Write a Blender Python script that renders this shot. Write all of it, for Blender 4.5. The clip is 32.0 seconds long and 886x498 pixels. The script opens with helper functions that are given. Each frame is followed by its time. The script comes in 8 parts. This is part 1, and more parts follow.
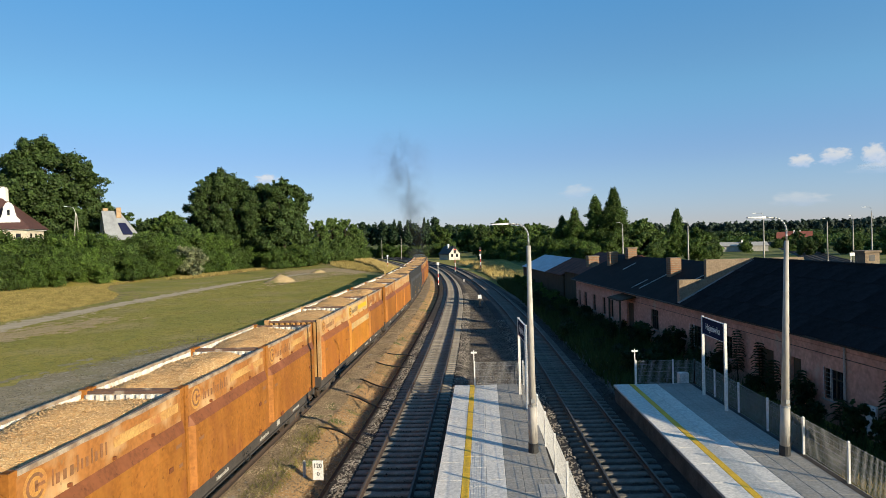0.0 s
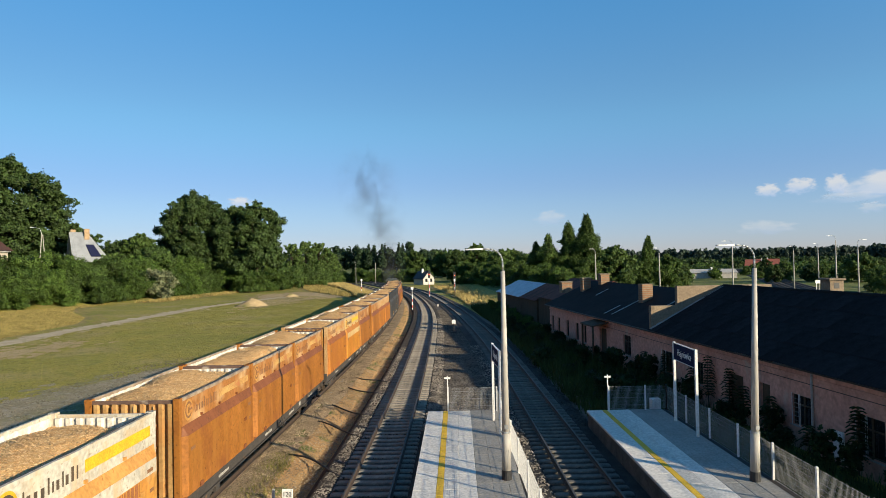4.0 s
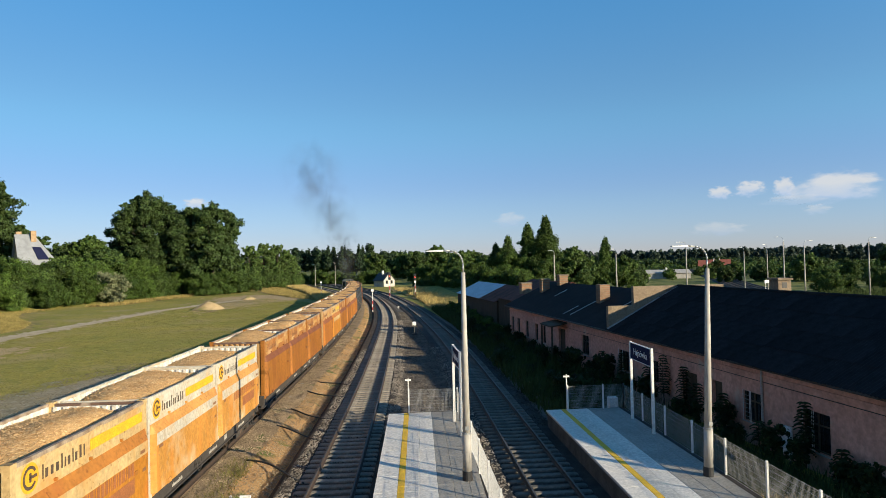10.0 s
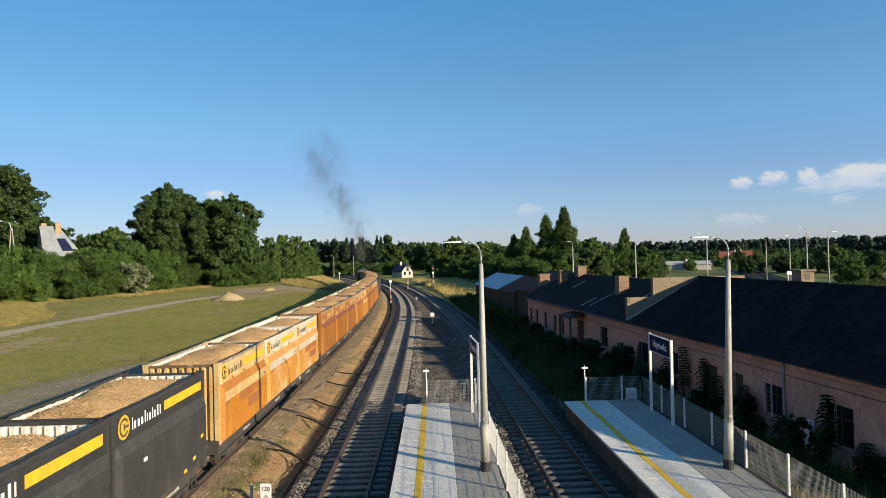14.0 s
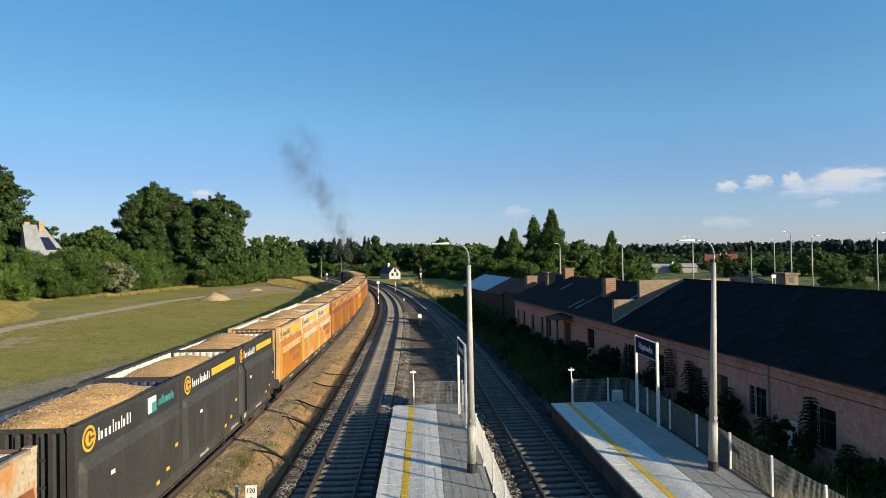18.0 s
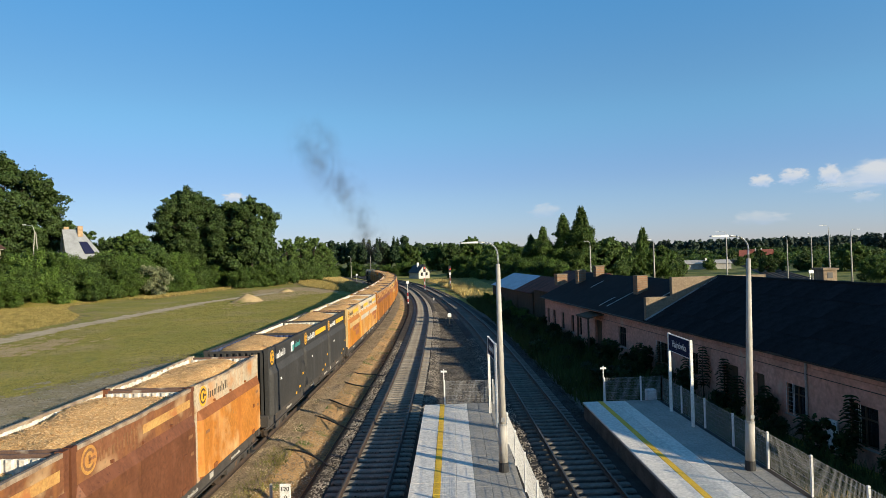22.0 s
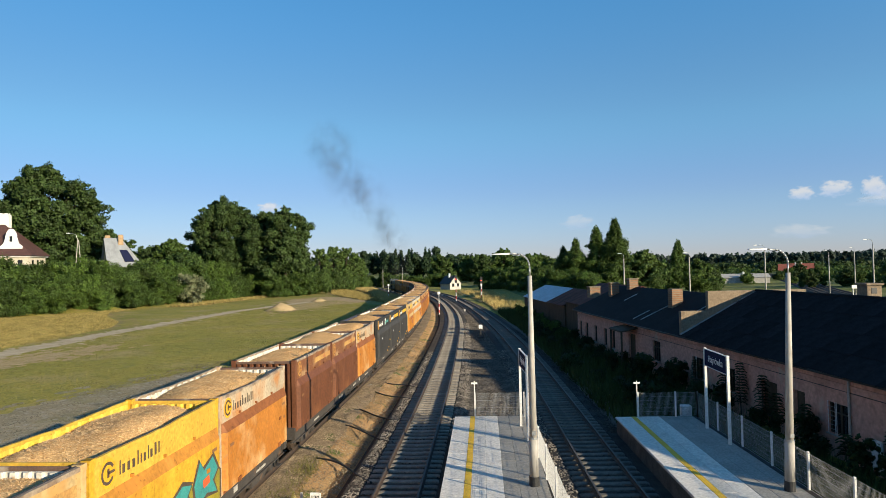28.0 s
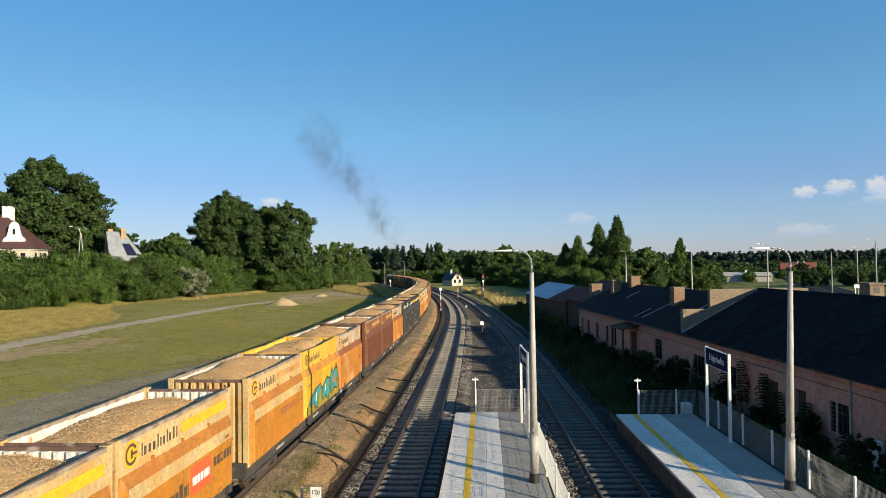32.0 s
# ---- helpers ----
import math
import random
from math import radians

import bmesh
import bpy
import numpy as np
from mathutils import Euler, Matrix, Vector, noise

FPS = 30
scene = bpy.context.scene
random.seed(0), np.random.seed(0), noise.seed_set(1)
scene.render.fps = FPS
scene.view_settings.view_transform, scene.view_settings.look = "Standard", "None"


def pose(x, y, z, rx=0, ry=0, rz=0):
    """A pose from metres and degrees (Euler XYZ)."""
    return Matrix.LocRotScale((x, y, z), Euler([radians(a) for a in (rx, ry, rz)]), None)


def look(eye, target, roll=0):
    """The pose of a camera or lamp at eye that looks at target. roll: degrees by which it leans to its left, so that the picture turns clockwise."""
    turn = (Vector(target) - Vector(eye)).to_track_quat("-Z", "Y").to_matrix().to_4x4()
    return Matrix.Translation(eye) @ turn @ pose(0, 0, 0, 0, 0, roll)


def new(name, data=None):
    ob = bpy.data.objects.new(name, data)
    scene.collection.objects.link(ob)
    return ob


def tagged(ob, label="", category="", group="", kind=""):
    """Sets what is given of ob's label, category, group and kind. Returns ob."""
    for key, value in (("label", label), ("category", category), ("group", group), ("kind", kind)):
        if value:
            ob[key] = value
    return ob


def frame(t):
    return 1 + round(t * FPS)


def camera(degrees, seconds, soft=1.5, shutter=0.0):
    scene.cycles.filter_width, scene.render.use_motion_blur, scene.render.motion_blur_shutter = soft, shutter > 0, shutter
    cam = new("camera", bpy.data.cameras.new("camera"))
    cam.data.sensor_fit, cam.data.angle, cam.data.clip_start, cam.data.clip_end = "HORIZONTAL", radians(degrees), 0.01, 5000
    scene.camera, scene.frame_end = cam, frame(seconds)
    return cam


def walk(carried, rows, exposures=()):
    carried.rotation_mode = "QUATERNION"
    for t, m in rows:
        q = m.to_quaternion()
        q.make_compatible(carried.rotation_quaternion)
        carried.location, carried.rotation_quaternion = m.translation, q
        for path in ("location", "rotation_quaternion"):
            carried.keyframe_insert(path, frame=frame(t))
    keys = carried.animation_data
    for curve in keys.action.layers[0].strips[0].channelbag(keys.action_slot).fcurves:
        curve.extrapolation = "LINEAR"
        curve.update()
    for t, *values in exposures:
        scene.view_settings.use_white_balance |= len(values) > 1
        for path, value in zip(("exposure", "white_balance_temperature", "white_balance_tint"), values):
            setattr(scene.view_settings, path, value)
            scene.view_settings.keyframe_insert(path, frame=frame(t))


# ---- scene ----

# the walk: a camera held by hand on a footbridge, which only turns
EYE_Z = 7.5
PATH = (
    (0, 0.52, -0.96, 1.50), (0.5, 1.37, -1.03, 2.08), (1, 1.53, -1.53, 1.42), (1.5, 1.01, -1.38, 1.16),
    (2, 0.55, -0.67, 1.24), (2.5, 0.20, -0.41, 1.22), (3, -0.82, 0.11, 1.23), (3.5, -1.36, 1.04, 1.04),
    (5.5, -2.61, 1.33, 1.36), (6, -2.85, 1.74, 1.13), (6.5, -3.03, 1.91, 0.77), (7, -3.20, 2.24, 0.87),
    (7.5, -3.57, 2.09, 1.03), (8, -3.80, 1.60, 0.91), (8.5, -3.96, 1.06, 0.71), (9, -4.04, 1.12, 0.96),
    (9.5, -4.83, 1.19, 0.81), (10, -5.22, 1.25, 1.25), (10.5, -5.26, 1.53, 1.48), (11, -4.78, 1.53, 1.24),
    (11.5, -4.60, 1.20, 0.70), (12, -3.84, 1.23, 0.72), (12.5, -4.10, 1.19, 0.87), (13, -4.10, 1.06, 0.90),
    (13.5, -3.88, 0.82, 1.23), (14, -3.64, 0.51, 1.25), (14.5, -3.92, 0.78, 0.30), (16.5, -4.96, 0.57, 0.93),
    (17, -4.90, 0.50, 0.90), (17.5, -5.00, 0.45, 0.79), (18, -4.71, 0.61, 0.90), (18.5, -4.87, 0.62, 0.69),
    (19, -5.17, 0.56, 1.28), (19.5, -4.65, 0.04, 0.94), (20, -4.03, 0.14, 0.99), (20.5, -3.52, 0.55, 0.90),
    (21, -3.20, 0.74, 1.13), (21.5, -2.67, 0.91, 1.06), (22, -2.16, 0.60, 1.61), (22.5, -1.80, 0.72, 1.63),
    (23, -0.55, 0.87, 0.75), (23.5, -0.23, 0.86, 0.70), (24, -0.08, 1.23, 0.69), (24.5, 0.08, 1.37, 0.01),
    (26.5, 0.13, 1.33, 0.73), (27, -0.05, 1.23, 0.64), (27.5, 0.02, 1.32, 0.81), (28, 0.62, 1.64, 1.08),
    (28.5, 0.84, 1.37, 0.93), (29, 0.70, 1.61, 0.78), (29.5, 0.49, 1.61, 0.25), (30, 0.73, 1.38, 0.68),
    (30.5, 1.04, 1.41, 0.84), (31, 1.25, 1.44, 0.79), (31.5, 0.93, 1.18, 0.61), (32, 0.79, 1.30, 0.63),
)
cam = camera(68.57, 32.0, soft=0.85)
walk(cam, [(t, pose(0, 0, EYE_Z, 90 + p, r, y)) for t, y, p, r in PATH], exposures=[(0, 1.06, 6100, 4), (32, 1.06, 6100, 4)])

# ---- world and sun ----
SUN_EL, SUN_DIR = 15.4, (0.775, -0.632)   # low evening sun, behind to the right
world = bpy.data.worlds.new("world")
scene.world = world
world.use_nodes = True
wn, wl = world.node_tree.nodes, world.node_tree.links
sky = wn.new("ShaderNodeTexSky")
sky.sky_type, sky.sun_disc = "NISHITA", False
sky.sun_elevation, sky.sun_rotation = radians(SUN_EL), math.atan2(SUN_DIR[0], SUN_DIR[1])
sky.air_density, sky.dust_density, sky.ozone_density = 1.0, 0.1, 2.5
haze = wn.new("ShaderNodeMix")          # a clear evening, tinted by height
haze.data_type, haze.blend_type = "RGBA", "MULTIPLY"
haze.inputs[0].default_value = 1.0
where = wn.new("ShaderNodeTexCoord")
split = wn.new("ShaderNodeSeparateXYZ")
wl.new(where.outputs["Generated"], split.inputs[0])
tone = wn.new("ShaderNodeValToRGB")      # by height: lavender at the horizon, pale blue, then deep blue
ramp = tone.color_ramp
ramp.interpolation = "EASE"
ramp.elements[0].position, ramp.elements[0].color = 0.0, (0.48, 0.495, 0.80, 1)
ramp.elements[1].position, ramp.elements[1].color = 0.42, (0.51, 0.85, 1.0, 1)
for at_, tint in ((0.10, (0.53, 0.55, 0.735, 1)), (0.22, (0.57, 0.715, 0.80, 1))):
    ramp.elements.new(at_).color = tint
wl.new(split.outputs["Z"], tone.inputs[0])
side = wn.new("ShaderNodeMapRange")      # a little brighter towards the sun's side
side.inputs[1].default_value, side.inputs[2].default_value, side.inputs[3].default_value, side.inputs[4].default_value = -1.0, 1.0, 0.72, 1.22
wl.new(split.outputs["X"], side.inputs[0])
even = wn.new("ShaderNodeVectorMath")
even.operation = "SCALE"
wl.new(tone.outputs[0], even.inputs[0])
wl.new(side.outputs[0], even.inputs["Scale"])
wl.new(even.outputs[0], haze.inputs[7])
wl.new(sky.outputs[0], haze.inputs[6])
wl.new(haze.outputs[2], wn["Background"].inputs[0])
wn["Background"].inputs[1].default_value = 0.0885
sun = new("sun", bpy.data.lights.new("sun", "SUN"))
sun.data.energy, sun.data.angle, sun.data.color = 4.3, radians(0.55), (1.0, 0.80, 0.55)
ce = math.cos(radians(SUN_EL))
sun.matrix_basis = look((SUN_DIR[0] * ce * 300, SUN_DIR[1] * ce * 300, math.sin(radians(SUN_EL)) * 300), (0, 0, 0))

# ---- materials ----
def rgb(h):
    """A linear colour from an sRGB hex string."""
    out = []
    for i in (0, 2, 4):
        c = int(h[i:i + 2], 16) / 255
        out.append(c / 12.92 if c < 0.04045 else ((c + 0.055) / 1.055) ** 2.4)
    return (*out, 1.0)


def mat(name, a, b=None, scale=4.0, rough=0.75, metal=0.0, bump=0.0, bscale=None, fine=None, per=0.0, stretch=None, wear=None, wear_at=0.62, wear_scale=2.0, coat=0.0, spots=(), wear_soft=0.08):
    """A surface: two tones by noise, a finer grain, wear in patches, relief; per: how much each piece differs."""
    m = bpy.data.materials.new(name)
    m.use_nodes = True
    n, l = m.node_tree.nodes, m.node_tree.links
    bs = n["Principled BSDF"]
    bs.inputs["Roughness"].default_value, bs.inputs["Metallic"].default_value = rough, metal
    if rough >= 0.84:
        bs.inputs["Specular IOR Level"].default_value = 0.12
    b = b or tuple(c * 0.75 for c in a[:3]) + (1,)
    tc = n.new("ShaderNodeTexCoord")
    co = tc.outputs["Object"]
    if stretch:
        mp = n.new("ShaderNodeMapping")
        mp.inputs["Scale"].default_value = stretch
        l.new(co, mp.inputs["Vector"])
        co = mp.outputs[0]

    def noi(s, d=4.0):
        t = n.new("ShaderNodeTexNoise")
        t.inputs["Scale"].default_value, t.inputs["Detail"].default_value = s, d
        l.new(co, t.inputs["Vector"])
        return t.outputs[0]

    def ramp(x, lo, hi):
        t = n.new("ShaderNodeMapRange")
        t.inputs[1].default_value, t.inputs[2].default_value = lo, hi
        l.new(x, t.inputs[0])
        return t.outputs[0]

    def mix(f, x, y, mode="MIX"):
        t = n.new("ShaderNodeMix")
        t.data_type, t.blend_type = "RGBA", mode
        for s, v in ((0, f), (6, x), (7, y)):
            if hasattr(v, "is_output"):
                l.new(v, t.inputs[s])
            else:
                t.inputs[s].default_value = v
        return t.outputs[2]

    col = mix(ramp(noi(scale), 0.35, 0.65), a, b)
    g = noi(fine or scale * 9, 2.0)
    grey = mix(ramp(g, 0.3, 0.7), (0.78, 0.78, 0.78, 1), (1.15, 1.15, 1.15, 1))
    col = mix(1.0, col, grey, "MULTIPLY")
    if wear:
        w = noi(wear_scale, 6.0)
        col = mix(ramp(w, wear_at, wear_at + wear_soft), col, wear)
    for tone, at_, size, soft in spots:
        col = mix(ramp(noi(size, 5.0), at_, at_ + soft), col, tone)
    if per:
        oi = n.new("ShaderNodeObjectInfo")
        t = n.new("ShaderNodeMapRange")
        t.inputs[3].default_value, t.inputs[4].default_value = 1 - per, 1 + per
        l.new(oi.outputs["Random"], t.inputs[0])
        cb = n.new("ShaderNodeCombineColor")
        for i in range(3):
            l.new(t.outputs[0], cb.inputs[i])
        col = mix(1.0, col, cb.outputs[0], "MULTIPLY")
    l.new(col, bs.inputs["Base Color"])
    if coat:
        bs.inputs["Coat Weight"].default_value = coat
    if bump:
        bp = n.new("ShaderNodeBump")
        bp.inputs["Strength"].default_value, bp.inputs["Distance"].default_value = min(1.0, bump), 0.03
        l.new(noi(bscale or scale * 6, 5.0), bp.inputs["Height"])
        l.new(bp.outputs[0], bs.inputs["Normal"])
    return m


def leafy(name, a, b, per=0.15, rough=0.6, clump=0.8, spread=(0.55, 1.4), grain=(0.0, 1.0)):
    """Foliage: tone differs from clump to clump, gaps painted darker, some light passes through."""
    m = bpy.data.materials.new(name)
    m.use_nodes = True
    n, l = m.node_tree.nodes, m.node_tree.links
    bs = n["Principled BSDF"]
    bs.inputs["Roughness"].default_value = rough
    bs.inputs["Specular IOR Level"].default_value = 0.25
    geo = n.new("ShaderNodeNewGeometry")
    mx = n.new("ShaderNodeMix")
    mx.data_type = "RGBA"
    mx.inputs[6].default_value, mx.inputs[7].default_value = a, b
    gr = n.new("ShaderNodeMapRange")
    gr.inputs[3].default_value, gr.inputs[4].default_value = grain
    l.new(geo.outputs["Random Per Island"], gr.inputs[0])
    l.new(gr.outputs[0], mx.inputs[0])
    oi = n.new("ShaderNodeObjectInfo")
    mr = n.new("ShaderNodeMapRange")
    mr.inputs[3].default_value, mr.inputs[4].default_value = 1 - per, 1 + per
    l.new(oi.outputs["Random"], mr.inputs[0])
    ml = n.new("ShaderNodeVectorMath")
    ml.operation = "SCALE"
    l.new(mx.outputs[2], ml.inputs[0])
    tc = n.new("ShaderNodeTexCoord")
    # this noise puts the shade between leaf clumps into the colour
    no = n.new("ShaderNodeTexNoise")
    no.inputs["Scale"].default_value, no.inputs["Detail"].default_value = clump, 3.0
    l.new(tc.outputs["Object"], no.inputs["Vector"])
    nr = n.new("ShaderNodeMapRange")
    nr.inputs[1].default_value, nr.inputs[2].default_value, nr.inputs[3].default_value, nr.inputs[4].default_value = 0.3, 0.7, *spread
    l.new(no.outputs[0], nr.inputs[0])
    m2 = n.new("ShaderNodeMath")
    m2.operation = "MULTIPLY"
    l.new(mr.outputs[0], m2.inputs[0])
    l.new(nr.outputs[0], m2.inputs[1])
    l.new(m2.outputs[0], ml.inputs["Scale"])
    l.new(ml.outputs[0], bs.inputs["Base Color"])
    tr = n.new("ShaderNodeBsdfTranslucent")
    l.new(ml.outputs[0], tr.inputs[0])
    ms = n.new("ShaderNodeMixShader")
    ms.inputs[0].default_value = 0.25
    l.new(bs.outputs[0], ms.inputs[1])
    l.new(tr.outputs[0], ms.inputs[2])
    l.new(ms.outputs[0], n["Material Output"].inputs[0])
    return m


M = {}
M["grass"] = mat("grass", (0.315, 0.26, 0.058, 1), (0.225, 0.215, 0.042, 1), 0.09, 0.95, fine=4.0, bump=1.0, bscale=6,
                 spots=(((0.32, 0.25, 0.115, 1), 0.52, 0.13, 0.2), ((0.14, 0.155, 0.038, 1), 0.52, 1.3, 0.25), ((0.36, 0.28, 0.13, 1), 0.56, 3.4, 0.2), ((0.11, 0.125, 0.03, 1), 0.55, 7.0, 0.2)))
M["rough_grass"] = mat("rough_grass", (0.13, 0.15, 0.04, 1), (0.19, 0.18, 0.06, 1), 0.06, 0.95, fine=2.0, bump=0.8, bscale=3, spots=(((0.06, 0.085, 0.02, 1), 0.50, 0.12, 0.1), ((0.30, 0.25, 0.10, 1), 0.60, 0.3, 0.1)))
M["weeds"] = mat("weedy_ground", (0.05, 0.065, 0.022, 1), (0.07, 0.06, 0.03, 1), 0.5, 0.95, fine=6, bump=0.6)
M["dry_grass"] = mat("dry_grass", (0.36, 0.27, 0.105, 1), (0.27, 0.21, 0.08, 1), 0.15, 0.95, fine=4, bump=0.8, bscale=5, spots=(((0.13, 0.14, 0.045, 1), 0.53, 0.5, 0.2), ((0.20, 0.16, 0.06, 1), 0.52, 2.5, 0.2)))
M["gravel_yard"] = mat("gravel_yard", (0.31, 0.262, 0.175, 1), (0.235, 0.20, 0.125, 1), 0.4, 0.95, fine=9, bump=1.0, bscale=10,
                       spots=(((0.19, 0.18, 0.065, 1), 0.48, 0.22, 0.2), ((0.36, 0.33, 0.28, 1), 0.55, 2.6, 0.2), ((0.10, 0.095, 0.06, 1), 0.56, 5.0, 0.2)))
M["sand"] = mat("sand", (0.44, 0.325, 0.175, 1), (0.34, 0.25, 0.13, 1), 0.8, 0.95, fine=9, bump=0.6, spots=(((0.19, 0.18, 0.065, 1), 0.57, 0.35, 0.15),))
M["path"] = mat("path", (0.50, 0.405, 0.275, 1), (0.42, 0.335, 0.215, 1), 0.4, 0.95, fine=6, bump=0.6, spots=(((0.24, 0.22, 0.08, 1), 0.60, 0.9, 0.12),))
M["dirt"] = mat("dirt", (0.39, 0.235, 0.105, 1), (0.28, 0.185, 0.085, 1), 0.5, 0.95, fine=12, bump=0.9, bscale=9, wear=(0.10, 0.12, 0.035, 1), wear_at=0.58, wear_scale=0.6)
M["ballast"] = mat("ballast", (0.082, 0.070, 0.057, 1), (0.050, 0.043, 0.036, 1), 1.2, 0.95, fine=16, bump=1.0, bscale=16)
M["ballast_yard"] = mat("grey_brown_ballast", (0.155, 0.135, 0.112, 1), (0.10, 0.087, 0.073, 1), 1.2, 0.95, fine=16, bump=1.0, bscale=16)
# darker copy of the ballast, with the shade lying on it put into the colour
M["ballast_shade"] = mat("shaded_ballast", (0.062, 0.056, 0.051, 1), (0.040, 0.036, 0.033, 1), 1.2, 0.95, fine=16, bump=1.0, bscale=16)
M["old_ballast"] = mat("old_ballast", (0.36, 0.265, 0.165, 1), (0.24, 0.175, 0.105, 1), 0.9, 0.95, fine=14, bump=1.0, bscale=13, wear=(0.13, 0.13, 0.05, 1), wear_at=0.60, wear_scale=0.8)
M["stone"] = mat("stone", (0.30, 0.28, 0.25, 1), (0.16, 0.15, 0.13, 1), 5, 0.9, per=0.2)
M["sleeper"] = mat("sleeper", (0.27, 0.24, 0.20, 1), (0.185, 0.165, 0.14, 1), 3, 0.9, bump=0.4, per=0.16)
# sleeper copy for the platform track, its shadow put into the colour
M["sleeper_shade"] = mat("shaded_sleeper", (0.17, 0.155, 0.135, 1), (0.115, 0.105, 0.09, 1), 3, 0.9, bump=0.4, per=0.16)
M["rail"] = mat("rail", (0.062, 0.040, 0.027, 1), (0.042, 0.028, 0.021, 1), 6, 0.8, 0.1)
M["rail_top"] = mat("rail_top", (0.085, 0.072, 0.06, 1), (0.06, 0.05, 0.042, 1), 6, 0.6, 0.3)
M["concrete"] = mat("concrete", (0.42, 0.40, 0.37, 1), (0.34, 0.33, 0.31, 1), 1.5, 0.9, fine=20, bump=0.2, wear=(0.27, 0.26, 0.24, 1), wear_at=0.62)
M["slab"] = mat("slab", (0.69, 0.65, 0.58, 1), (0.66, 0.62, 0.555, 1), 0.7, 0.85, fine=12, per=0.02, bump=0.15)
# platform side faces: the shade on them is put into this darker colour
M["platform_wall"] = mat("shaded_platform_wall", (0.10, 0.092, 0.082, 1), (0.06, 0.055, 0.05, 1), 1.5, 0.95, fine=14, bump=0.6)
M["paver"] = mat("paver", (0.335, 0.315, 0.28, 1), (0.285, 0.27, 0.24, 1), 0.9, 0.9, fine=14, per=0.035, bump=0.2)
M["yellow"] = mat("yellow_paint", (0.75, 0.47, 0.02, 1), (0.66, 0.40, 0.02, 1), 2, 0.7)
M["white_metal"] = mat("white_metal", (0.72, 0.71, 0.68, 1), (0.62, 0.61, 0.58, 1), 2, 0.5, 0.1)
M["galv"] = mat("galvanised", (0.42, 0.43, 0.43, 1), (0.33, 0.34, 0.34, 1), 8, 0.45, 0.7)
M["galv_dark"] = mat("grey_coated_wire", (0.34, 0.345, 0.35, 1), (0.28, 0.285, 0.29, 1), 8, 0.6, 0.2)
M["coated_wire"] = mat("pale_coated_wire", (0.60, 0.595, 0.57, 1), (0.52, 0.515, 0.50, 1), 8, 0.6)
M["pole"] = mat("pole_concrete", (0.42, 0.395, 0.355, 1), (0.30, 0.285, 0.26, 1), 1.2, 0.85, stretch=(1, 1, 0.25), bump=0.2)
M["black"] = mat("black_paint", (0.02, 0.02, 0.022, 1), (0.03, 0.03, 0.03, 1), 5, 0.6)
M["navy"] = mat("navy_enamel", (0.010, 0.013, 0.040, 1), (0.013, 0.016, 0.048, 1), 3, 0.86)
M["white_paint"] = mat("white_paint", (0.78, 0.77, 0.74, 1), (0.66, 0.65, 0.62, 1), 2, 0.7)
M["plaster"] = mat("pink_plaster", (0.56, 0.325, 0.25, 1), (0.47, 0.27, 0.21, 1), 0.7, 0.95, fine=6, bump=0.25, wear=(0.46, 0.35, 0.27, 1), wear_at=0.63, wear_scale=0.9)
M["roof"] = mat("roof_felt", (0.016, 0.0155, 0.016, 1), (0.010, 0.010, 0.0105, 1), 0.8, 0.9, fine=8, bump=0.3, wear=(0.03, 0.028, 0.025, 1), wear_at=0.66)
M["rust_roof"] = mat("rusty_sheet", (0.15, 0.055, 0.038, 1), (0.085, 0.036, 0.028, 1), 0.8, 0.85, per=0.15)
M["brick"] = mat("chimney_brick", (0.29, 0.145, 0.08, 1), (0.21, 0.105, 0.06, 1), 4, 0.9, per=0.15, bump=0.3)
M["ochre_brick"] = mat("ochre_brick", (0.38, 0.27, 0.16, 1), (0.29, 0.20, 0.12, 1), 1.5, 0.9, bump=0.3)
M["render"] = mat("beige_render", (0.25, 0.195, 0.135, 1), (0.20, 0.155, 0.11, 1), 1.0, 0.95, bump=0.25, wear=(0.16, 0.125, 0.09, 1), wear_at=0.58)
M["glass"] = mat("dark_glass", (0.02, 0.022, 0.025, 1), (0.015, 0.016, 0.018, 1), 2, 0.12)
M["wood_dark"] = mat("weathered_wood", (0.10, 0.075, 0.05, 1), (0.07, 0.05, 0.035, 1), 3, 0.85, stretch=(1, 1, 0.2))
M["steel"] = mat("wagon_steel", (0.055, 0.048, 0.042, 1), (0.04, 0.034, 0.03, 1), 3, 0.8, bump=0.2, wear=(0.10, 0.06, 0.035, 1))
M["wheel"] = mat("wheel_steel", (0.10, 0.07, 0.05, 1), (0.06, 0.045, 0.035, 1), 4, 0.6, 0.5)
M["chips"] = mat("wood_chips", (0.61, 0.39, 0.17, 1), (0.52, 0.325, 0.14, 1), 1.2, 0.95, fine=30, bump=0.3, bscale=30, spots=(((0.80, 0.58, 0.30, 1), 0.55, 17, 0.1), ((0.44, 0.26, 0.105, 1), 0.62, 23, 0.1)))
M["chip_bits"] = leafy("wood_chip_bits", (0.72, 0.50, 0.26, 1), (0.48, 0.30, 0.14, 1), 0.06, 0.9, spread=(0.8, 1.2))
M["bark"] = mat("bark", (0.07, 0.055, 0.04, 1), (0.05, 0.04, 0.03, 1), 4, 0.95, bump=0.4)
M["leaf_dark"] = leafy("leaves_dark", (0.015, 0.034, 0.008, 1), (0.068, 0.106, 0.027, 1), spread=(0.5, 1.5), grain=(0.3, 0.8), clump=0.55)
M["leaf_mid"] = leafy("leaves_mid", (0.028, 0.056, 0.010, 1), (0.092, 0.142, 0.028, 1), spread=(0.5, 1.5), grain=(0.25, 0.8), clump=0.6)
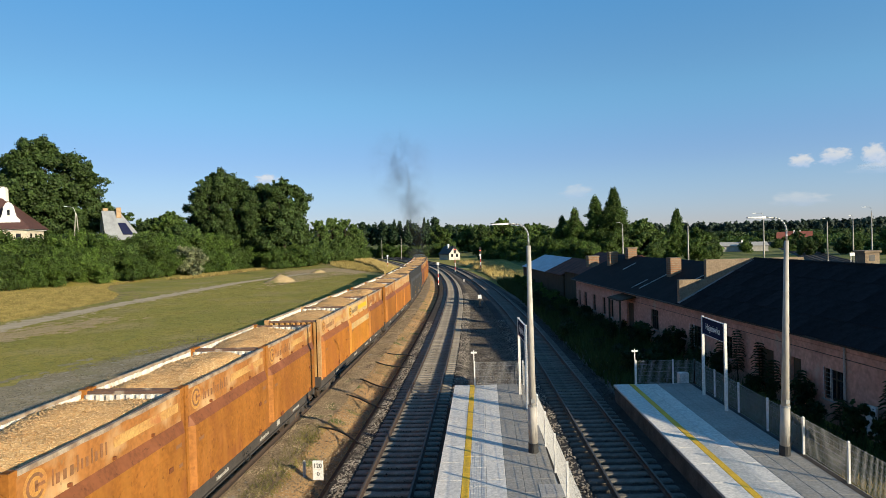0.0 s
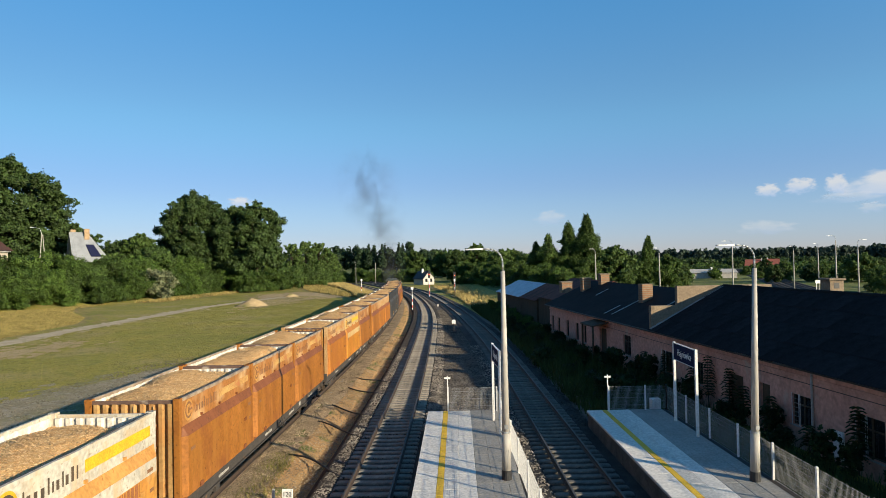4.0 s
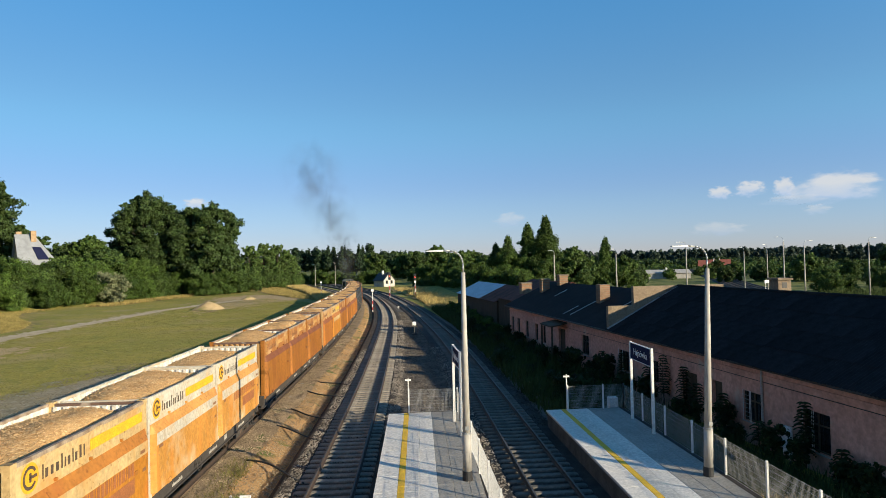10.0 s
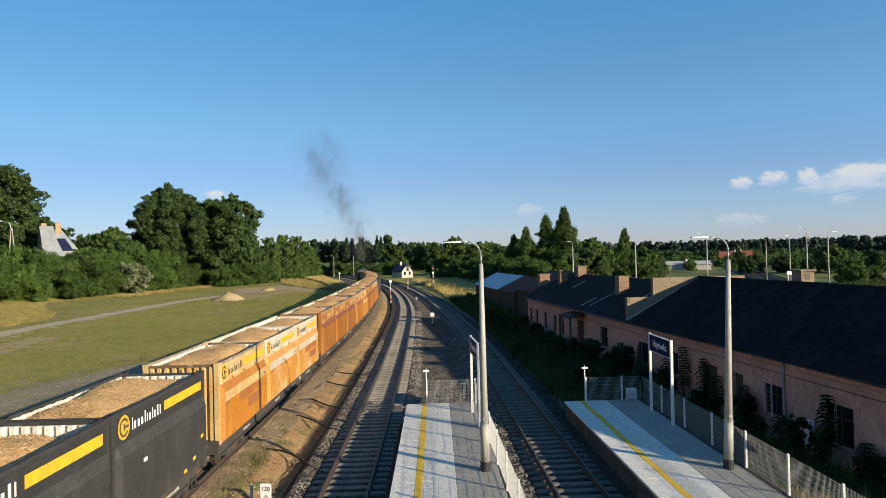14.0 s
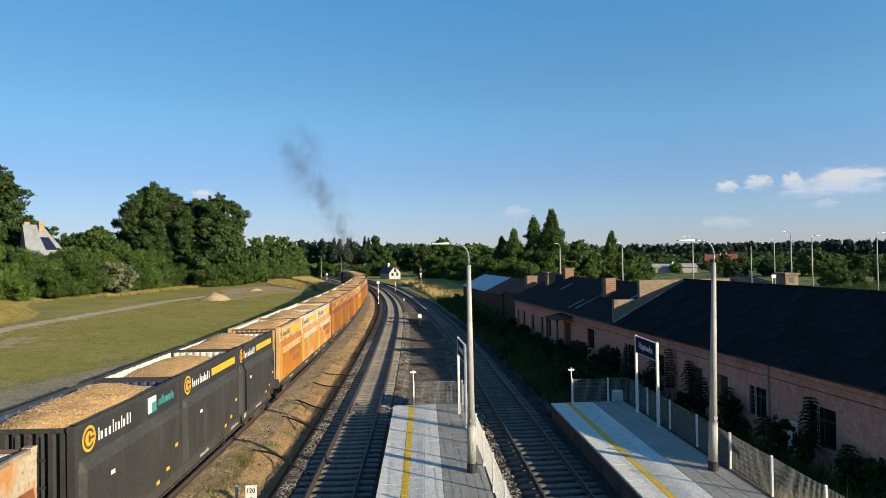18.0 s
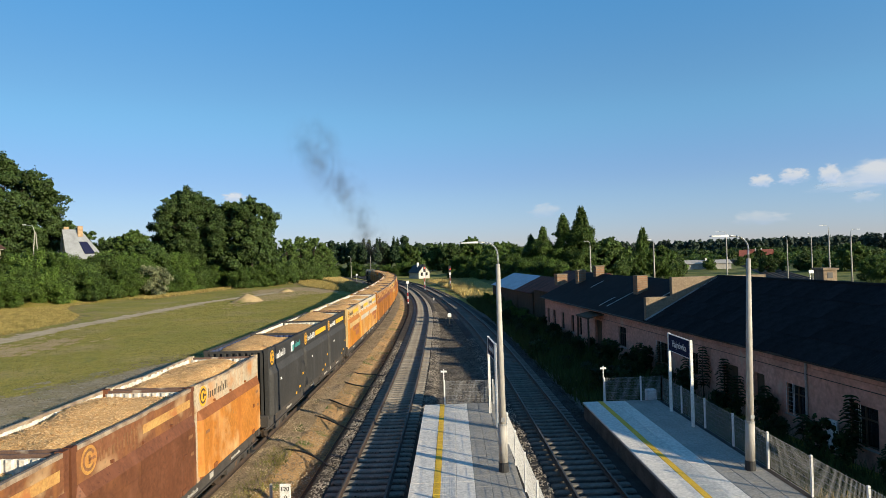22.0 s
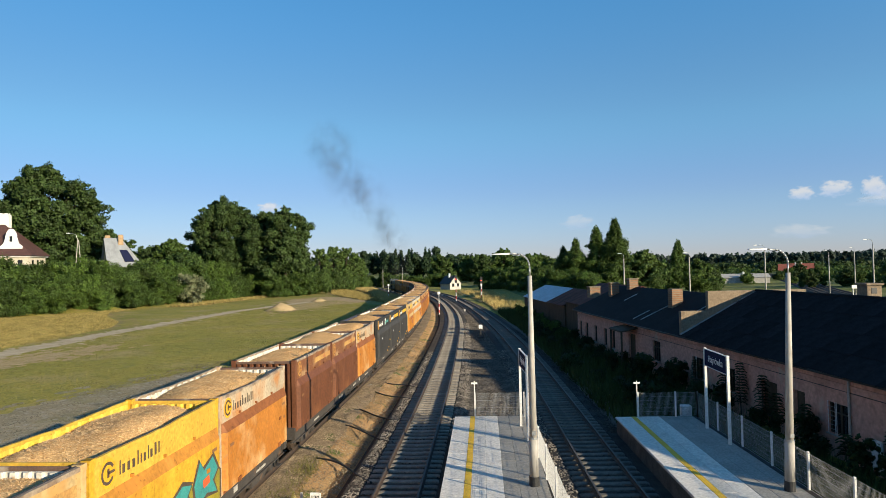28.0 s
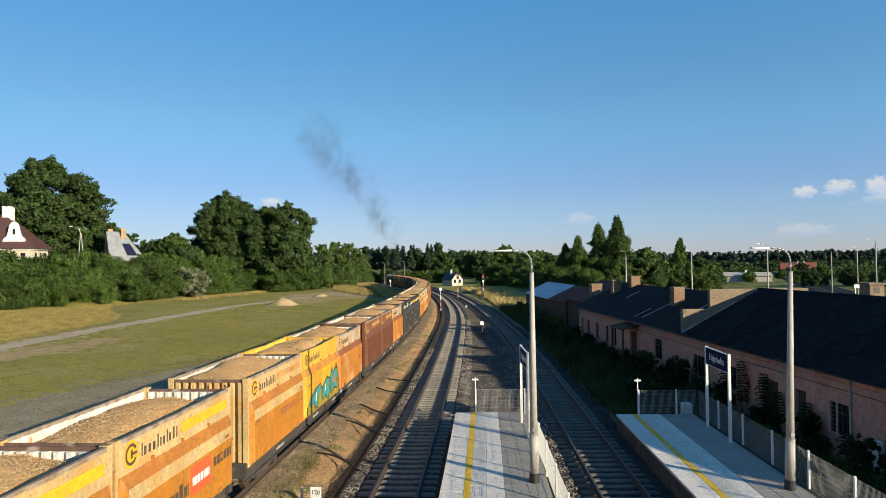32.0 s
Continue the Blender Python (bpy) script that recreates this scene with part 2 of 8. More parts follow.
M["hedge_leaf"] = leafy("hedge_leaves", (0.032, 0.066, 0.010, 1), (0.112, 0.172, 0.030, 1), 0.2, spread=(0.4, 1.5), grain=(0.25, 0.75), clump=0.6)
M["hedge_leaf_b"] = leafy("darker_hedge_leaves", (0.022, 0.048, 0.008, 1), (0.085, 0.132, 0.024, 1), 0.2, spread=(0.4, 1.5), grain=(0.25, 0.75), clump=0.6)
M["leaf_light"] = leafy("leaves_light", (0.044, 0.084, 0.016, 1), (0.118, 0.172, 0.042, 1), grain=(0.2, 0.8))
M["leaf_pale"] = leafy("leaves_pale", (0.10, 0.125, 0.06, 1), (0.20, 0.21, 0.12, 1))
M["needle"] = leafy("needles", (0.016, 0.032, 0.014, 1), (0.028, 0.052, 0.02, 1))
# darker leaf copy: the shade along the wall is put into the colour
M["shrub_leaf"] = leafy("shaded_shrub_leaves", (0.014, 0.030, 0.008, 1), (0.038, 0.062, 0.015, 1))
# horizon forest: distance haze put into a paler, bluer needle colour
M["needle_far"] = leafy("hazed_needles", (0.028, 0.046, 0.034, 1), (0.044, 0.064, 0.044, 1), 0.15, 0.6, 0.02)
M["blade"] = leafy("grass_blades", (0.20, 0.20, 0.06, 1), (0.33, 0.28, 0.11, 1), 0.1, 0.9)
M["blade_dry"] = leafy("dry_blades", (0.48, 0.36, 0.14, 1), (0.34, 0.27, 0.10, 1), 0.1, 0.9)
M["blade_mixed"] = leafy("half_dry_blades", (0.37, 0.275, 0.10, 1), (0.20, 0.175, 0.055, 1), 0.1, 0.9)
M["blade_field"] = leafy("mown_grass_blades", (0.12, 0.125, 0.032, 1), (0.25, 0.21, 0.062, 1), 0.1, 0.9)
M["blade_green"] = leafy("green_blades", (0.030, 0.052, 0.013, 1), (0.066, 0.085, 0.024, 1), 0.1, 0.9)


# ---- mesh helpers ----
class Geo:
    """Collects vertices and faces with a material slot each."""

    def __init__(self):
        self.v, self.f, self.m = [], [], []

    def quad(self, a, b, c, d, m=0):
        i = len(self.v)
        self.v += [a, b, c, d]
        self.f.append((i, i + 1, i + 2, i + 3))
        self.m.append(m)

    def box(self, x0, y0, z0, x1, y1, z1, m=0, c=0.0):
        """A box; c: a chamfer along its upper edges."""
        i = len(self.v)
        self.v += [(x0, y0, z0), (x1, y0, z0), (x1, y1, z0), (x0, y1, z0)]
        zt = z1 - c
        self.v += [(x0, y0, zt), (x1, y0, zt), (x1, y1, zt), (x0, y1, zt)]
        rings = [0, 4]
        if c:
            self.v += [(x0 + c, y0 + c, z1), (x1 - c, y0 + c, z1), (x1 - c, y1 - c, z1), (x0 + c, y1 - c, z1)]
            rings.append(8)
        for r in rings[:-1]:
            for k in range(4):
                self.f.append((i + r + k, i + r + (k + 1) % 4, i + r + 4 + (k + 1) % 4, i + r + 4 + k))
                self.m.append(m)
        r = rings[-1]
        self.f += [(i + 3, i + 2, i + 1, i), (i + r, i + r + 1, i + r + 2, i + r + 3)]
        self.m += [m, m]
        return self

    def obox(self, cx, cy, z0, z1, lx, ly, yaw, m=0, c=0.0):
        """A box of lx by ly turned by yaw (radians) about its middle."""
        j = len(self.v)
        self.box(-lx / 2, -ly / 2, z0, lx / 2, ly / 2, z1, m, c)
        co, si = math.cos(yaw), math.sin(yaw)
        for k in range(j, len(self.v)):
            x, y, z = self.v[k]
            self.v[k] = (cx + x * co - y * si, cy + x * si + y * co, z)
        return self

    def tube(self, p, q, r0, r1=None, n=8, m=0, cap=True):
        p, q = Vector(p), Vector(q)
        r1 = r0 if r1 is None else r1
        a = (q - p).normalized()
        u = a.cross(Vector((0, 0, 1)) if abs(a.z) < 0.9 else Vector((1, 0, 0))).normalized()
        w = a.cross(u)
        i = len(self.v)
        for c, r in ((p, r0), (q, r1)):
            for k in range(n):
                t = 2 * math.pi * k / n
                self.v.append(tuple(c + (u * math.cos(t) + w * math.sin(t)) * r))
        for k in range(n):
            self.f.append((i + k, i + (k + 1) % n, i + n + (k + 1) % n, i + n + k))
            self.m.append(m)
        if cap:
            self.f += [tuple(range(i + n - 1, i - 1, -1)), tuple(range(i + n, i + 2 * n))]
            self.m += [m, m]
        return self

    def prism(self, prof, y0, y1, m=0, axis="y"):
        """A closed profile of (x, z) points drawn out from y0 to y1."""
        i, n = len(self.v), len(prof)
        for y in (y0, y1):
            self.v += [(x, y, z) if axis == "y" else (y, x, z) for x, z in prof]
        for k in range(n):
            self.f.append((i + k, i + (k + 1) % n, i + n + (k + 1) % n, i + n + k))
            self.m.append(m)
        self.f += [tuple(range(i + n - 1, i - 1, -1)), tuple(range(i + n, i + 2 * n))]
        self.m += [m, m]
        return self

    def mesh(self, name, mats, smooth=False, weld=False):
        me = bpy.data.meshes.new(name)
        me.from_pydata(self.v, [], self.f)
        for k in mats if isinstance(mats, (list, tuple)) else [mats]:
            me.materials.append(k)
        me.polygons.foreach_set("material_index", self.m)
        if smooth:
            me.polygons.foreach_set("use_smooth", [True] * len(self.f))
        me.update()
        bm = bmesh.new()
        bm.from_mesh(me)
        if weld:
            bmesh.ops.remove_doubles(bm, verts=bm.verts, dist=0.0005)
        bmesh.ops.recalc_face_normals(bm, faces=bm.faces)
        bm.to_mesh(me)
        bm.free()
        return me


def part(name, geo, mats, parent=None, label="", m=None, smooth=False):
    """Links a Geo or a ready mesh as one object, under parent if given."""
    ob = new(name, geo.mesh(name, mats, smooth) if isinstance(geo, Geo) else geo)
    if parent is not None:
        ob.parent = parent
    if m is not None:
        ob.matrix_basis = m
    return tagged(ob, label)


def root(name, m, label, category, group="", kind=""):
    ob = new(name)
    ob.matrix_basis = m
    return tagged(ob, label, category, group, kind)


class Track:
    """A smooth line on the plan through (x, y) knots, by its length."""

    def __init__(self, knots):
        ys = np.array([k[1] for k in knots], float)
        xs = np.array([k[0] for k in knots], float)
        n = len(ys)
        h = np.diff(ys)
        a, r = np.zeros((n, n)), np.zeros(n)
        a[0, 0] = a[-1, -1] = 1
        for i in range(1, n - 1):
            a[i, i - 1], a[i, i], a[i, i + 1] = h[i - 1], 2 * (h[i - 1] + h[i]), h[i]
            r[i] = 6 * ((xs[i + 1] - xs[i]) / h[i] - (xs[i] - xs[i - 1]) / h[i - 1])
        m2 = np.linalg.solve(a, r)
        yy = np.arange(ys[0], ys[-1], 0.5)
        k = np.clip(np.searchsorted(ys, yy, side="right") - 1, 0, n - 2)
        t0, t1 = ys[k + 1] - yy, yy - ys[k]
        hh = h[k]
        xx = m2[k] * t0 ** 3 / (6 * hh) + m2[k + 1] * t1 ** 3 / (6 * hh) + (xs[k] / hh - m2[k] * hh / 6) * t0 + (xs[k + 1] / hh - m2[k + 1] * hh / 6) * t1
        self.x, self.y = xx, yy
        s = np.concatenate([[0], np.cumsum(np.hypot(np.diff(xx), np.diff(yy)))])
        self.s = s - np.interp(0, yy, s)

    def at(self, s):
        return float(np.interp(s, self.s, self.x)), float(np.interp(s, self.s, self.y))

    def yaw(self, s):
        (x0, y0), (x1, y1) = self.at(s - 0.6), self.at(s + 0.6)
        return math.atan2(-(x1 - x0), y1 - y0)

    def x_at(self, y):
        return float(np.interp(y, self.y, self.x))

    def off(self, s, d):
        x, y = self.at(s)
        a = self.yaw(s)
        return x + d * math.cos(a), y + d * math.sin(a)


def sweep(track, prof, s0, s1, step, name, mats, parent=None, closed=True, faces_m=None):
    """Draws a profile of (offset, z) along a track."""
    g = Geo()
    n = len(prof)
    ss = np.arange(s0, s1 + step * 0.5, step)
    for s in ss:
        for d, z in prof:
            x, y = track.off(s, d)
            g.v.append((x, y, z))
    for i in range(len(ss) - 1):
        for k in range(n if closed else n - 1):
            k2 = (k + 1) % n
            g.f.append((i * n + k, i * n + k2, (i + 1) * n + k2, (i + 1) * n + k))
            g.m.append(faces_m[k] if faces_m else 0)
    return part(name, g, mats, parent)


T0 = Track([(-12, -60), (-10, -20), (-8.5, 10), (-6.85, 40), (-5.55, 70), (-5.15, 100), (-5.8, 130), (-9, 163), (-15.5, 200), (-24.5, 240), (-40, 300), (-72, 420)])
T1 = Track([(-6.2, -60), (-4.1, -20), (-2.05, 20), (-1.05, 40), (-0.3, 60), (0.25, 80), (0.3, 100), (-0.7, 127), (-3.7, 164), (-9, 200), (-17.5, 240), (-32, 300), (-64, 420)])
T2 = Track([(2.6, -60), (4.1, -20), (5.45, 20), (5.97, 40), (6.27, 60), (6.0, 80), (4.9, 110), (2.9, 140), (0.6, 165), (-4.6, 200), (-13, 240), (-27, 300), (-60, 420)])

# ---- ground ----
GZ = -0.5


def patch(name, pts, z, m, label, category="ground", jag=0.0, step=2.0, islands=0):
    """A flat sheet with an uneven edge, laid on the ground."""
    out = []
    rnd = random.Random(name)
    for i, (x, y) in enumerate(pts):
        x2, y2 = pts[(i + 1) % len(pts)]
        k = max(1, int(math.hypot(x2 - x, y2 - y) / step)) if jag else 1
        for j in range(k):
            u = j / k
            out.append((x + (x2 - x) * u + rnd.uniform(-jag, jag), y + (y2 - y) * u + rnd.uniform(-jag, jag), z))
    me = bpy.data.meshes.new(name)
    faces = [tuple(range(len(out)))]
    edge = list(out)
    for k in range(islands):        # the sheet frays out into small islands along its edge
        x, y, _ = edge[rnd.randrange(len(edge))]
        x, y = x + rnd.gauss(0, jag * 1.3 + 0.4), y + rnd.gauss(0, jag * 1.3 + 0.4)
        r, i = rnd.uniform(0.15, 0.4) * (1 + jag), len(out)
        for j in range(9):
            a, q = j * math.tau / 9, r * rnd.uniform(0.5, 1.2)
            out.append((x + math.cos(a) * q, y + math.sin(a) * q * 1.5, z + 0.002 + 0.00001 * k))
        faces.append(tuple(range(i, i + 9)))
    me.from_pydata(out, [], faces)
    me.materials.append(m)
    ob = new(name, me)
    return tagged(ob, label, category, kind="structure")


HEDGE = [(-112, 70), (-96, 96), (-76, 131), (-66, 156), (-58, 216), (-45, 258), (-38, 300)]


def hedge_x(y):
    return float(np.interp(y, [p[1] for p in HEDGE], [p[0] for p in HEDGE]))


def ground_z(x, y):
    """Level ground that climbs behind the hedge, and a low bank beyond the platform line."""
    z = GZ
    d = hedge_x(y) - x
    if d > 0 and y > 20:
        u = min(1.0, d / 24.0)
        z += 5.0 * u * u * (3 - 2 * u) * (1.0 if y < 300 else max(0.0, 1 - (y - 300) / 120))
    if y > 85 and x > 8:
        u = min(1.0, (x - 8) / 14.0) * min(1.0, (y - 85) / 40.0) * max(0.0, min(1.0, (75 - x) / 30))
        z += 2.2 * u
    return z


def bank_z(x, y):
    """The low bank between the freight track and the middle track."""
    xa0, xb0 = T0.x_at(y) + 0.86, T1.x_at(y) - 2.75
    u = min(1.0, max(0.0, (x - xa0) / (xb0 - xa0)))
    flat = -0.155 - 0.05 * u if u < 0.62 else -0.186 - 0.24 * (u - 0.62) / 0.38
    return flat + (0.13 * noise.noise((x * 0.7, y * 0.45, 1)) + 0.05 * noise.noise((x * 2.3, y * 2.3, 2)) + 0.03 * noise.noise((x * 6, y * 6, 4))) * min(1.0, u * 3)


FIELD_PATH = [(-47.0, 48), (-47.3, 61), (-47.4, 78), (-47.2, 91), (-46.0, 106), (-44.6, 130), (-41.2, 146), (-36.3, 163), (-34.0, 163), (-38.4, 146), (-41.6, 130), (-43.0, 106), (-44.1, 91), (-44.3, 78), (-44.0, 61), (-43.4, 48)]
GRAVEL_YARD = [(-11, -5), (-24, 18), (-27, 36), (-21, 52), (-11, 60), (-9, 60), (-9, -5)]


def build_ground():
    g = Geo()
    xs = [-3500, -1200, -500, -250] + list(range(-160, 161, 8)) + [250, 500, 1200, 3500]
    ys = [-3500, -1000, -300] + list(range(-80, 321, 8)) + [420, 600, 1000, 2000, 4500]
    n = len(ys)
    for x in xs:
        for y in ys:
            z = ground_z(x, y)
            g.v.append((x, y, z))
    for i in range(len(xs) - 1):
        for j in range(n - 1):
            g.f.append((i * n + j, (i + 1) * n + j, (i + 1) * n + j + 1, i * n + j + 1))
            g.m.append(1 if (xs[i] > 15 and ys[j] > 60) or ys[j] > 260 or xs[i] < hedge_x(ys[j]) - 8 else 0)
    tagged(part("ground", g, [M["grass"], M["rough_grass"]]), "mown summer grass field, green with straw patches", "ground", kind="structure")
    patch("field_path", FIELD_PATH, GZ + 0.024, M["path"], "pale trodden path across the field", jag=0.3, step=1.2, islands=240)
    patch("bare_streak", [(-44, 55), (-42.7, 61), (-40.5, 66), (-39.1, 72.5), (-37.2, 69), (-38.2, 61), (-40, 56.5)], GZ + 0.020, M["sand"], "strip of bare sandy earth beside the path", jag=0.8, step=1.0, islands=160)
    patch("dry_strip", [(-60, 52), (-49, 58), (-49.0, 70), (-49.2, 80), (-50, 96), (-54, 106), (-64, 121), (-70, 134), (-69, 147), (-72, 146), (-78, 134), (-84, 118), (-98, 97), (-104, 70)], GZ + 0.006, M["dry_grass"], "strip of long dry straw-coloured grass by the hedge", jag=1.3, step=2, islands=260)
    patch("dry_strip", [(-67, 150), (-60, 150), (-53, 210), (-40, 258), (-44, 260), (-57, 216)], GZ + 0.010, M["dry_grass"], "thin strip of dry grass at the foot of the hedge", jag=0.8, step=3)
    patch("dry_strip", [(-14.5, 150), (-21, 185), (-31, 225), (-40, 252), (-47, 250), (-43, 225), (-35, 195), (-23, 166)], GZ + 0.013, M["dry_grass"], "golden dry grass beside the curving track", jag=1.5, step=2, islands=160)
    patch("bare_earth", [(-33, 119), (-27, 146), (-20, 163), (-27, 180), (-36, 192), (-44, 178), (-40, 160), (-36, 140)], GZ + 0.016, M["sand"], "bare sandy earth in the field", jag=1.2, step=1.6, islands=200)
    patch("dry_bank", [(8.5, 112), (14, 112), (22, 130), (26, 150), (21, 177), (10, 205), (3, 215), (2, 195), (7, 157)], GZ + 0.16, M["dry_grass"], "dry straw-coloured grass beside the track", jag=1.0, step=3)
    patch("weed_ground", [(9.3, 31.5), (14.5, 31.5), (13.3, 70), (14, 112), (8, 112), (9.5, 80)], GZ + 0.19, M["weeds"], "dark weedy ground before the station building", jag=0.4)
    patch("weed_ground", [(11.2, -5), (16.5, -5), (14.3, 31.5), (11.6, 31.5)], GZ + 0.19, M["weeds"], "dark weedy ground behind the platform fence")
    patch("yard_gravel", GRAVEL_YARD, GZ + 0.012, M["gravel_yard"], "grey gravel yard beside the track", jag=0.6, step=0.8, islands=420)
    patch("verge_dirt", [(-11.5, -10), (-11, 30), (-9, 60), (-8, 95), (-8.5, 130), (-12, 165), (-3, 165), (1, 120), (2, 90), (1, 40), (0, -10)], GZ + 0.03, M["dirt"], "brown trodden earth between two tracks", jag=0.25)
    g = Geo()
    nu, ys = 22, np.concatenate([np.arange(4.0, 60.0, 0.3), np.arange(60.0, 150.0, 1.0)])
    for y in ys:
        xa0, xb0 = T0.x_at(y) + 0.86, T1.x_at(y) - 2.75
        for i in range(nu + 1):
            u = i / nu
            x = xa0 + (xb0 - xa0) * u
            z = bank_z(x, y)
            g.v.append((x, y, z if 0 < i < nu else (-0.15 if i == 0 else GZ + 0.02)))
    for j in range(len(ys) - 1):
        for i in range(nu):
            a = j * (nu + 1) + i
            g.f.append((a, a + 1, a + nu + 2, a + nu + 1))
            g.m.append(0 if i < 13 else 1)
    tagged(part("verge_bank", g, [M["old_ballast"], M["dirt"]], smooth=True), "low bank of old gravel and rusty earth between two tracks", "ground", kind="structure")
    patch("yard_ballast", [(-0.5, 31), (9, 31), (9.6, 60), (9.0, 76), (1.2, 76), (0.5, 50)], GZ + 0.21, M["ballast_yard"], "grey-brown ballast between two tracks", jag=0.15)
    patch("yard_ballast", [(1.2, 76), (9.0, 76), (8.8, 80), (6.5, 115), (1, 165), (-4, 165), (1, 110), (1.3, 80)], GZ + 0.212, M["ballast_yard"], "grey-brown ballast between two tracks", jag=0.15)


build_ground()


# ---- tracks ----
RAIL = [(-0.0745, -0.172), (-0.0745, -0.16), (-0.012, -0.13), (-0.012, -0.045), (-0.036, -0.035), (-0.036, -0.004), (-0.028, 0.0),
        (0.028, 0.0), (0.036, -0.004), (0.036, -0.035), (0.012, -0.045), (0.012, -0.13), (0.0745, -0.16), (0.0745, -0.172)]


def sleeper_geo(g, m=None):
    """One concrete sleeper, lower and narrower in the middle."""
    prof = [(-1.3, -0.36), (-1.3, -0.2), (-1.22, -0.172), (-0.5, -0.172), (-0.35, -0.184), (0.35, -0.184), (0.5, -0.172), (1.22, -0.172), (1.3, -0.2), (1.3, -0.36)]
    i, n = len(g.v), len(prof)
    for y in (-0.135, -0.095, 0.095, 0.135):
        top = abs(y) < 0.11
        for x, z in prof:
            p = Vector((x, y, z if top or z < -0.3 else z - 0.03))
            g.v.append(tuple(m @ p if m else p))
    for r in range(3):
        for k in range(n - 1):
            g.f.append((i + r * n + k, i + r * n + k + 1, i + (r + 1) * n + k + 1, i + (r + 1) * n + k))
            g.m.append(0)
    g.f += [tuple(range(i, i + n)), tuple(range(i + 4 * n - 1, i + 3 * n - 1, -1))]
    g.m += [0, 0]


def build_track(tr, name, label, near, s1, bed, toe=2.9, crown=1.75, tie=None):
    r = root(name, Matrix(), label, "railway track", kind="structure")
    sweep(tr, [(-toe, -0.56), (-crown, -0.215), (-1.36, -0.21), (-1.3, -0.25), (-0.35, -0.255), (0.35, -0.255), (1.3, -0.25), (1.36, -0.21), (1.75, -0.215), (2.9, -0.56)], -20, s1, 2.0, "ballast_bed", bed, r, closed=False)
    for side in (-1, 1):
        prof = [(side * 0.7535 + d, z) for d, z in RAIL]
        fm = [1 if k in (5, 6, 7) else 0 for k in range(len(prof))]
        sweep(tr, prof, -20, s1, 2.0, "rail", [M["rail"], M["rail_top"]], r, faces_m=fm)
    g = Geo()
    sleeper_geo(g)
    tie = tie or M["sleeper"]
    me = g.mesh("sleeper", tie)
    far = Geo()
    s = -20.0
    k = 0
    while s < s1:
        x, y = tr.at(s)
        m = Matrix.Translation((x, y, 0)) @ Matrix.Rotation(tr.yaw(s), 4, "Z")
        if near[0] < s < near[1]:
            part("sleeper", me, None, r, m=m)
        else:
            sleeper_geo(far, m)
        s += 0.6
        k += 1
    tagged(part("distant_sleepers", far, tie, r), kind="stuff")
    return r


build_track(T0, "track_freight", "railway track under the freight train", (0, 0), 400, M["old_ballast"])
build_track(T1, "track_middle", "single railway track on concrete sleepers", (10, 110), 400, M["ballast"], 2.34, 1.92)
build_track(T2, "track_platform", "single railway track between two platforms", (10, 110), 400, M["ballast_shade"], tie=M["sleeper_shade"])


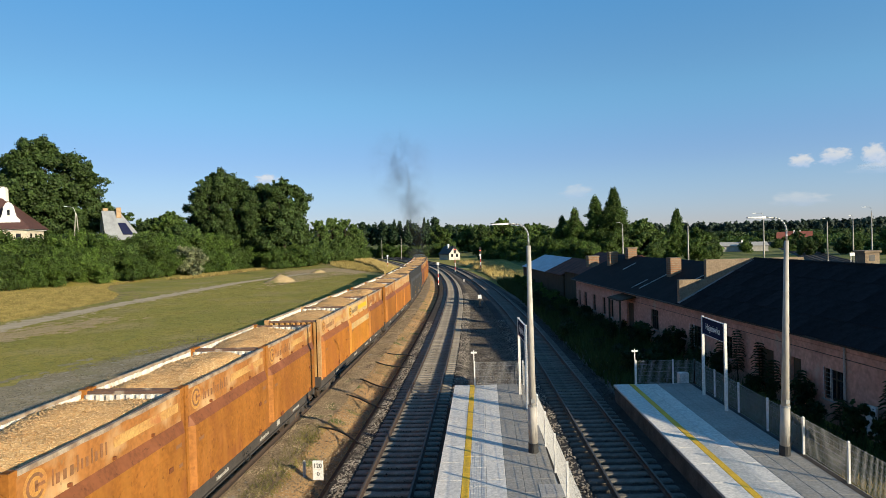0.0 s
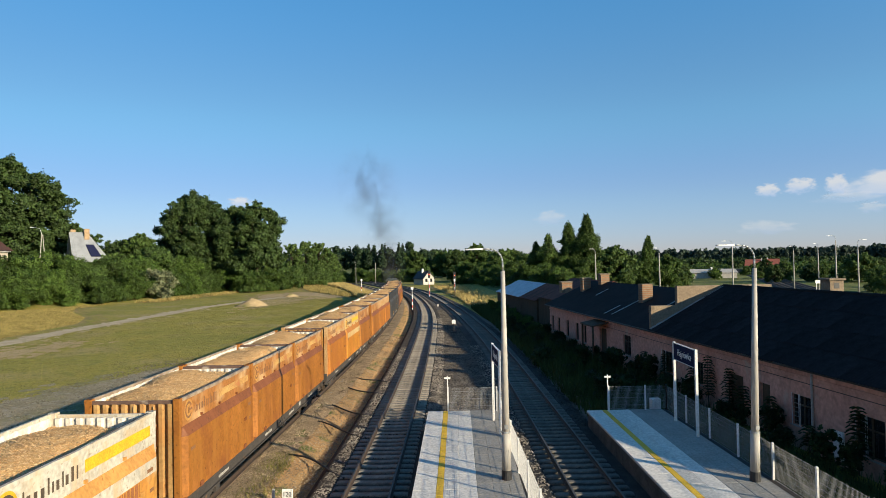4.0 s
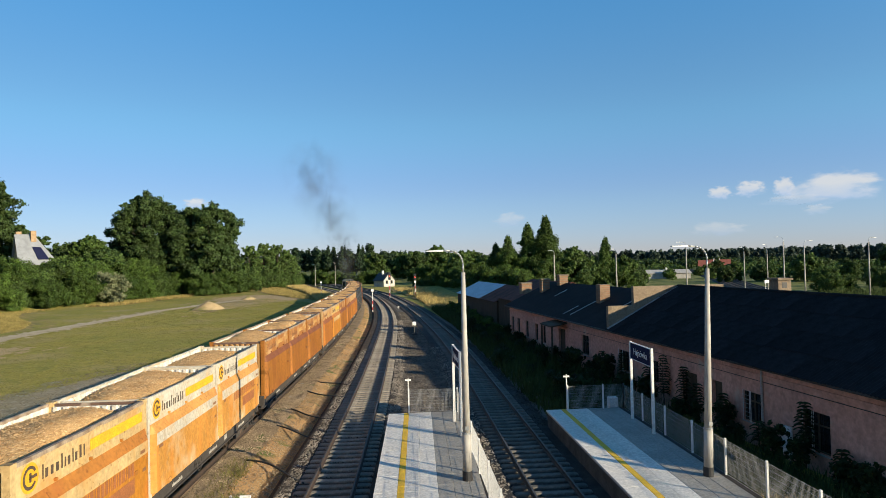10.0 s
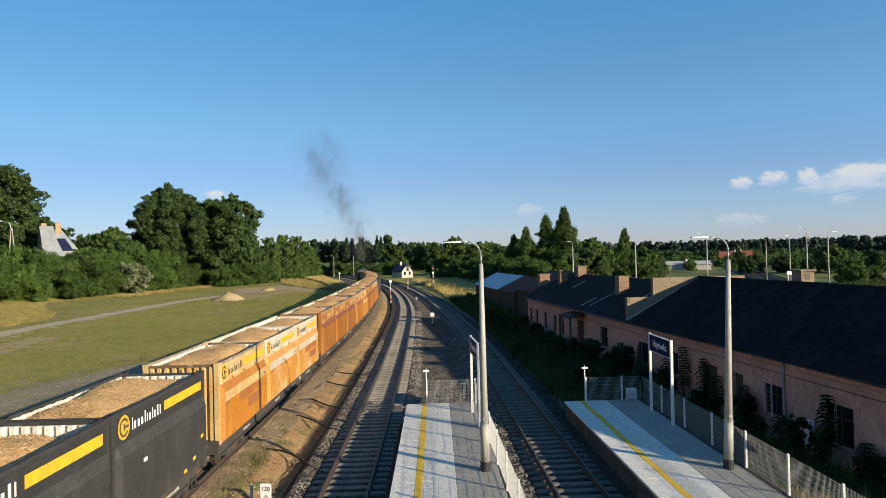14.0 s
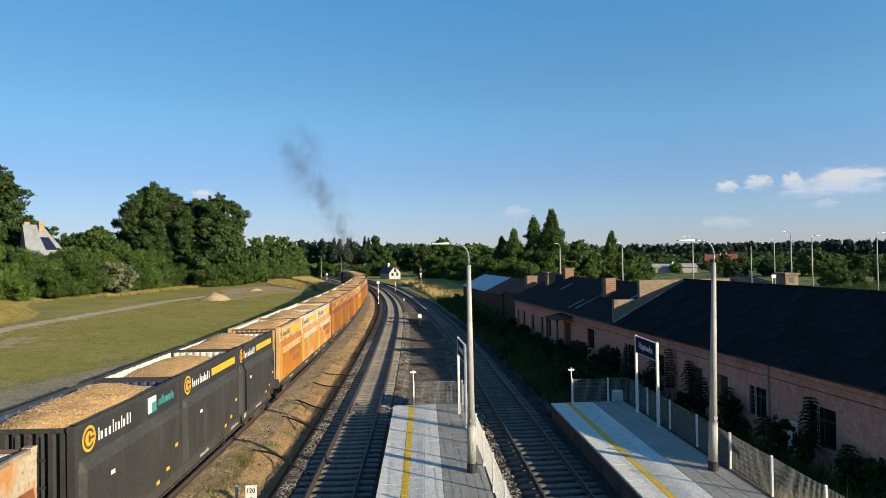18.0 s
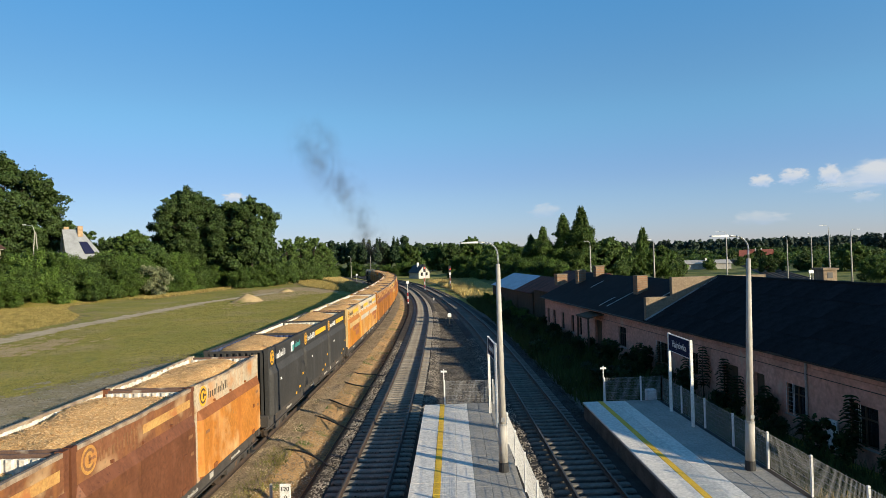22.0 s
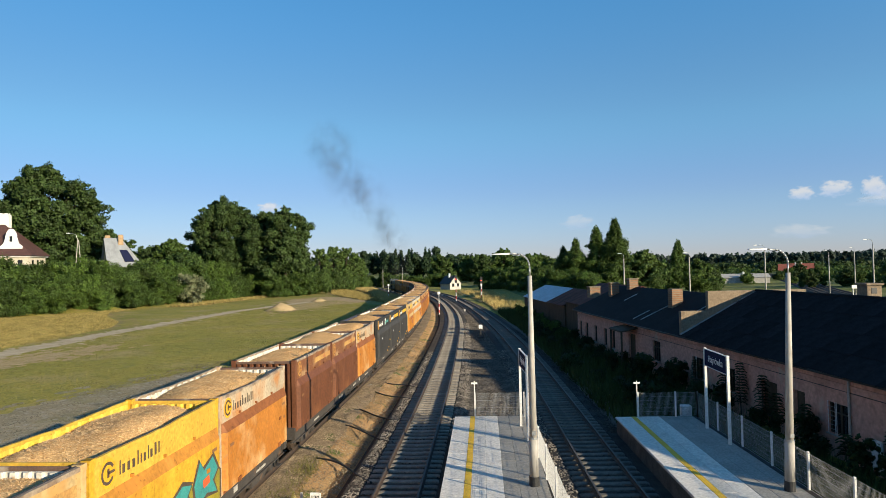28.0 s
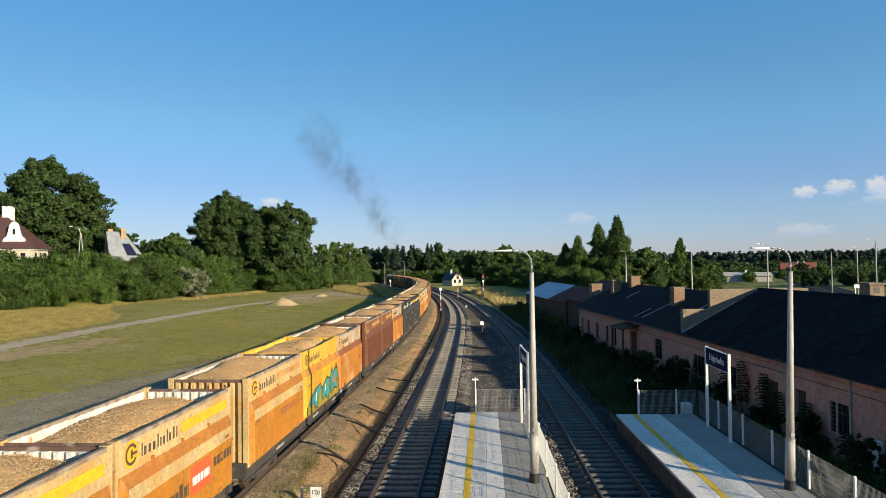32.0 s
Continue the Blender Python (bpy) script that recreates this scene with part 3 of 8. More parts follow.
# ---- platforms ----
def build_platforms():
    # first platform, between the middle track and the fence
    pa = root("platform_one", Matrix(), "low concrete station platform with a yellow line", "platform", kind="structure")
    y0, y1 = -12.0, 30.5
    ea = lambda y: T1.x_at(y) + 1.6
    ra = lambda y: T2.x_at(y) - 2.28
    pb = root("platform_two", Matrix(), "low concrete station platform half in shadow", "platform", kind="structure")
    eb = lambda y: T2.x_at(y) + 1.68
    rb = lambda y: T2.x_at(y) + 5.42
    for r, le, ri, yend in ((pa, ea, ra, 30.5), (pb, eb, rb, 29.9)):
        g = Geo()
        ys = np.linspace(y0, yend, 22)
        for a, b in zip(ys[:-1], ys[1:]):
            i = len(g.v)
            for y in (a, b):
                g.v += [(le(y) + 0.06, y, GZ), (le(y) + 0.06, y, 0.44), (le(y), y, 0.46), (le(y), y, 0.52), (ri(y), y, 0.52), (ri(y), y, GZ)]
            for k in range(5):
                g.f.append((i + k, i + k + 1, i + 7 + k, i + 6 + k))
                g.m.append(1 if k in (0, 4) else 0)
        i = len(g.v)
        y = yend
        g.v += [(le(y) + 0.06, y, GZ), (le(y) + 0.06, y, 0.44), (le(y), y, 0.46), (le(y), y, 0.52), (ri(y), y, 0.52), (ri(y), y, GZ)]
        g.f.append(tuple(range(i, i + 6)))
        g.m.append(0)
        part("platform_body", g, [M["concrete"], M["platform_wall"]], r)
        # rows of slabs, cut to follow the edge
        rows = [(0.0, 0.72, 1.5, M["slab"], "edge_slab"), (0.72, 0.94, 0.5, M["yellow"], "yellow_line"), (0.94, 1.42, 0.5, M["slab"], "tactile_slab"), (1.42, 1.98, 1.5, M["slab"], "slab")]
        w = ri(20) - le(20)
        k = 1.98
        while k < w - 0.35:
            rows.append((k, min(k + 0.5, w - 0.24), 1.0, M["paver"], "paving_slab"))
            k += 0.5
        # dark strip by the fence: the shade in the gap, put in as colour
        g = Geo()
        for a, b in zip(ys[:-1], ys[1:]):
            g.quad((ri(a) - 0.23, a, 0.526), (ri(a) - 0.03, a, 0.526), (ri(b) - 0.03, b, 0.526), (ri(b) - 0.23, b, 0.526))
        part("gravel_strip", g, M["ballast_shade"], r, "dark strip for the shaded gap along the fence")
        for d0, d1, ln, mt, nm in rows:
            y = yend
            while y > 8.0:
                a, b = y - ln + 0.008, y
                gg = Geo()
                z1 = 0.55 if nm != "yellow_line" else 0.553
                q = [(le(a) + d0 + 0.004, a), (le(a) + d1 - 0.004, a), (le(b) + d1 - 0.004, b), (le(b) + d0 + 0.004, b)]
                gg.v += [(x, v, 0.5) for x, v in q] + [(x, v, z1 - 0.006) for x, v in q]
                cx, cy = sum(p[0] for p in q) / 4, sum(p[1] for p in q) / 4
                gg.v += [(x + (0.006 if x < cx else -0.006), v + (0.006 if v < cy else -0.006), z1) for x, v in q]
                for r0 in (0, 4):
                    for j in range(4):
                        gg.f.append((r0 + j, r0 + (j + 1) % 4, r0 + 4 + (j + 1) % 4, r0 + 4 + j))
                        gg.m.append(0)
                gg.f.append((8, 9, 10, 11))
                gg.m.append(0)
                if nm == "tactile_slab":
                    for j in range(6):
                        x = d0 + 0.06 + j * 0.072
                        gg.quad((le(a) + x, a + 0.01, z1 + 0.006), (le(a) + x + 0.03, a + 0.01, z1 + 0.006), (le(b) + x + 0.03, b - 0.01, z1 + 0.006), (le(b) + x, b - 0.01, z1 + 0.006))
                me = bpy.data.meshes.new(nm)
                me.from_pydata(gg.v, [], gg.f)
                me.materials.append(mt)
                part(nm, me, None, r)
                y -= ln
    # man-hole cover
    g = Geo()
    g.obox(2.75, 17.6, 0.545, 0.56, 0.9, 0.9, -0.05, 0).obox(2.75, 17.6, 0.56, 0.566, 0.55, 0.55, -0.05, 0)
    tagged(part("manhole_cover", g, M["concrete"]), "square concrete manhole cover set in the platform", "manhole cover")


build_platforms()


# ---- lamps, signs, fences ----
def build_lamp(x, y, z0, yaw, arm=1.15, h=7.3, lean=0.0, name="platform_lamp", label="tall concrete lamp post with a curved steel arm"):
    r = root(name, pose(x, y, z0, 0, lean, yaw), label, "street lamp", "lamps along the platforms")
    g = Geo().tube((0, 0, 0), (0, 0, 0.3), 0.165, 0.16, 14)
    part("base_collar", g, M["black"], r, "black painted foot")
    g = Geo().tube((0, 0, 0.3), (0, 0, 1.5), 0.148, 0.142, 14).tube((0, 0, 1.5), (0, 0, h - 0.7), 0.122, 0.068, 14)
    part("shaft", g, M["pole"], r, smooth=True)
    g = Geo().tube((0, 0, 1.47), (0, 0, 1.53), 0.15, 0.15, 14).box(-0.06, -0.17, 1.62, 0.06, -0.11, 1.74)
    part("band", g, M["galv"], r)
    g = Geo()
    pts = [(0, 0, h - 0.7)]
    for k in range(7):
        a = k / 6 * math.pi / 2
        pts.append((-0.4 + 0.4 * math.cos(a), 0, h - 0.42 + 0.42 * math.sin(a)))
    pts.append((-arm + 0.35, 0, h + 0.02))
    for p, q in zip(pts[:-1], pts[1:]):
        g.tube(p, q, 0.028, 0.028, 8)
    part("arm", g, M["galv"], r, smooth=True)
    g = Geo()
    g.v += [(-arm + 0.4, -0.06, h - 0.02), (-arm + 0.4, 0.06, h - 0.02), (-arm - 0.15, 0.1, h - 0.015), (-arm - 0.15, -0.1, h - 0.015),
            (-arm + 0.4, -0.04, h + 0.045), (-arm + 0.4, 0.04, h + 0.045), (-arm - 0.15, 0.05, h + 0.02), (-arm - 0.15, -0.05, h + 0.02)]
    for f in ((0, 1, 2, 3), (4, 7, 6, 5), (0, 4, 5, 1), (1, 5, 6, 2), (2, 6, 7, 3), (3, 7, 4, 0)):
        g.f.append(f)
        g.m.append(0)
    part("lamp_head", g, M["white_metal"], r, "flat pale lamp head")
    return r


build_lamp(2.54, 20.8, 0.55, 0, 1.03, 7.34)
build_lamp(10.17, 20.0, 0.55, 0, 1.05, lean=1.4)


def text_mesh(words, size, m, depth=0.004):
    cu = bpy.data.curves.new("letters", "FONT")
    cu.body, cu.size, cu.extrude, cu.align_x, cu.align_y = words, size, depth, "CENTER", "CENTER"
    ob = bpy.data.objects.new("letters", cu)
    me = bpy.data.meshes.new_from_object(ob)
    bpy.data.objects.remove(ob)
    me.materials.clear()
    me.materials.append(m)
    return me


def build_nameboard(x0, y0, x1, y1, z0, face, name="station_sign"):
    """Two posts with a dark board between them; face: the side on which one reads it."""
    r = root(name, Matrix(), "dark blue station name board on two white posts", "sign", "station name boards")
    for x, y in ((x0, y0), (x1, y1)):
        part("post", Geo().box(x - 0.05, y - 0.05, z0, x + 0.05, y + 0.05, z0 + 3.38, 0, 0.01), M["white_metal"], r)
    ln, yaw = math.hypot(x1 - x0, y1 - y0), math.atan2(y1 - y0, x1 - x0)
    b = part("board", Geo().obox((x0 + x1) / 2, (y0 + y1) / 2, z0 + 2.64, z0 + 3.34, ln - 0.1, 0.05, yaw), M["navy"], r, "dark blue enamel board")
    for zz in (z0 + 2.64, z0 + 3.34):
        part("board_trim", Geo().obox((x0 + x1) / 2, (y0 + y1) / 2, zz - 0.015, zz + 0.015, ln - 0.08, 0.07, yaw), M["white_metal"], r)
    me = text_mesh("Hajn\u00f3wka", 0.40, M["white_paint"])
    n = Vector((math.sin(yaw), -math.cos(yaw), 0)) * face
    rx = Vector((0, 0, 1)).cross(n)
    m = Matrix((( rx.x, 0, n.x, (x0 + x1) / 2 + n.x * 0.03), (rx.y, 0, n.y, (y0 + y1) / 2 + n.y * 0.03), (0, 1, 0, z0 + 2.98), (0, 0, 0, 1)))
    part("letters", me, None, r, "white station name lettering", m=m)
    return r


build_nameboard(10.54, 25.08, 10.65, 27.57, 0.55, -1)
build_nameboard(2.98, 26.1, 2.96, 28.5, 0.55, -1)


def build_fence(name, pts, z0, h, label, solid=False, wire=0.0048, coat=None):
    """Posts with a welded mesh panel (or a closed sheet) between each two."""
    r = root(name, Matrix(), label, "fence", "platform fences")
    for x, y in pts:
        part("post", Geo().box(x - 0.03, y - 0.03, z0 - 0.05, x + 0.03, y + 0.03, z0 + h + 0.04, 0, 0.008), M["white_metal"], r)
    for (x0, y0), (x1, y1) in zip(pts[:-1], pts[1:]):
        ln, yaw = math.hypot(x1 - x0, y1 - y0), math.atan2(y1 - y0, x1 - x0)
        cx, cy = (x0 + x1) / 2, (y0 + y1) / 2
        g = Geo()
        if solid:
            g.obox(cx, cy, z0 + 0.05, z0 + h, ln - 0.08, 0.03, yaw)
        else:
            u = Vector((math.cos(yaw), math.sin(yaw), 0))
            k = int(ln / 0.05)
            for j in range(1, k):
                p = Vector((x0, y0, z0 + 0.06)) + u * (ln * j / k)
                g.obox(p.x, p.y, z0 + 0.06, z0 + h, wire, wire, yaw)
            for j in range(7):
                z = z0 + 0.08 + (h - 0.1) * j / 6
                g.obox(cx, cy, z - 0.0028, z + 0.0028, ln - 0.06, 0.0056, yaw)
        part("fence_panel", g, coat or (M["galv_dark"] if wire > 0.006 else M["coated_wire"]), r)
    return r


xa = lambda y: T2.x_at(y) - 2.47
build_fence("platform_fence", [(xa(y), y) for y in (28.6, 26.2, 23.8, 21.4, 19.0, 16.6, 14.2, 11.8)], 0.55, 1.1, "white mesh fence along the platform", solid=False)
build_fence("platform_end_fence", [(1.04, 30.4), (3.3, 30.3), (xa(28.6), 28.6)], 0.55, 1.1, "grey mesh fence closing the platform end", wire=0.008)
xb = lambda y: T2.x_at(y) + 5.35
build_fence("platform_fence", [(xb(y), y) for y in (29.7, 27.3, 24.9, 22.5, 20.1, 17.7, 15.3, 12.9)], 0.55, 1.1, "grey mesh fence along the platform edge", wire=0.0042, coat=M["galv_dark"])
build_fence("platform_end_fence", [(8.42, 29.8), (10.1, 29.75), (xb(29.7), 29.7)], 0.55, 1.1, "grey mesh fence closing the platform end", wire=0.008)


def build_end_marker(x, y):
    r = root("platform_end_marker", pose(x, y, 0.55), "thin white post with a small cross on top", "marker post", "platform end markers")
    part("post", Geo().box(-0.02, -0.02, 0, 0.02, 0.02, 1.62), M["white_metal"], r)
    part("cross_bar", Geo().box(-0.14, -0.03, 1.48, 0.14, 0.01, 1.56), M["white_paint"], r)


build_end_marker(1.03, 30.55)
build_end_marker(8.42, 29.95)


# ---- station building ----
BYAW = radians(3.6)
BO = Vector((14.2, 40.7, 0))           # under the eave at the fire wall
BW = Matrix.Translation(BO) @ Matrix.Rotation(BYAW, 4, "Z")   # local x: across, away from the tracks; y: along


M["roof_sheet"] = mat("corrugated_sheet", (0.024, 0.024, 0.026, 1), (0.015, 0.015, 0.016, 1), 1.2, 0.9, fine=10, per=0.22, wear=(0.06, 0.056, 0.05, 1), wear_at=0.66, wear_scale=3.0, spots=(((0.20, 0.19, 0.17, 1), 0.70, 3.6, 0.02),))


M["flashing"] = mat("grey_flashing", (0.34, 0.35, 0.36, 1), (0.20, 0.205, 0.21, 1), 1.2, 0.6, wear=(0.06, 0.06, 0.06, 1), wear_at=0.58)


def build_station():
    r = root("station_building", BW, "long single-storey building, faded pink plaster, black felt roof", "building")
    ya, yb = -25.0, 26.2
    # front wall with openings
    x0, x1 = 0.42, 0.77
    wins = [(-18.0, 1.45, 0.25, 1.47), (-14.25, 1.3, 0.45, 1.27), (-11.63, 0.85, 0.0, 1.75), (-9.2, 1.4, 0.0, 1.75), (-5.4, 1.1, 0.6, 1.2), (-1.5, 1.5, 0.6, 1.25), (5.0, 1.4, 0.7, 1.4),
            (10.0, 1.6, 0.0, 2.1), (14.6, 0.8, 0.4, 1.5), (16.8, 0.8, 0.4, 1.5), (19.8, 0.8, 0.4, 1.5), (22.8, 0.8, 0.4, 1.5), (25.0, 0.7, 0.4, 1.5)]
    g = Geo()
    y = ya
    for c, w, zb, h in wins:
        g.box(x0, y, GZ, x1, c - w / 2, 3.12)
        if zb > 0:
            g.box(x0, c - w / 2, GZ, x1, c + w / 2, zb)
        g.box(x0, c - w / 2, zb + h, x1, c + w / 2, 3.12)
        y = c + w / 2
    g.box(x0, y, GZ, x1, yb, 3.12)
    part("front_wall", g.mesh("front_wall", M["plaster"], weld=True), None, r, "faded pink plaster wall")
    part("back_wall", Geo().box(9.2, ya, GZ, 9.5, yb, 3.12), M["plaster"], r)
    for yy, zt in ((ya, 5.3), (yb - 0.3, 4.9)):
        part("gable_wall", Geo().prism([(x1, GZ), (9.2, GZ), (9.2, 3.1), (4.96, zt), (x1, 3.1)], yy, yy + 0.3), M["plaster"], r)
    for c, w, zb, h in wins:
        if zb > 0:
            o = part("window", Geo().box(x0 + 0.16, c - w / 2, zb, x0 + 0.2, c + w / 2, zb + h), M["glass"], r, "dark barred window")
            f = Geo()
            for a in (c - w / 2, c - 0.03, c + w / 2 - 0.06):
                f.box(x0 + 0.11, a, zb, x0 + 0.16, a + 0.06, zb + h)
            for b in (zb, zb + h * 0.65, zb + h - 0.06):
                f.box(x0 + 0.115, c - w / 2, b, x0 + 0.155, c + w / 2, b + 0.06)
            part("window_frame", f, M["wood_dark"], o)
            if c < -1:
                for j in range(1, 7):
                    z = zb + h * j / 7
                    part("window_bar", Geo().box(x0 - 0.035, c + w * 0.02, z - 0.006, x0 - 0.02, c + w / 2 + 0.04, z + 0.006), M["galv"], o)
                for yy in (c + w * 0.04, c + w * 0.1, c + w * 0.44):
                    part("window_bar", Geo().box(x0 - 0.05, yy - 0.01, zb - 0.04, x0 - 0.03, yy + 0.01, zb + h + 0.04), M["white_metal"], o, "white window bar")
            part("window_sill", Geo().box(x0 - 0.06, c - w / 2 - 0.06, zb - 0.06, x0 + 0.1, c + w / 2 + 0.06, zb - 0.01), M["concrete"], o)
        else:
            o = part("door", Geo().box(x0 + 0.18, c - w / 2, 0, x0 + 0.23, c + w / 2, zb + h), M["wood_dark"], r, "old brown wooden door")
    # moulding line under the eave
    part("moulding", Geo().box(x0 - 0.05, ya, 2.5, x0 - 0.002, yb, 2.58), M["plaster"], r)

    def roof(name, y0, y1, zr, m, over=0.0, xr=4.96, xb=9.92):
        q = Geo()
        q.prism([(-over, 3.0), (xr, zr), (xb + over, 3.0), (xb + over, 2.92), (xr, zr - 0.1), (-over, 2.92)], y0, y1)
        return part(name, q, m, r)

    ro = roof("near_roof", ya - 0.3, -0.02, 5.62, M["roof"])
    # corrugated sheets laid in overlapping rows
    def sheet(w, ln):
        s = Geo()
        n = 6
        prof = []
        for k in range(n * 4 + 1):
            prof.append((w * k / (n * 4), 0.022 * math.sin(k * math.pi / 2)))
        c = len(prof)
        for u in (0.0, 1.0):
            s.v += [(u * ln, y, z + 0.03) for y, z in prof]
        for u in (0.0, 1.0):
            s.v += [(u * ln, y, z + 0.018) for y, z in prof]
        for k in range(c - 1):
            s.f += [(k, k + 1, c + k + 1, c + k), (2 * c + k, 3 * c + k, 3 * c + k + 1, 2 * c + k + 1), (k, 2 * c + k, 2 * c + k + 1, k + 1), (c + k, c + k + 1, 3 * c + k + 1, 3 * c + k)]
            s.m += [0, 0, 0, 0]
        return s.mesh("roof_sheet", M["roof_sheet"])

    slope = math.atan2(2.62, 4.96)
    span = math.hypot(2.62, 4.96)
    she = sheet(1.03, span / 4 + 0.12)
    rr = random.Random(12)
    for row in range(4):
        for k in range(25):
            u = span * row / 4 - 0.12
            lift = 0.02 + 0.005 * (row % 2)
            m = Matrix.Translation((0, ya - 0.25 + k * 1.01, 3.0)) @ Matrix.Rotation(-slope, 4, "Y") @ Matrix.Translation((u + rr.uniform(-0.03, 0.03), 0, lift + row * 0.012)) @ Matrix.Rotation(rr.uniform(-0.008, 0.008), 4, "Z")
            part("roof_sheet", she, None, ro, m=m)
    part("ridge_cap", Geo().tube((4.96, ya - 0.3, 5.68), (4.96, -0.02, 5.68), 0.11, 0.11, 8), M["roof"], ro)
    part("verge_board", Geo().prism([(0.0, 3.0), (4.96, 5.62), (4.96, 5.73), (0.0, 3.11)], -0.18, 0.0), M["flashing"], r, "pale verge along the roof edge")
    roof("far_roof", 0.36, yb + 0.3, 5.3, M["roof"])
    # stepped fire wall between the roofs
    part("fire_wall", Geo().prism([(0.12, 2.9), (0.12, 4.5), (1.87, 4.5), (1.87, 5.72), (8.2, 5.72), (8.2, 4.5), (9.8, 4.5), (9.8, 2.9)], 0.0, 0.34), M["render"], r, "stepped beige rendered fire wall")
    # chimneys: x across, y along, width, top; the second number pair says how far down the roof they stand
    def chimney(cx, cy, w, zb, zt, hole=False, cap=True):
        c = part("chimney", Geo().box(cx - w / 2, cy - w / 2, zb, cx + w / 2, cy + w / 2, zt - 0.1, 0, 0.01), M["render"], r, "weathered beige chimney")
        if cap:
            part("chimney_cap", Geo().box(cx - w / 2 - 0.07, cy - w / 2 - 0.07, zt - 0.1, cx + w / 2 + 0.07, cy + w / 2 + 0.07, zt, 0, 0.02), M["render"], c)
        zz = zb + 0.5
        while zz < zt - 0.2 and not hole:
            part("brick_course", Geo().box(cx - w / 2 - 0.006, cy - w / 2 - 0.006, zz, cx + w / 2 + 0.006, cy + w / 2 + 0.006, zz + 0.062), M["brick"], c)
            zz += 0.155
        # no hole is cut: a black plate puts in the opening's shade
        if hole:
            part("flue_opening", Geo().box(cx - 0.16, cy - w / 2 - 0.012, zt - 0.5, cx + 0.12, cy - w / 2 + 0.02, zt - 0.22), M["black"], c, "black plate for a dark square opening")

    chimney(4.75, 22.0, 0.85, 4.6, 6.12)
    chimney(3.3, 23.2, 0.8, 3.9, 5.72)
    chimney(2.9, 28.8, 1.1, 4.0, 5.2)
    chimney(2.95, 7.6, 0.8, 3.9, 5.7, cap=False)
    chimney(5.6, -9.2, 0.72, 4.9, 6.36, True)
    # light scars and loose battens on the felt
    for cx, cy, ln in ((1.5, 3.2, 2.0), (0.6, 8.4, 2.4), (0.5, 9.8, 1.3), (2.6, 18.0, 1.2)):
        z0_, z1_ = 3.0 + 2.3 / 4.96 * cx, 3.0 + 2.3 / 4.96 * (cx + ln)
        q = Geo()
        q.prism([(cx, z0_ + 0.015), (cx + ln, z1_ + 0.015), (cx + ln, z1_ + 0.06), (cx, z0_ + 0.06)], cy, cy + 0.09)
        part("loose_batten", q, M["galv"], r, "pale metal strip on the roof")
    part("downpipe", Geo().tube((0.36, -15.0, GZ), (0.36, -15.0, 2.95), 0.05, 0.05, 8), M["concrete"], r)
    part("wall_cable", Geo().tube((0.36, -24.8, 2.3), (0.36, 14.0, 2.3), 0.015, 0.015, 5), M["black"], r)
    part("porch_roof", Geo().prism([(-0.9, 2.35), (0.4, 2.6), (0.4, 2.7), (-0.9, 2.45)], 8.6, 11.6), M["wood_dark"], r, "small wooden porch roof over a door")
    for y in (8.8, 11.4):
        part("porch_post", Geo().box(-0.85, y - 0.06, GZ, -0.73, y + 0.06, 2.37), M["wood_dark"], r)
    part("gutter", Geo().tube((-0.05, ya - 0.3, 2.93), (-0.05, yb + 0.3, 2.93), 0.06, 0.06, 8), M["steel"], r)
    return r


station = build_station()
w = BW @ Vector((0.2, -16.7, 0))
tagged(part("white_panel", Geo().obox(w.x, w.y, -0.2, 0.9, 0.06, 0.5, BYAW + 0.1), M["white_paint"]), "white board leaning at the foot of the wall", "board")
ec = root("cable_cabinet", pose(10.75, 30.3, GZ), "small pale grey electrical cabinet at the platform end", "cabinet")
part("body", Geo().box(-0.22, -0.16, 0.15, 0.22, 0.16, 1.45, 0, 0.02), M["white_metal"], ec)
part("plinth", Geo().box(-0.25, -0.19, 0, 0.25, 0.19, 0.15), M["concrete"], ec)
part("door", Geo().box(-0.19, -0.18, 0.2, 0.19, -0.162, 1.38), M["white_metal"], ec)


def build_shed():
    """Low sheds beyond the far end of the building."""
    r = root("shed", Matrix.Translation((14.0, 83.4, 0)) @ Matrix.Rotation(BYAW, 4, "Z"), "low shed with a patched grey and rusty sheet roof", "shed")
    part("wall", Geo().box(0.3, -1.0, GZ, 7.7, 27.6, 2.36), M["wood_dark"], r)
    part("link_wall", Geo().box(0.5, -16.2, GZ, 9.3, -1.02, 2.95), M["wood_dark"], r)
    for j in range(22):         # the taller link to the station building
        part("roof_sheet", Geo().prism([(0.1, 2.98), (4.9, 5.2), (9.7, 2.98), (9.7, 2.94), (4.9, 5.15), (0.1, 2.94)], -16.2 + j * 0.69, -15.53 + j * 0.69), M["rust_roof"], r)
    for j in range(41):
        part("roof_sheet", Geo().prism([(0.0, 2.38), (4.0, 4.25), (8.0, 2.38), (8.0, 2.34), (4.0, 4.2), (0.0, 2.34)], -0.9 + j * 0.69, -0.23 + j * 0.69), M["rust_roof"] if j < 14 else M["sheet"], r)
    part("door", Geo().box(0.26, 8, GZ, 0.3, 10.4, 1.5), M["wood_dark"], r)


M["sheet"] = mat("grey_roof_sheet", (0.36, 0.40, 0.46, 1), (0.28, 0.31, 0.36, 1), 0.8, 0.45, 0.4)
build_shed()

# ---- the freight train ----
WAGON = 19.74          # over buffers
BOX_L, BOX_H = 6.06, 2.85
FLOOR = 1.04           # container bottom over the rail


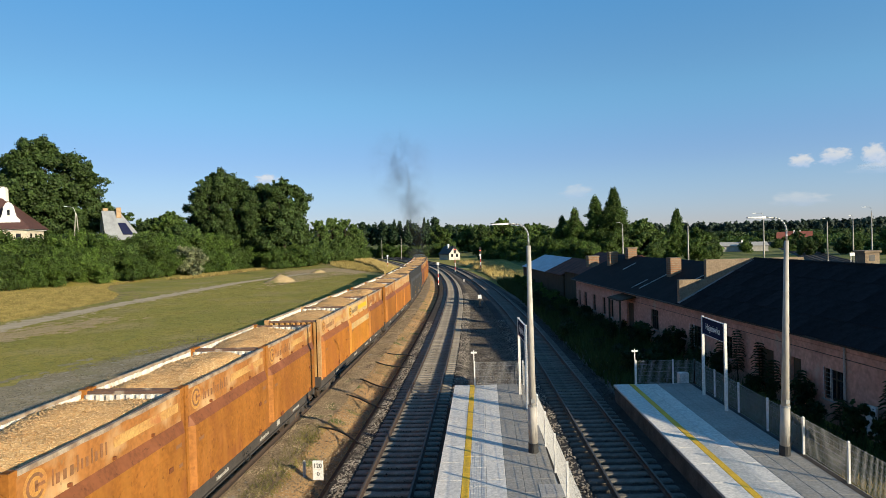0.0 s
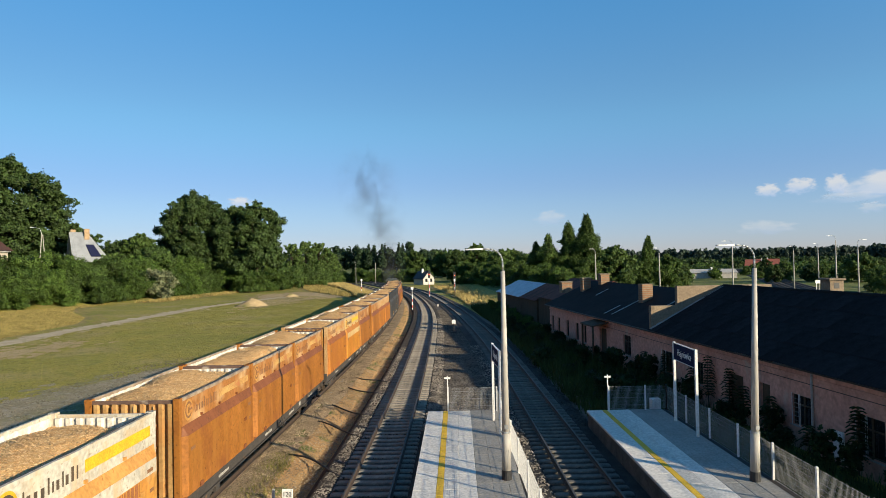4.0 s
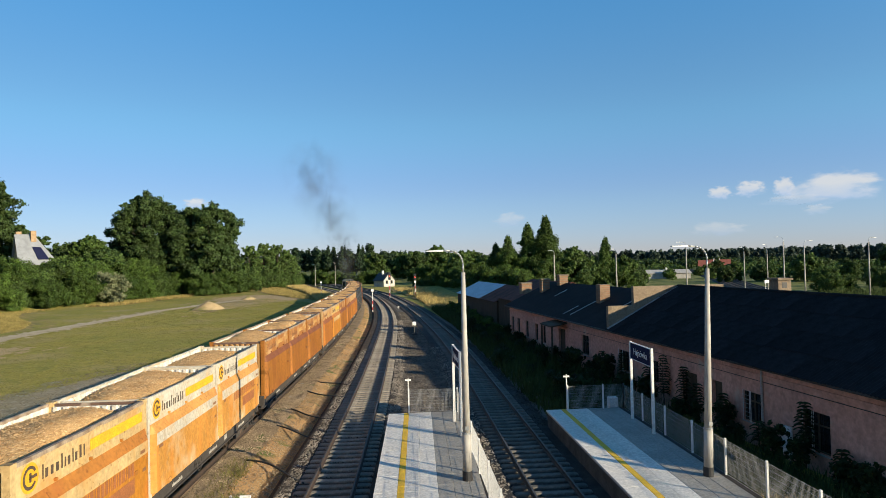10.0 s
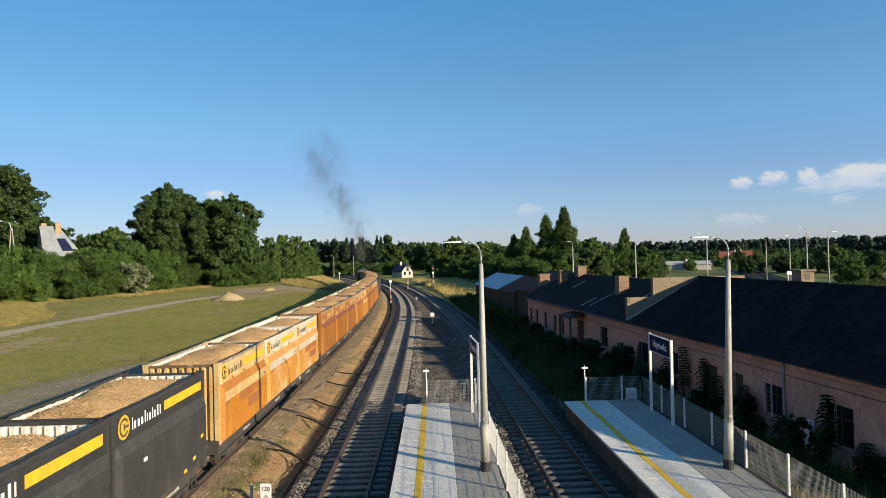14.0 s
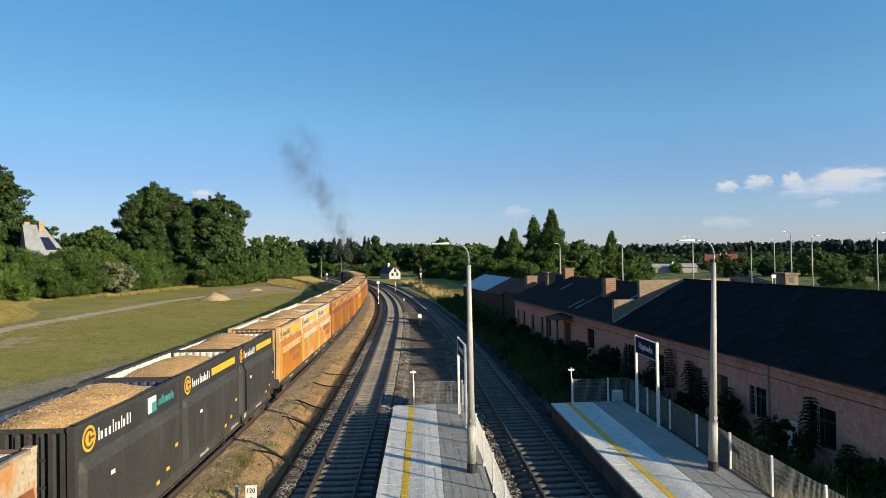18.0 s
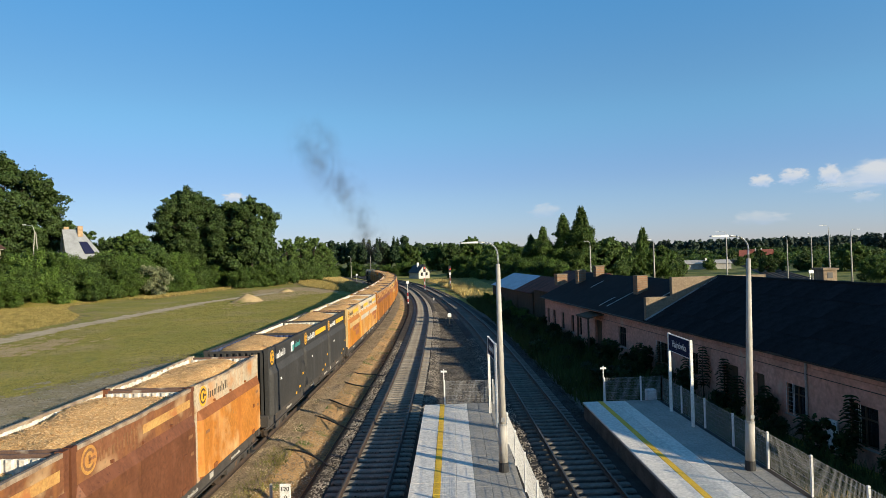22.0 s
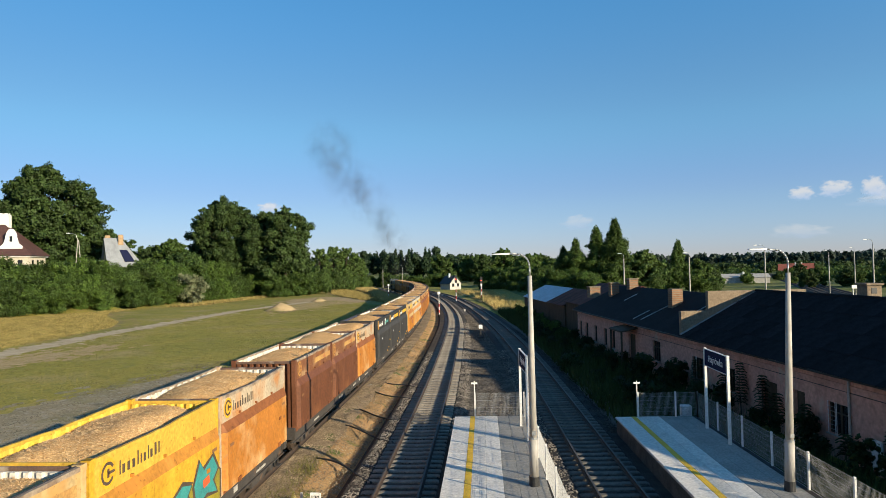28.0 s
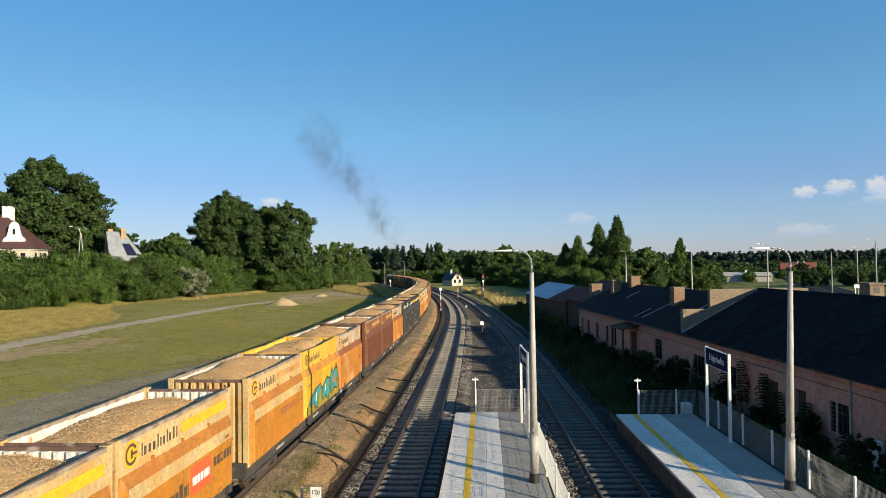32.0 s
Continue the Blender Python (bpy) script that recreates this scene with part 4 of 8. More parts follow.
def paint(name, a, rust, amount=0.55, streak=(0.30, 0.13, 0.035, 1)):
    """Weathered container paint: faded tones, streaks running down, rust in patches."""
    m = mat(name, a, tuple(c * 0.8 for c in a[:3]) + (1,), 0.6, 0.6, fine=10, wear=rust, wear_at=amount - 0.06, wear_scale=1.1, bump=0.12, wear_soft=0.24)
    n, l = m.node_tree.nodes, m.node_tree.links
    bs = n["Principled BSDF"]
    bs.inputs["Specular IOR Level"].default_value = 0.22
    if a[0] < 0.06 and a[2] > 0.03:
        bs.inputs["Roughness"].default_value, bs.inputs["Specular IOR Level"].default_value = 0.75, 0.25
    src = bs.inputs["Base Color"].links[0].from_socket
    tc = n.new("ShaderNodeTexCoord")
    mp = n.new("ShaderNodeMapping")
    mp.inputs["Scale"].default_value = (1.2, 1.5, 0.18)
    l.new(tc.outputs["Object"], mp.inputs[0])
    oi = n.new("ShaderNodeObjectInfo")
    ml = n.new("ShaderNodeMath")
    ml.operation = "MULTIPLY"
    ml.inputs[1].default_value = 60.0
    l.new(oi.outputs["Random"], ml.inputs[0])
    t = n.new("ShaderNodeTexNoise")
    t.noise_dimensions = "4D"
    t.inputs["Scale"].default_value, t.inputs["Detail"].default_value = 1.6, 5.0
    l.new(mp.outputs[0], t.inputs["Vector"])
    l.new(ml.outputs[0], t.inputs["W"])
    mr = n.new("ShaderNodeMapRange")
    mr.inputs[1].default_value, mr.inputs[2].default_value, mr.inputs[4].default_value = 0.5, 0.72, 0.75
    l.new(t.outputs[0], mr.inputs[0])
    mx = n.new("ShaderNodeMix")
    mx.data_type = "RGBA"
    l.new(mr.outputs[0], mx.inputs[0])
    l.new(src, mx.inputs[6])
    mx.inputs[7].default_value = streak
    out = mx.outputs[2]
    # thin drips, and scattered chips and grime
    for scale, size, lo_, hi_, most, tone in (((3.0, 4.5, 0.12), 1.7, 0.60, 0.72, 0.4, tuple(c * 0.55 for c in streak[:3]) + (1,)), ((1, 1, 1), 9.0, 0.62, 0.68, 0.6, tuple(c * 0.4 for c in rust[:3]) + (1,)),
                                              ((1.2, 1.6, 0.5), 1.3, 0.56, 0.74, 0.6, tuple(min(0.8, c * 1.3 + 0.012) for c in a[:3]) + (1,))):
        mp = n.new("ShaderNodeMapping")
        mp.inputs["Scale"].default_value = scale
        l.new(tc.outputs["Object"], mp.inputs[0])
        t = n.new("ShaderNodeTexNoise")
        t.noise_dimensions = "4D"
        t.inputs["Scale"].default_value, t.inputs["Detail"].default_value = size, 4.0
        l.new(mp.outputs[0], t.inputs["Vector"])
        l.new(ml.outputs[0], t.inputs["W"])
        mr = n.new("ShaderNodeMapRange")
        mr.inputs[1].default_value, mr.inputs[2].default_value, mr.inputs[4].default_value = lo_, hi_, most
        l.new(t.outputs[0], mr.inputs[0])
        mx = n.new("ShaderNodeMix")
        mx.data_type = "RGBA"
        l.new(mr.outputs[0], mx.inputs[0])
        l.new(out, mx.inputs[6])
        mx.inputs[7].default_value = tone
        out = mx.outputs[2]
    l.new(out, bs.inputs["Base Color"])
    return m


PAL = {
    "orange": (paint("orange_paint", (0.37, 0.142, 0.022, 1), (0.29, 0.10, 0.026, 1), 0.55, (0.25, 0.085, 0.022, 1)), paint("orange_band", (0.470, 0.302, 0.143, 1), (0.42, 0.16, 0.04, 1), 0.55), paint("orange_ledge", (0.235, 0.084, 0.025, 1), (0.20, 0.07, 0.025, 1), 0.6, (0.263, 0.094, 0.028, 1))),
    "ochre": (paint("ochre_paint", (0.43, 0.178, 0.022, 1), (0.45, 0.155, 0.026, 1), 0.58), paint("ochre_band", (0.50, 0.36, 0.17, 1), (0.46, 0.23, 0.06, 1), 0.58, (0.48, 0.28, 0.09, 1)), paint("ochre_ledge", (0.370, 0.151, 0.029, 1), (0.34, 0.12, 0.03, 1), 0.6, (0.414, 0.169, 0.032, 1))),
    "white": (paint("white_orange_paint", (0.47, 0.23, 0.05, 1), (0.52, 0.40, 0.24, 1), 0.585, (0.56, 0.21, 0.035, 1)), paint("white_band", (0.50, 0.46, 0.375, 1), (0.48, 0.34, 0.18, 1), 0.62, (0.48, 0.33, 0.17, 1)), paint("white_ledge", (0.504, 0.252, 0.067, 1), (0.44, 0.17, 0.04, 1), 0.6, (0.564, 0.282, 0.075, 1))),
    "brown": (paint("brown_paint", (0.135, 0.053, 0.026, 1), (0.19, 0.078, 0.032, 1), 0.6, (0.115, 0.044, 0.022, 1)), paint("brown_band", (0.185, 0.078, 0.037, 1), (0.46, 0.31, 0.16, 1), 0.58), paint("brown_ledge", (0.151, 0.059, 0.029, 1), (0.14, 0.055, 0.03, 1), 0.6, (0.169, 0.066, 0.032, 1))),
    "rusty": (paint("rusty_orange_paint", (0.29, 0.112, 0.020, 1), (0.20, 0.07, 0.019, 1), 0.56, (0.30, 0.128, 0.024, 1)), paint("rusty_band", (0.31, 0.13, 0.035, 1), (0.50, 0.33, 0.16, 1), 0.52, (0.34, 0.15, 0.04, 1)), paint("rusty_ledge", (0.185, 0.067, 0.025, 1), (0.17, 0.06, 0.025, 1), 0.6, (0.207, 0.075, 0.028, 1))),
    "yellow": (paint("yellow_box_paint", (0.56, 0.33, 0.028, 1), (0.50, 0.22, 0.03, 1), 0.58, (0.46, 0.19, 0.03, 1)), paint("yellow_band", (0.56, 0.36, 0.05, 1), (0.60, 0.32, 0.05, 1), 0.64, (0.64, 0.32, 0.04, 1)), paint("yellow_ledge", (0.437, 0.193, 0.029, 1), (0.42, 0.16, 0.03, 1), 0.6, (0.489, 0.216, 0.032, 1))),
    "faded": (paint("faded_orange_paint", (0.44, 0.175, 0.032, 1), (0.55, 0.34, 0.15, 1), 0.58, (0.33, 0.115, 0.022, 1)), paint("faded_band", (0.45, 0.37, 0.26, 1), (0.40, 0.17, 0.045, 1), 0.55, (0.44, 0.20, 0.06, 1)), paint("faded_ledge", (0.23, 0.085, 0.027, 1), (0.20, 0.07, 0.025, 1), 0.6, (0.258, 0.095, 0.03, 1))),
    "black": (paint("anthracite_paint", (0.040, 0.039, 0.038, 1), (0.047, 0.043, 0.039, 1), 0.62, (0.044, 0.042, 0.040, 1)), paint("anthracite_band", (0.032, 0.032, 0.033, 1), (0.038, 0.038, 0.038, 1), 0.62, (0.037, 0.036, 0.035, 1)), paint("anthracite_ledge", (0.050, 0.049, 0.048, 1), (0.044, 0.043, 0.041, 1), 0.6, (0.047, 0.046, 0.044, 1))),
}
PAL["blackblue"] = PAL["black"]
END = {"rusty": paint("tan_end_paint", (0.42, 0.25, 0.095, 1), (0.36, 0.15, 0.04, 1), 0.58), "orange": paint("orange_end_paint", (0.44, 0.26, 0.09, 1), (0.40, 0.16, 0.04, 1), 0.58)}
M["faded_stripe"] = mat("faded_stripe", (0.46, 0.28, 0.085, 1), (0.36, 0.17, 0.05, 1), 2, 0.7, wear=(0.34, 0.13, 0.04, 1), wear_at=0.56)
M["faded_gold"] = mat("faded_gold_print", (0.44, 0.23, 0.05, 1), (0.36, 0.16, 0.04, 1), 3, 0.7)
M["faded_dark"] = mat("faded_dark_print", (0.17, 0.085, 0.035, 1), (0.23, 0.10, 0.04, 1), 3, 0.7)
M["rim"] = mat("worn_rim", (0.40, 0.32, 0.23, 1), (0.22, 0.15, 0.10, 1), 2.5, 0.7, 0.2)
M["tarp"] = mat("dark_rubber", (0.045, 0.042, 0.045, 1), (0.028, 0.027, 0.03, 1), 2, 0.8)
M["rim_dark"] = mat("rusty_rail", (0.13, 0.075, 0.05, 1), (0.08, 0.05, 0.04, 1), 2.5, 0.75, wear=(0.30, 0.24, 0.18, 1), wear_at=0.6)
M["logo_worn"] = mat("worn_white_print", (0.40, 0.38, 0.34, 1), (0.28, 0.26, 0.23, 1), 6, 0.8)
M["inner"] = mat("pale_inner_wall", (0.63, 0.60, 0.53, 1), (0.53, 0.48, 0.40, 1), 1.4, 0.75, wear=(0.40, 0.22, 0.11, 1))
M["inner_blue"] = mat("blue_inner_wall", (0.035, 0.05, 0.12, 1), (0.03, 0.04, 0.09, 1), 1.4, 0.7)
M["inner_yellow"] = mat("yellow_inner_wall", (0.70, 0.46, 0.05, 1), (0.60, 0.38, 0.05, 1), 1.4, 0.7)
M["logo_gold"] = mat("gold_print", (0.70, 0.36, 0.015, 1), (0.60, 0.30, 0.015, 1), 3, 0.6)
M["logo_dark"] = mat("dark_print", (0.06, 0.045, 0.03, 1), (0.09, 0.06, 0.035, 1), 3, 0.7)
M["logo_white"] = mat("white_print", (0.70, 0.69, 0.66, 1), (0.62, 0.61, 0.58, 1), 3, 0.7)
M["logo_red"] = mat("red_print", (0.60, 0.10, 0.03, 1), (0.50, 0.09, 0.03, 1), 3, 0.6)
M["logo_brown"] = mat("brown_print", (0.30, 0.11, 0.035, 1), (0.24, 0.09, 0.03, 1), 3, 0.7)
M["logo_teal"] = mat("teal_paint", (0.05, 0.26, 0.24, 1), (0.04, 0.20, 0.20, 1), 3, 0.6)
M["logo_olive"] = mat("olive_spray", (0.29, 0.235, 0.02, 1), (0.20, 0.17, 0.02, 1), 3, 0.6)
M["yellow_stripe"] = mat("yellow_stripe", (0.72, 0.40, 0.012, 1), (0.62, 0.33, 0.02, 1), 3, 0.6)

HW_LO, HW_UP = 1.45, 1.31      # half widths: bulged lower side, upper band
Z_LO, Z_UP = 1.78, 2.05        # ledge between them
Y_END = 0.26                   # the bulge stops short of the corner posts


def wavy_bar(x0, x1, z0, z1, half, sag, seed):
    """A bar along y that dips and bends a little, as knocked rims do."""
    g, n = Geo(), 16
    for k in range(n + 1):
        y = -half + 2 * half * k / n
        e = math.sin(math.pi * k / n)
        dz = -sag * e * e * (0.6 + 0.8 * noise.noise((k * 0.31, seed, 0))) + 0.012 * noise.noise((k * 0.9, seed, 3))
        dx = e * (0.03 * noise.noise((k * 0.5, seed, 7)) - sag * 0.4 * noise.noise((k * 0.25, seed, 9)))
        g.v += [(x0 + dx, y, z0 + dz), (x1 + dx, y, z0 + dz), (x1 + dx, y, z1 + dz), (x0 + dx, y, z1 + dz)]
    for k in range(n):
        for j in range(4):
            g.f.append((k * 4 + j, k * 4 + (j + 1) % 4, k * 4 + 4 + (j + 1) % 4, k * 4 + 4 + j))
            g.m.append(0)
    g.f += [(3, 2, 1, 0), tuple(range(n * 4, n * 4 + 4))]
    g.m += [0, 0]
    return g


def box_meshes(kind):
    """The meshes of one container in its paint: sides, ends, rim, inner walls."""
    lo, up, le = PAL[kind]
    h = BOX_L / 2
    out = {}
    # bulged side panel, facing +x
    def side():
        g = Geo()
        ys = [-h + 0.12, -h + Y_END, h - Y_END, h - 0.12]
        for z, xo in ((0.12, HW_LO), (Z_LO, HW_LO), (Z_UP, HW_UP + 0.004)):
            for k, y in enumerate(ys):
                x = xo if k in (1, 2) else HW_UP + 0.004
                yy = y
                if z == Z_UP:
                    yy = (-h + 0.12, -h + Y_END - 0.06, h - Y_END + 0.06, h - 0.12)[k]
                g.v.append((x, yy, z))
        for r in range(2):
            for k in range(3):
                g.f.append((r * 4 + k, r * 4 + k + 1, r * 4 + 5 + k, r * 4 + 4 + k))
                g.m.append(1 if r == 1 else 0)
        g.f.append((0, 3, 2, 1))
        g.m.append(0)
        # a shallow seam and a row of lashing plates
        g.box(HW_LO, -h + Y_END, Z_LO - 0.36, HW_LO + 0.006, h - Y_END, Z_LO - 0.345, 0)
        if kind in ("white", "ochre"):
            g.box(HW_LO, -h + Y_END + 0.02, Z_LO - 0.345, HW_LO + 0.005, h - Y_END - 0.02, Z_LO - 0.004, 2)
        for y in (-1.9, 1.9):
            g.box(HW_LO, y - 0.12, 0.12, HW_LO + 0.03, y + 0.12, 0.26, 1)
        g.box(HW_LO, 1.9, 1.05, HW_LO + 0.025, 2.1, 1.16, 1)
        return g.mesh("side_panel", [lo, le, up])

    out["side_panel"] = side()
    out["side_band"] = Geo().box(HW_UP - 0.05, -h + 0.1, 0.12, HW_UP, h - 0.1, BOX_H - 0.1).mesh("side_band", up)
    out["floor"] = Geo().box(-HW_UP, -h, 0, HW_UP, h, 0.13).mesh("floor", le)

    def ribs(n, width, deep, flat, back, z0, z1, m, name, m4=None):
        """One folded sheet: ribs across width, standing deep proud of back (along y)."""
        prof = []
        w = width / n
        for k in range(n):
            x = -width / 2 + k * w
            prof += [(x, back), (x + w * (0.5 - flat / 2 - 0.12), back), (x + w * (0.5 - flat / 2), back + deep), (x + w * (0.5 + flat / 2), back + deep), (x + w * (0.5 + flat / 2 + 0.12), back)]
        prof += [(width / 2, back), (width / 2, back - 0.02 if deep > 0 else back + 0.02), (-width / 2, back - 0.02 if deep > 0 else back + 0.02)]
        g = Geo()
        c = len(prof)
        for z in (z0, z1):
            g.v += [(x, y, z) for x, y in prof]
        for k in range(c):
            g.f.append((k, (k + 1) % c, c + (k + 1) % c, c + k))
            g.m.append(0)
        g.f += [tuple(range(c - 1, -1, -1)), tuple(range(c, 2 * c))]
        g.m += [0, 0]
        if m4 is not None:
            g.v = [tuple(m4 @ Vector(v)) for v in g.v]
        return g.mesh(name, m)

    out["end_wall"] = ribs(9, 2 * HW_UP - 0.3, 0.11, 0.4, h - 0.14, 0.13, BOX_H - 0.14, END.get(kind, up if kind in ("ochre", "white", "faded") else lo), "end_wall")
    g = Geo().box(HW_UP - 0.16, h - 0.17, 0.0, HW_UP + 0.002, h, BOX_H, 0)
    for z in (0.0, BOX_H - 0.13):
        g.box(HW_UP - 0.17, h - 0.19, z, HW_UP + 0.012, h + 0.008, z + 0.13, 0)
    out["corner_post"] = g.mesh("corner_post", up if kind in ("orange", "ochre", "white", "faded") else lo)
    sag = {"faded": 0.10, "yellow": 0.06, "white": 0.04}.get(kind, 0.02)
    rim = wavy_bar(HW_UP - 0.065, HW_UP + 0.008, BOX_H - 0.11, BOX_H - 0.02, h - 0.12, sag, len(kind))
    out["seal_strip"] = wavy_bar(HW_UP - 0.10, HW_UP - 0.068, BOX_H - 0.10, BOX_H - 0.012, h - 0.16, sag, len(kind) + 3).mesh("seal_strip", M["tarp"])
    out["top_rail"] = rim.mesh("top_rail", up if kind in ("yellow", "white") else lo if kind in ("black", "blackblue") else M["rim"])
    rim = Geo()
    rim.box(-HW_UP + 0.12, h - 0.12, BOX_H - 0.15, HW_UP - 0.12, h - 0.05, BOX_H - 0.05, 0, 0.015)
    out["end_rail"] = rim.mesh("end_rail", up if kind in ("yellow", "white") else lo if kind in ("black", "blackblue") else M["rim_dark"])
    inner = M["inner_blue"] if kind == "blackblue" else M["inner_yellow"] if kind == "yellow" else M["inner"]
    turn = Matrix.Rotation(-math.pi / 2, 4, "Z")
    out["inner_wall"] = ribs(12, BOX_L - 0.4, -0.045, 0.4, HW_UP - 0.055, 1.7, BOX_H - 0.1, inner, "inner_wall", turn)
    out["inner_end"] = ribs(9, 2 * HW_UP - 0.24, -0.06, 0.4, h - 0.175, 1.7, BOX_H - 0.12, inner, "inner_end")
    return out


BOXES = {}


def lettering(g, y0, z, width, hgt, x, rnd, m=0, caps=False):
    """A word that is only plain bars."""
    y = y0
    if not caps and width > 1.5:
        bars = ((0.3, 0.9), (1, 0.62), (1, 0.62), (1.05, 0.62), (0.5, 0.95), (0.5, 0.62), (0.9, 0.62), (0.3, 0.9), (0.95, 0.62), (0.85, 0.95), (0.5, 0.8))
        u = width / sum(w + 0.5 for w, _ in bars)
        for w, hh in bars:
            g.box(x, y, z, x + 0.006, y + max(0.3, w * 0.72) * u, z + hgt * (hh if w < 0.8 else hh * 0.92), m)
            y += (w + 0.5) * u
        return
    while y < y0 + width:
        w = hgt * (rnd.choice((0.12, 0.3, 0.34)) if caps else rnd.choice((0.13, 0.42, 0.5, 0.42)))
        hh = hgt * (0.75 if caps else rnd.choice((0.62, 0.62, 0.62, 0.9)))
        g.box(x, y, z, x + 0.006, min(y + w, y0 + width), z + hh, m)
        y += w + hgt * 0.14


def logo_parts(ob, kind, deco, rnd):
    """The print on the right-hand side: ring mark, bars for the word, stripe."""
    h = BOX_L / 2
    x = HW_UP + 0.002
    zc = 2.42
    dark = kind.startswith("black")
    worn = kind in ("rusty", "brown", "orange")
    if "name" in deco:
        g = Geo()
        cy = -h + 0.62
        n = 20
        for k in range(n):
            a0, a1 = 2 * math.pi * k / n, 2 * math.pi * (k + 1) / n
            g.quad((x, cy, zc), (x, cy + 0.3 * math.cos(a0), zc + 0.3 * math.sin(a0)), (x, cy + 0.3 * math.cos(a1), zc + 0.3 * math.sin(a1)), (x, cy, zc))
        g.f = [(f[0], f[1], f[2]) for f in g.f]
        part("round_mark", g, M["faded_gold"] if worn else M["logo_gold"], ob)
        g = Geo()
        for k in range(15):
            a0, a1 = 0.5 + 5.2 * k / 15, 0.5 + 5.2 * (k + 1) / 15
            p = [(cy + r * math.cos(a), zc + r * math.sin(a)) for a in (a0, a1) for r in (0.17, 0.235)]
            g.quad((x + 0.004, *p[0]), (x + 0.004, *p[1]), (x + 0.004, *p[3]), (x + 0.004, *p[2]))
        g.box(x, cy - 0.02, zc - 0.03, x + 0.005, cy + 0.24, zc + 0.03)
        g.box(x, cy - 0.02, zc - 0.09, x + 0.005, cy + 0.05, zc + 0.09)
        part("arrow_ring", g, M["faded_dark"] if worn else M["logo_dark"], ob)
        g = Geo()
        lettering(g, cy + 0.42, zc - 0.16, 1.75, 0.33, x, rnd)
        tagged(part("print_word", g, M["logo_white"] if dark else M["faded_dark"] if worn else M["logo_dark"], ob), kind="stuff")
    if "stripe" in deco:
        part("stripe", Geo().box(x, -h + 2.95, zc - 0.13, x + 0.005, h - 0.3, zc + 0.13), M["faded_stripe"] if worn else M["yellow_stripe"], ob)
    if "pale" in deco:
        part("stripe", Geo().box(x, -h + 2.95, zc - 0.11, x + 0.005, h - 0.3, zc + 0.11), M["faded_stripe"], ob)
    xs = HW_LO + 0.002
    if "maker" in deco:
        g = Geo()
        lettering(g, -1.2, 1.1, 3.1, 0.42, xs, rnd, 0, True)
        tagged(part("print_word", g, M["logo_brown"], ob), kind="stuff")
        part("print_block", Geo().box(xs, 0.0, 0.62, xs + 0.006, 1.9, 1.0), M["logo_brown"], ob)
    if "small" in deco:
        g = Geo()
        lettering(g, -0.1, 1.0, 1.7, 0.34, xs, rnd, 0, True)
        tagged(part("print_word", g, M["logo_brown"], ob), kind="stuff")
    if "cargo" in deco:
        part("print_block", Geo().box(xs, 0.1, 0.6, xs + 0.006, 1.35, 1.35), M["logo_red"], ob, "red printed square")
        g = Geo()
        lettering(g, -1.0, 0.72, 1.0, 0.42, xs, rnd)
        lettering(g, 1.5, 0.95, 1.2, 0.4, xs, rnd)
        tagged(part("print_word", g, M["logo_dark"], ob), kind="stuff")
        g = Geo()
        lettering(g, 0.2, 0.85, 1.0, 0.34, xs + 0.006, rnd)
        tagged(part("print_word", g, M["logo_white"], ob), kind="stuff")
    if "blue" in deco:
        part("print_block", Geo().box(x, h - 2.3, zc - 0.22, x + 0.006, h - 1.75, zc + 0.22), M["logo_white"], ob)
        g = Geo().box(x + 0.006, h - 2.05, zc - 0.22, x + 0.009, h - 1.75, zc + 0.05)
        lettering(g, h - 1.6, zc - 0.13, 1.1, 0.28, x, rnd)
        tagged(part("print_word", g, M["logo_teal"], ob), kind="stuff")
    if "graffiti" in deco:
        shapes = (("olive", 0.0, ((-2.7, 0.14), (2.75, 0.14), (2.75, 0.9), (2.3, 1.25), (1.3, 1.05), (0.2, 0.82), (-0.9, 1.0), (-2.0, 0.78), (-2.7, 0.5))),
                  ("teal", 0.006, ((-2.4, 0.7), (-1.5, 0.98), (-0.7, 1.12), (-0.55, 0.85), (-1.05, 0.72), (-1.2, 0.25), (-1.6, 0.3), (-1.75, 0.55), (-2.3, 0.45))),
                  ("teal", 0.006, ((-0.3, 0.85), (0.5, 1.18), (1.0, 1.05), (0.75, 0.8), (1.05, 0.5), (0.6, 0.22), (0.25, 0.5), (-0.2, 0.35), (-0.4, 0.55))),
                  ("teal", 0.006, ((1.3, 0.35), (1.15, 0.95), (1.5, 1.5), (1.75, 1.2), (2.3, 1.42), (2.62, 1.0), (2.3, 0.78), (2.55, 0.4), (1.9, 0.55))),
                  ("pink", 0.010, ((1.65, 0.95), (2.05, 1.0), (2.1, 0.78), (1.7, 0.72))), ("pale", 0.010, ((0.1, 0.95), (0.22, 1.0), (0.18, 0.62), (0.06, 0.64))), ("pale", 0.010, ((-1.5, 0.85), (-1.36, 0.9), (-1.4, 0.5), (-1.52, 0.5))))
        fills = {"olive": M["logo_olive"], "teal": M["logo_teal"], "pink": M["logo_red"], "pale": M["logo_white"]}
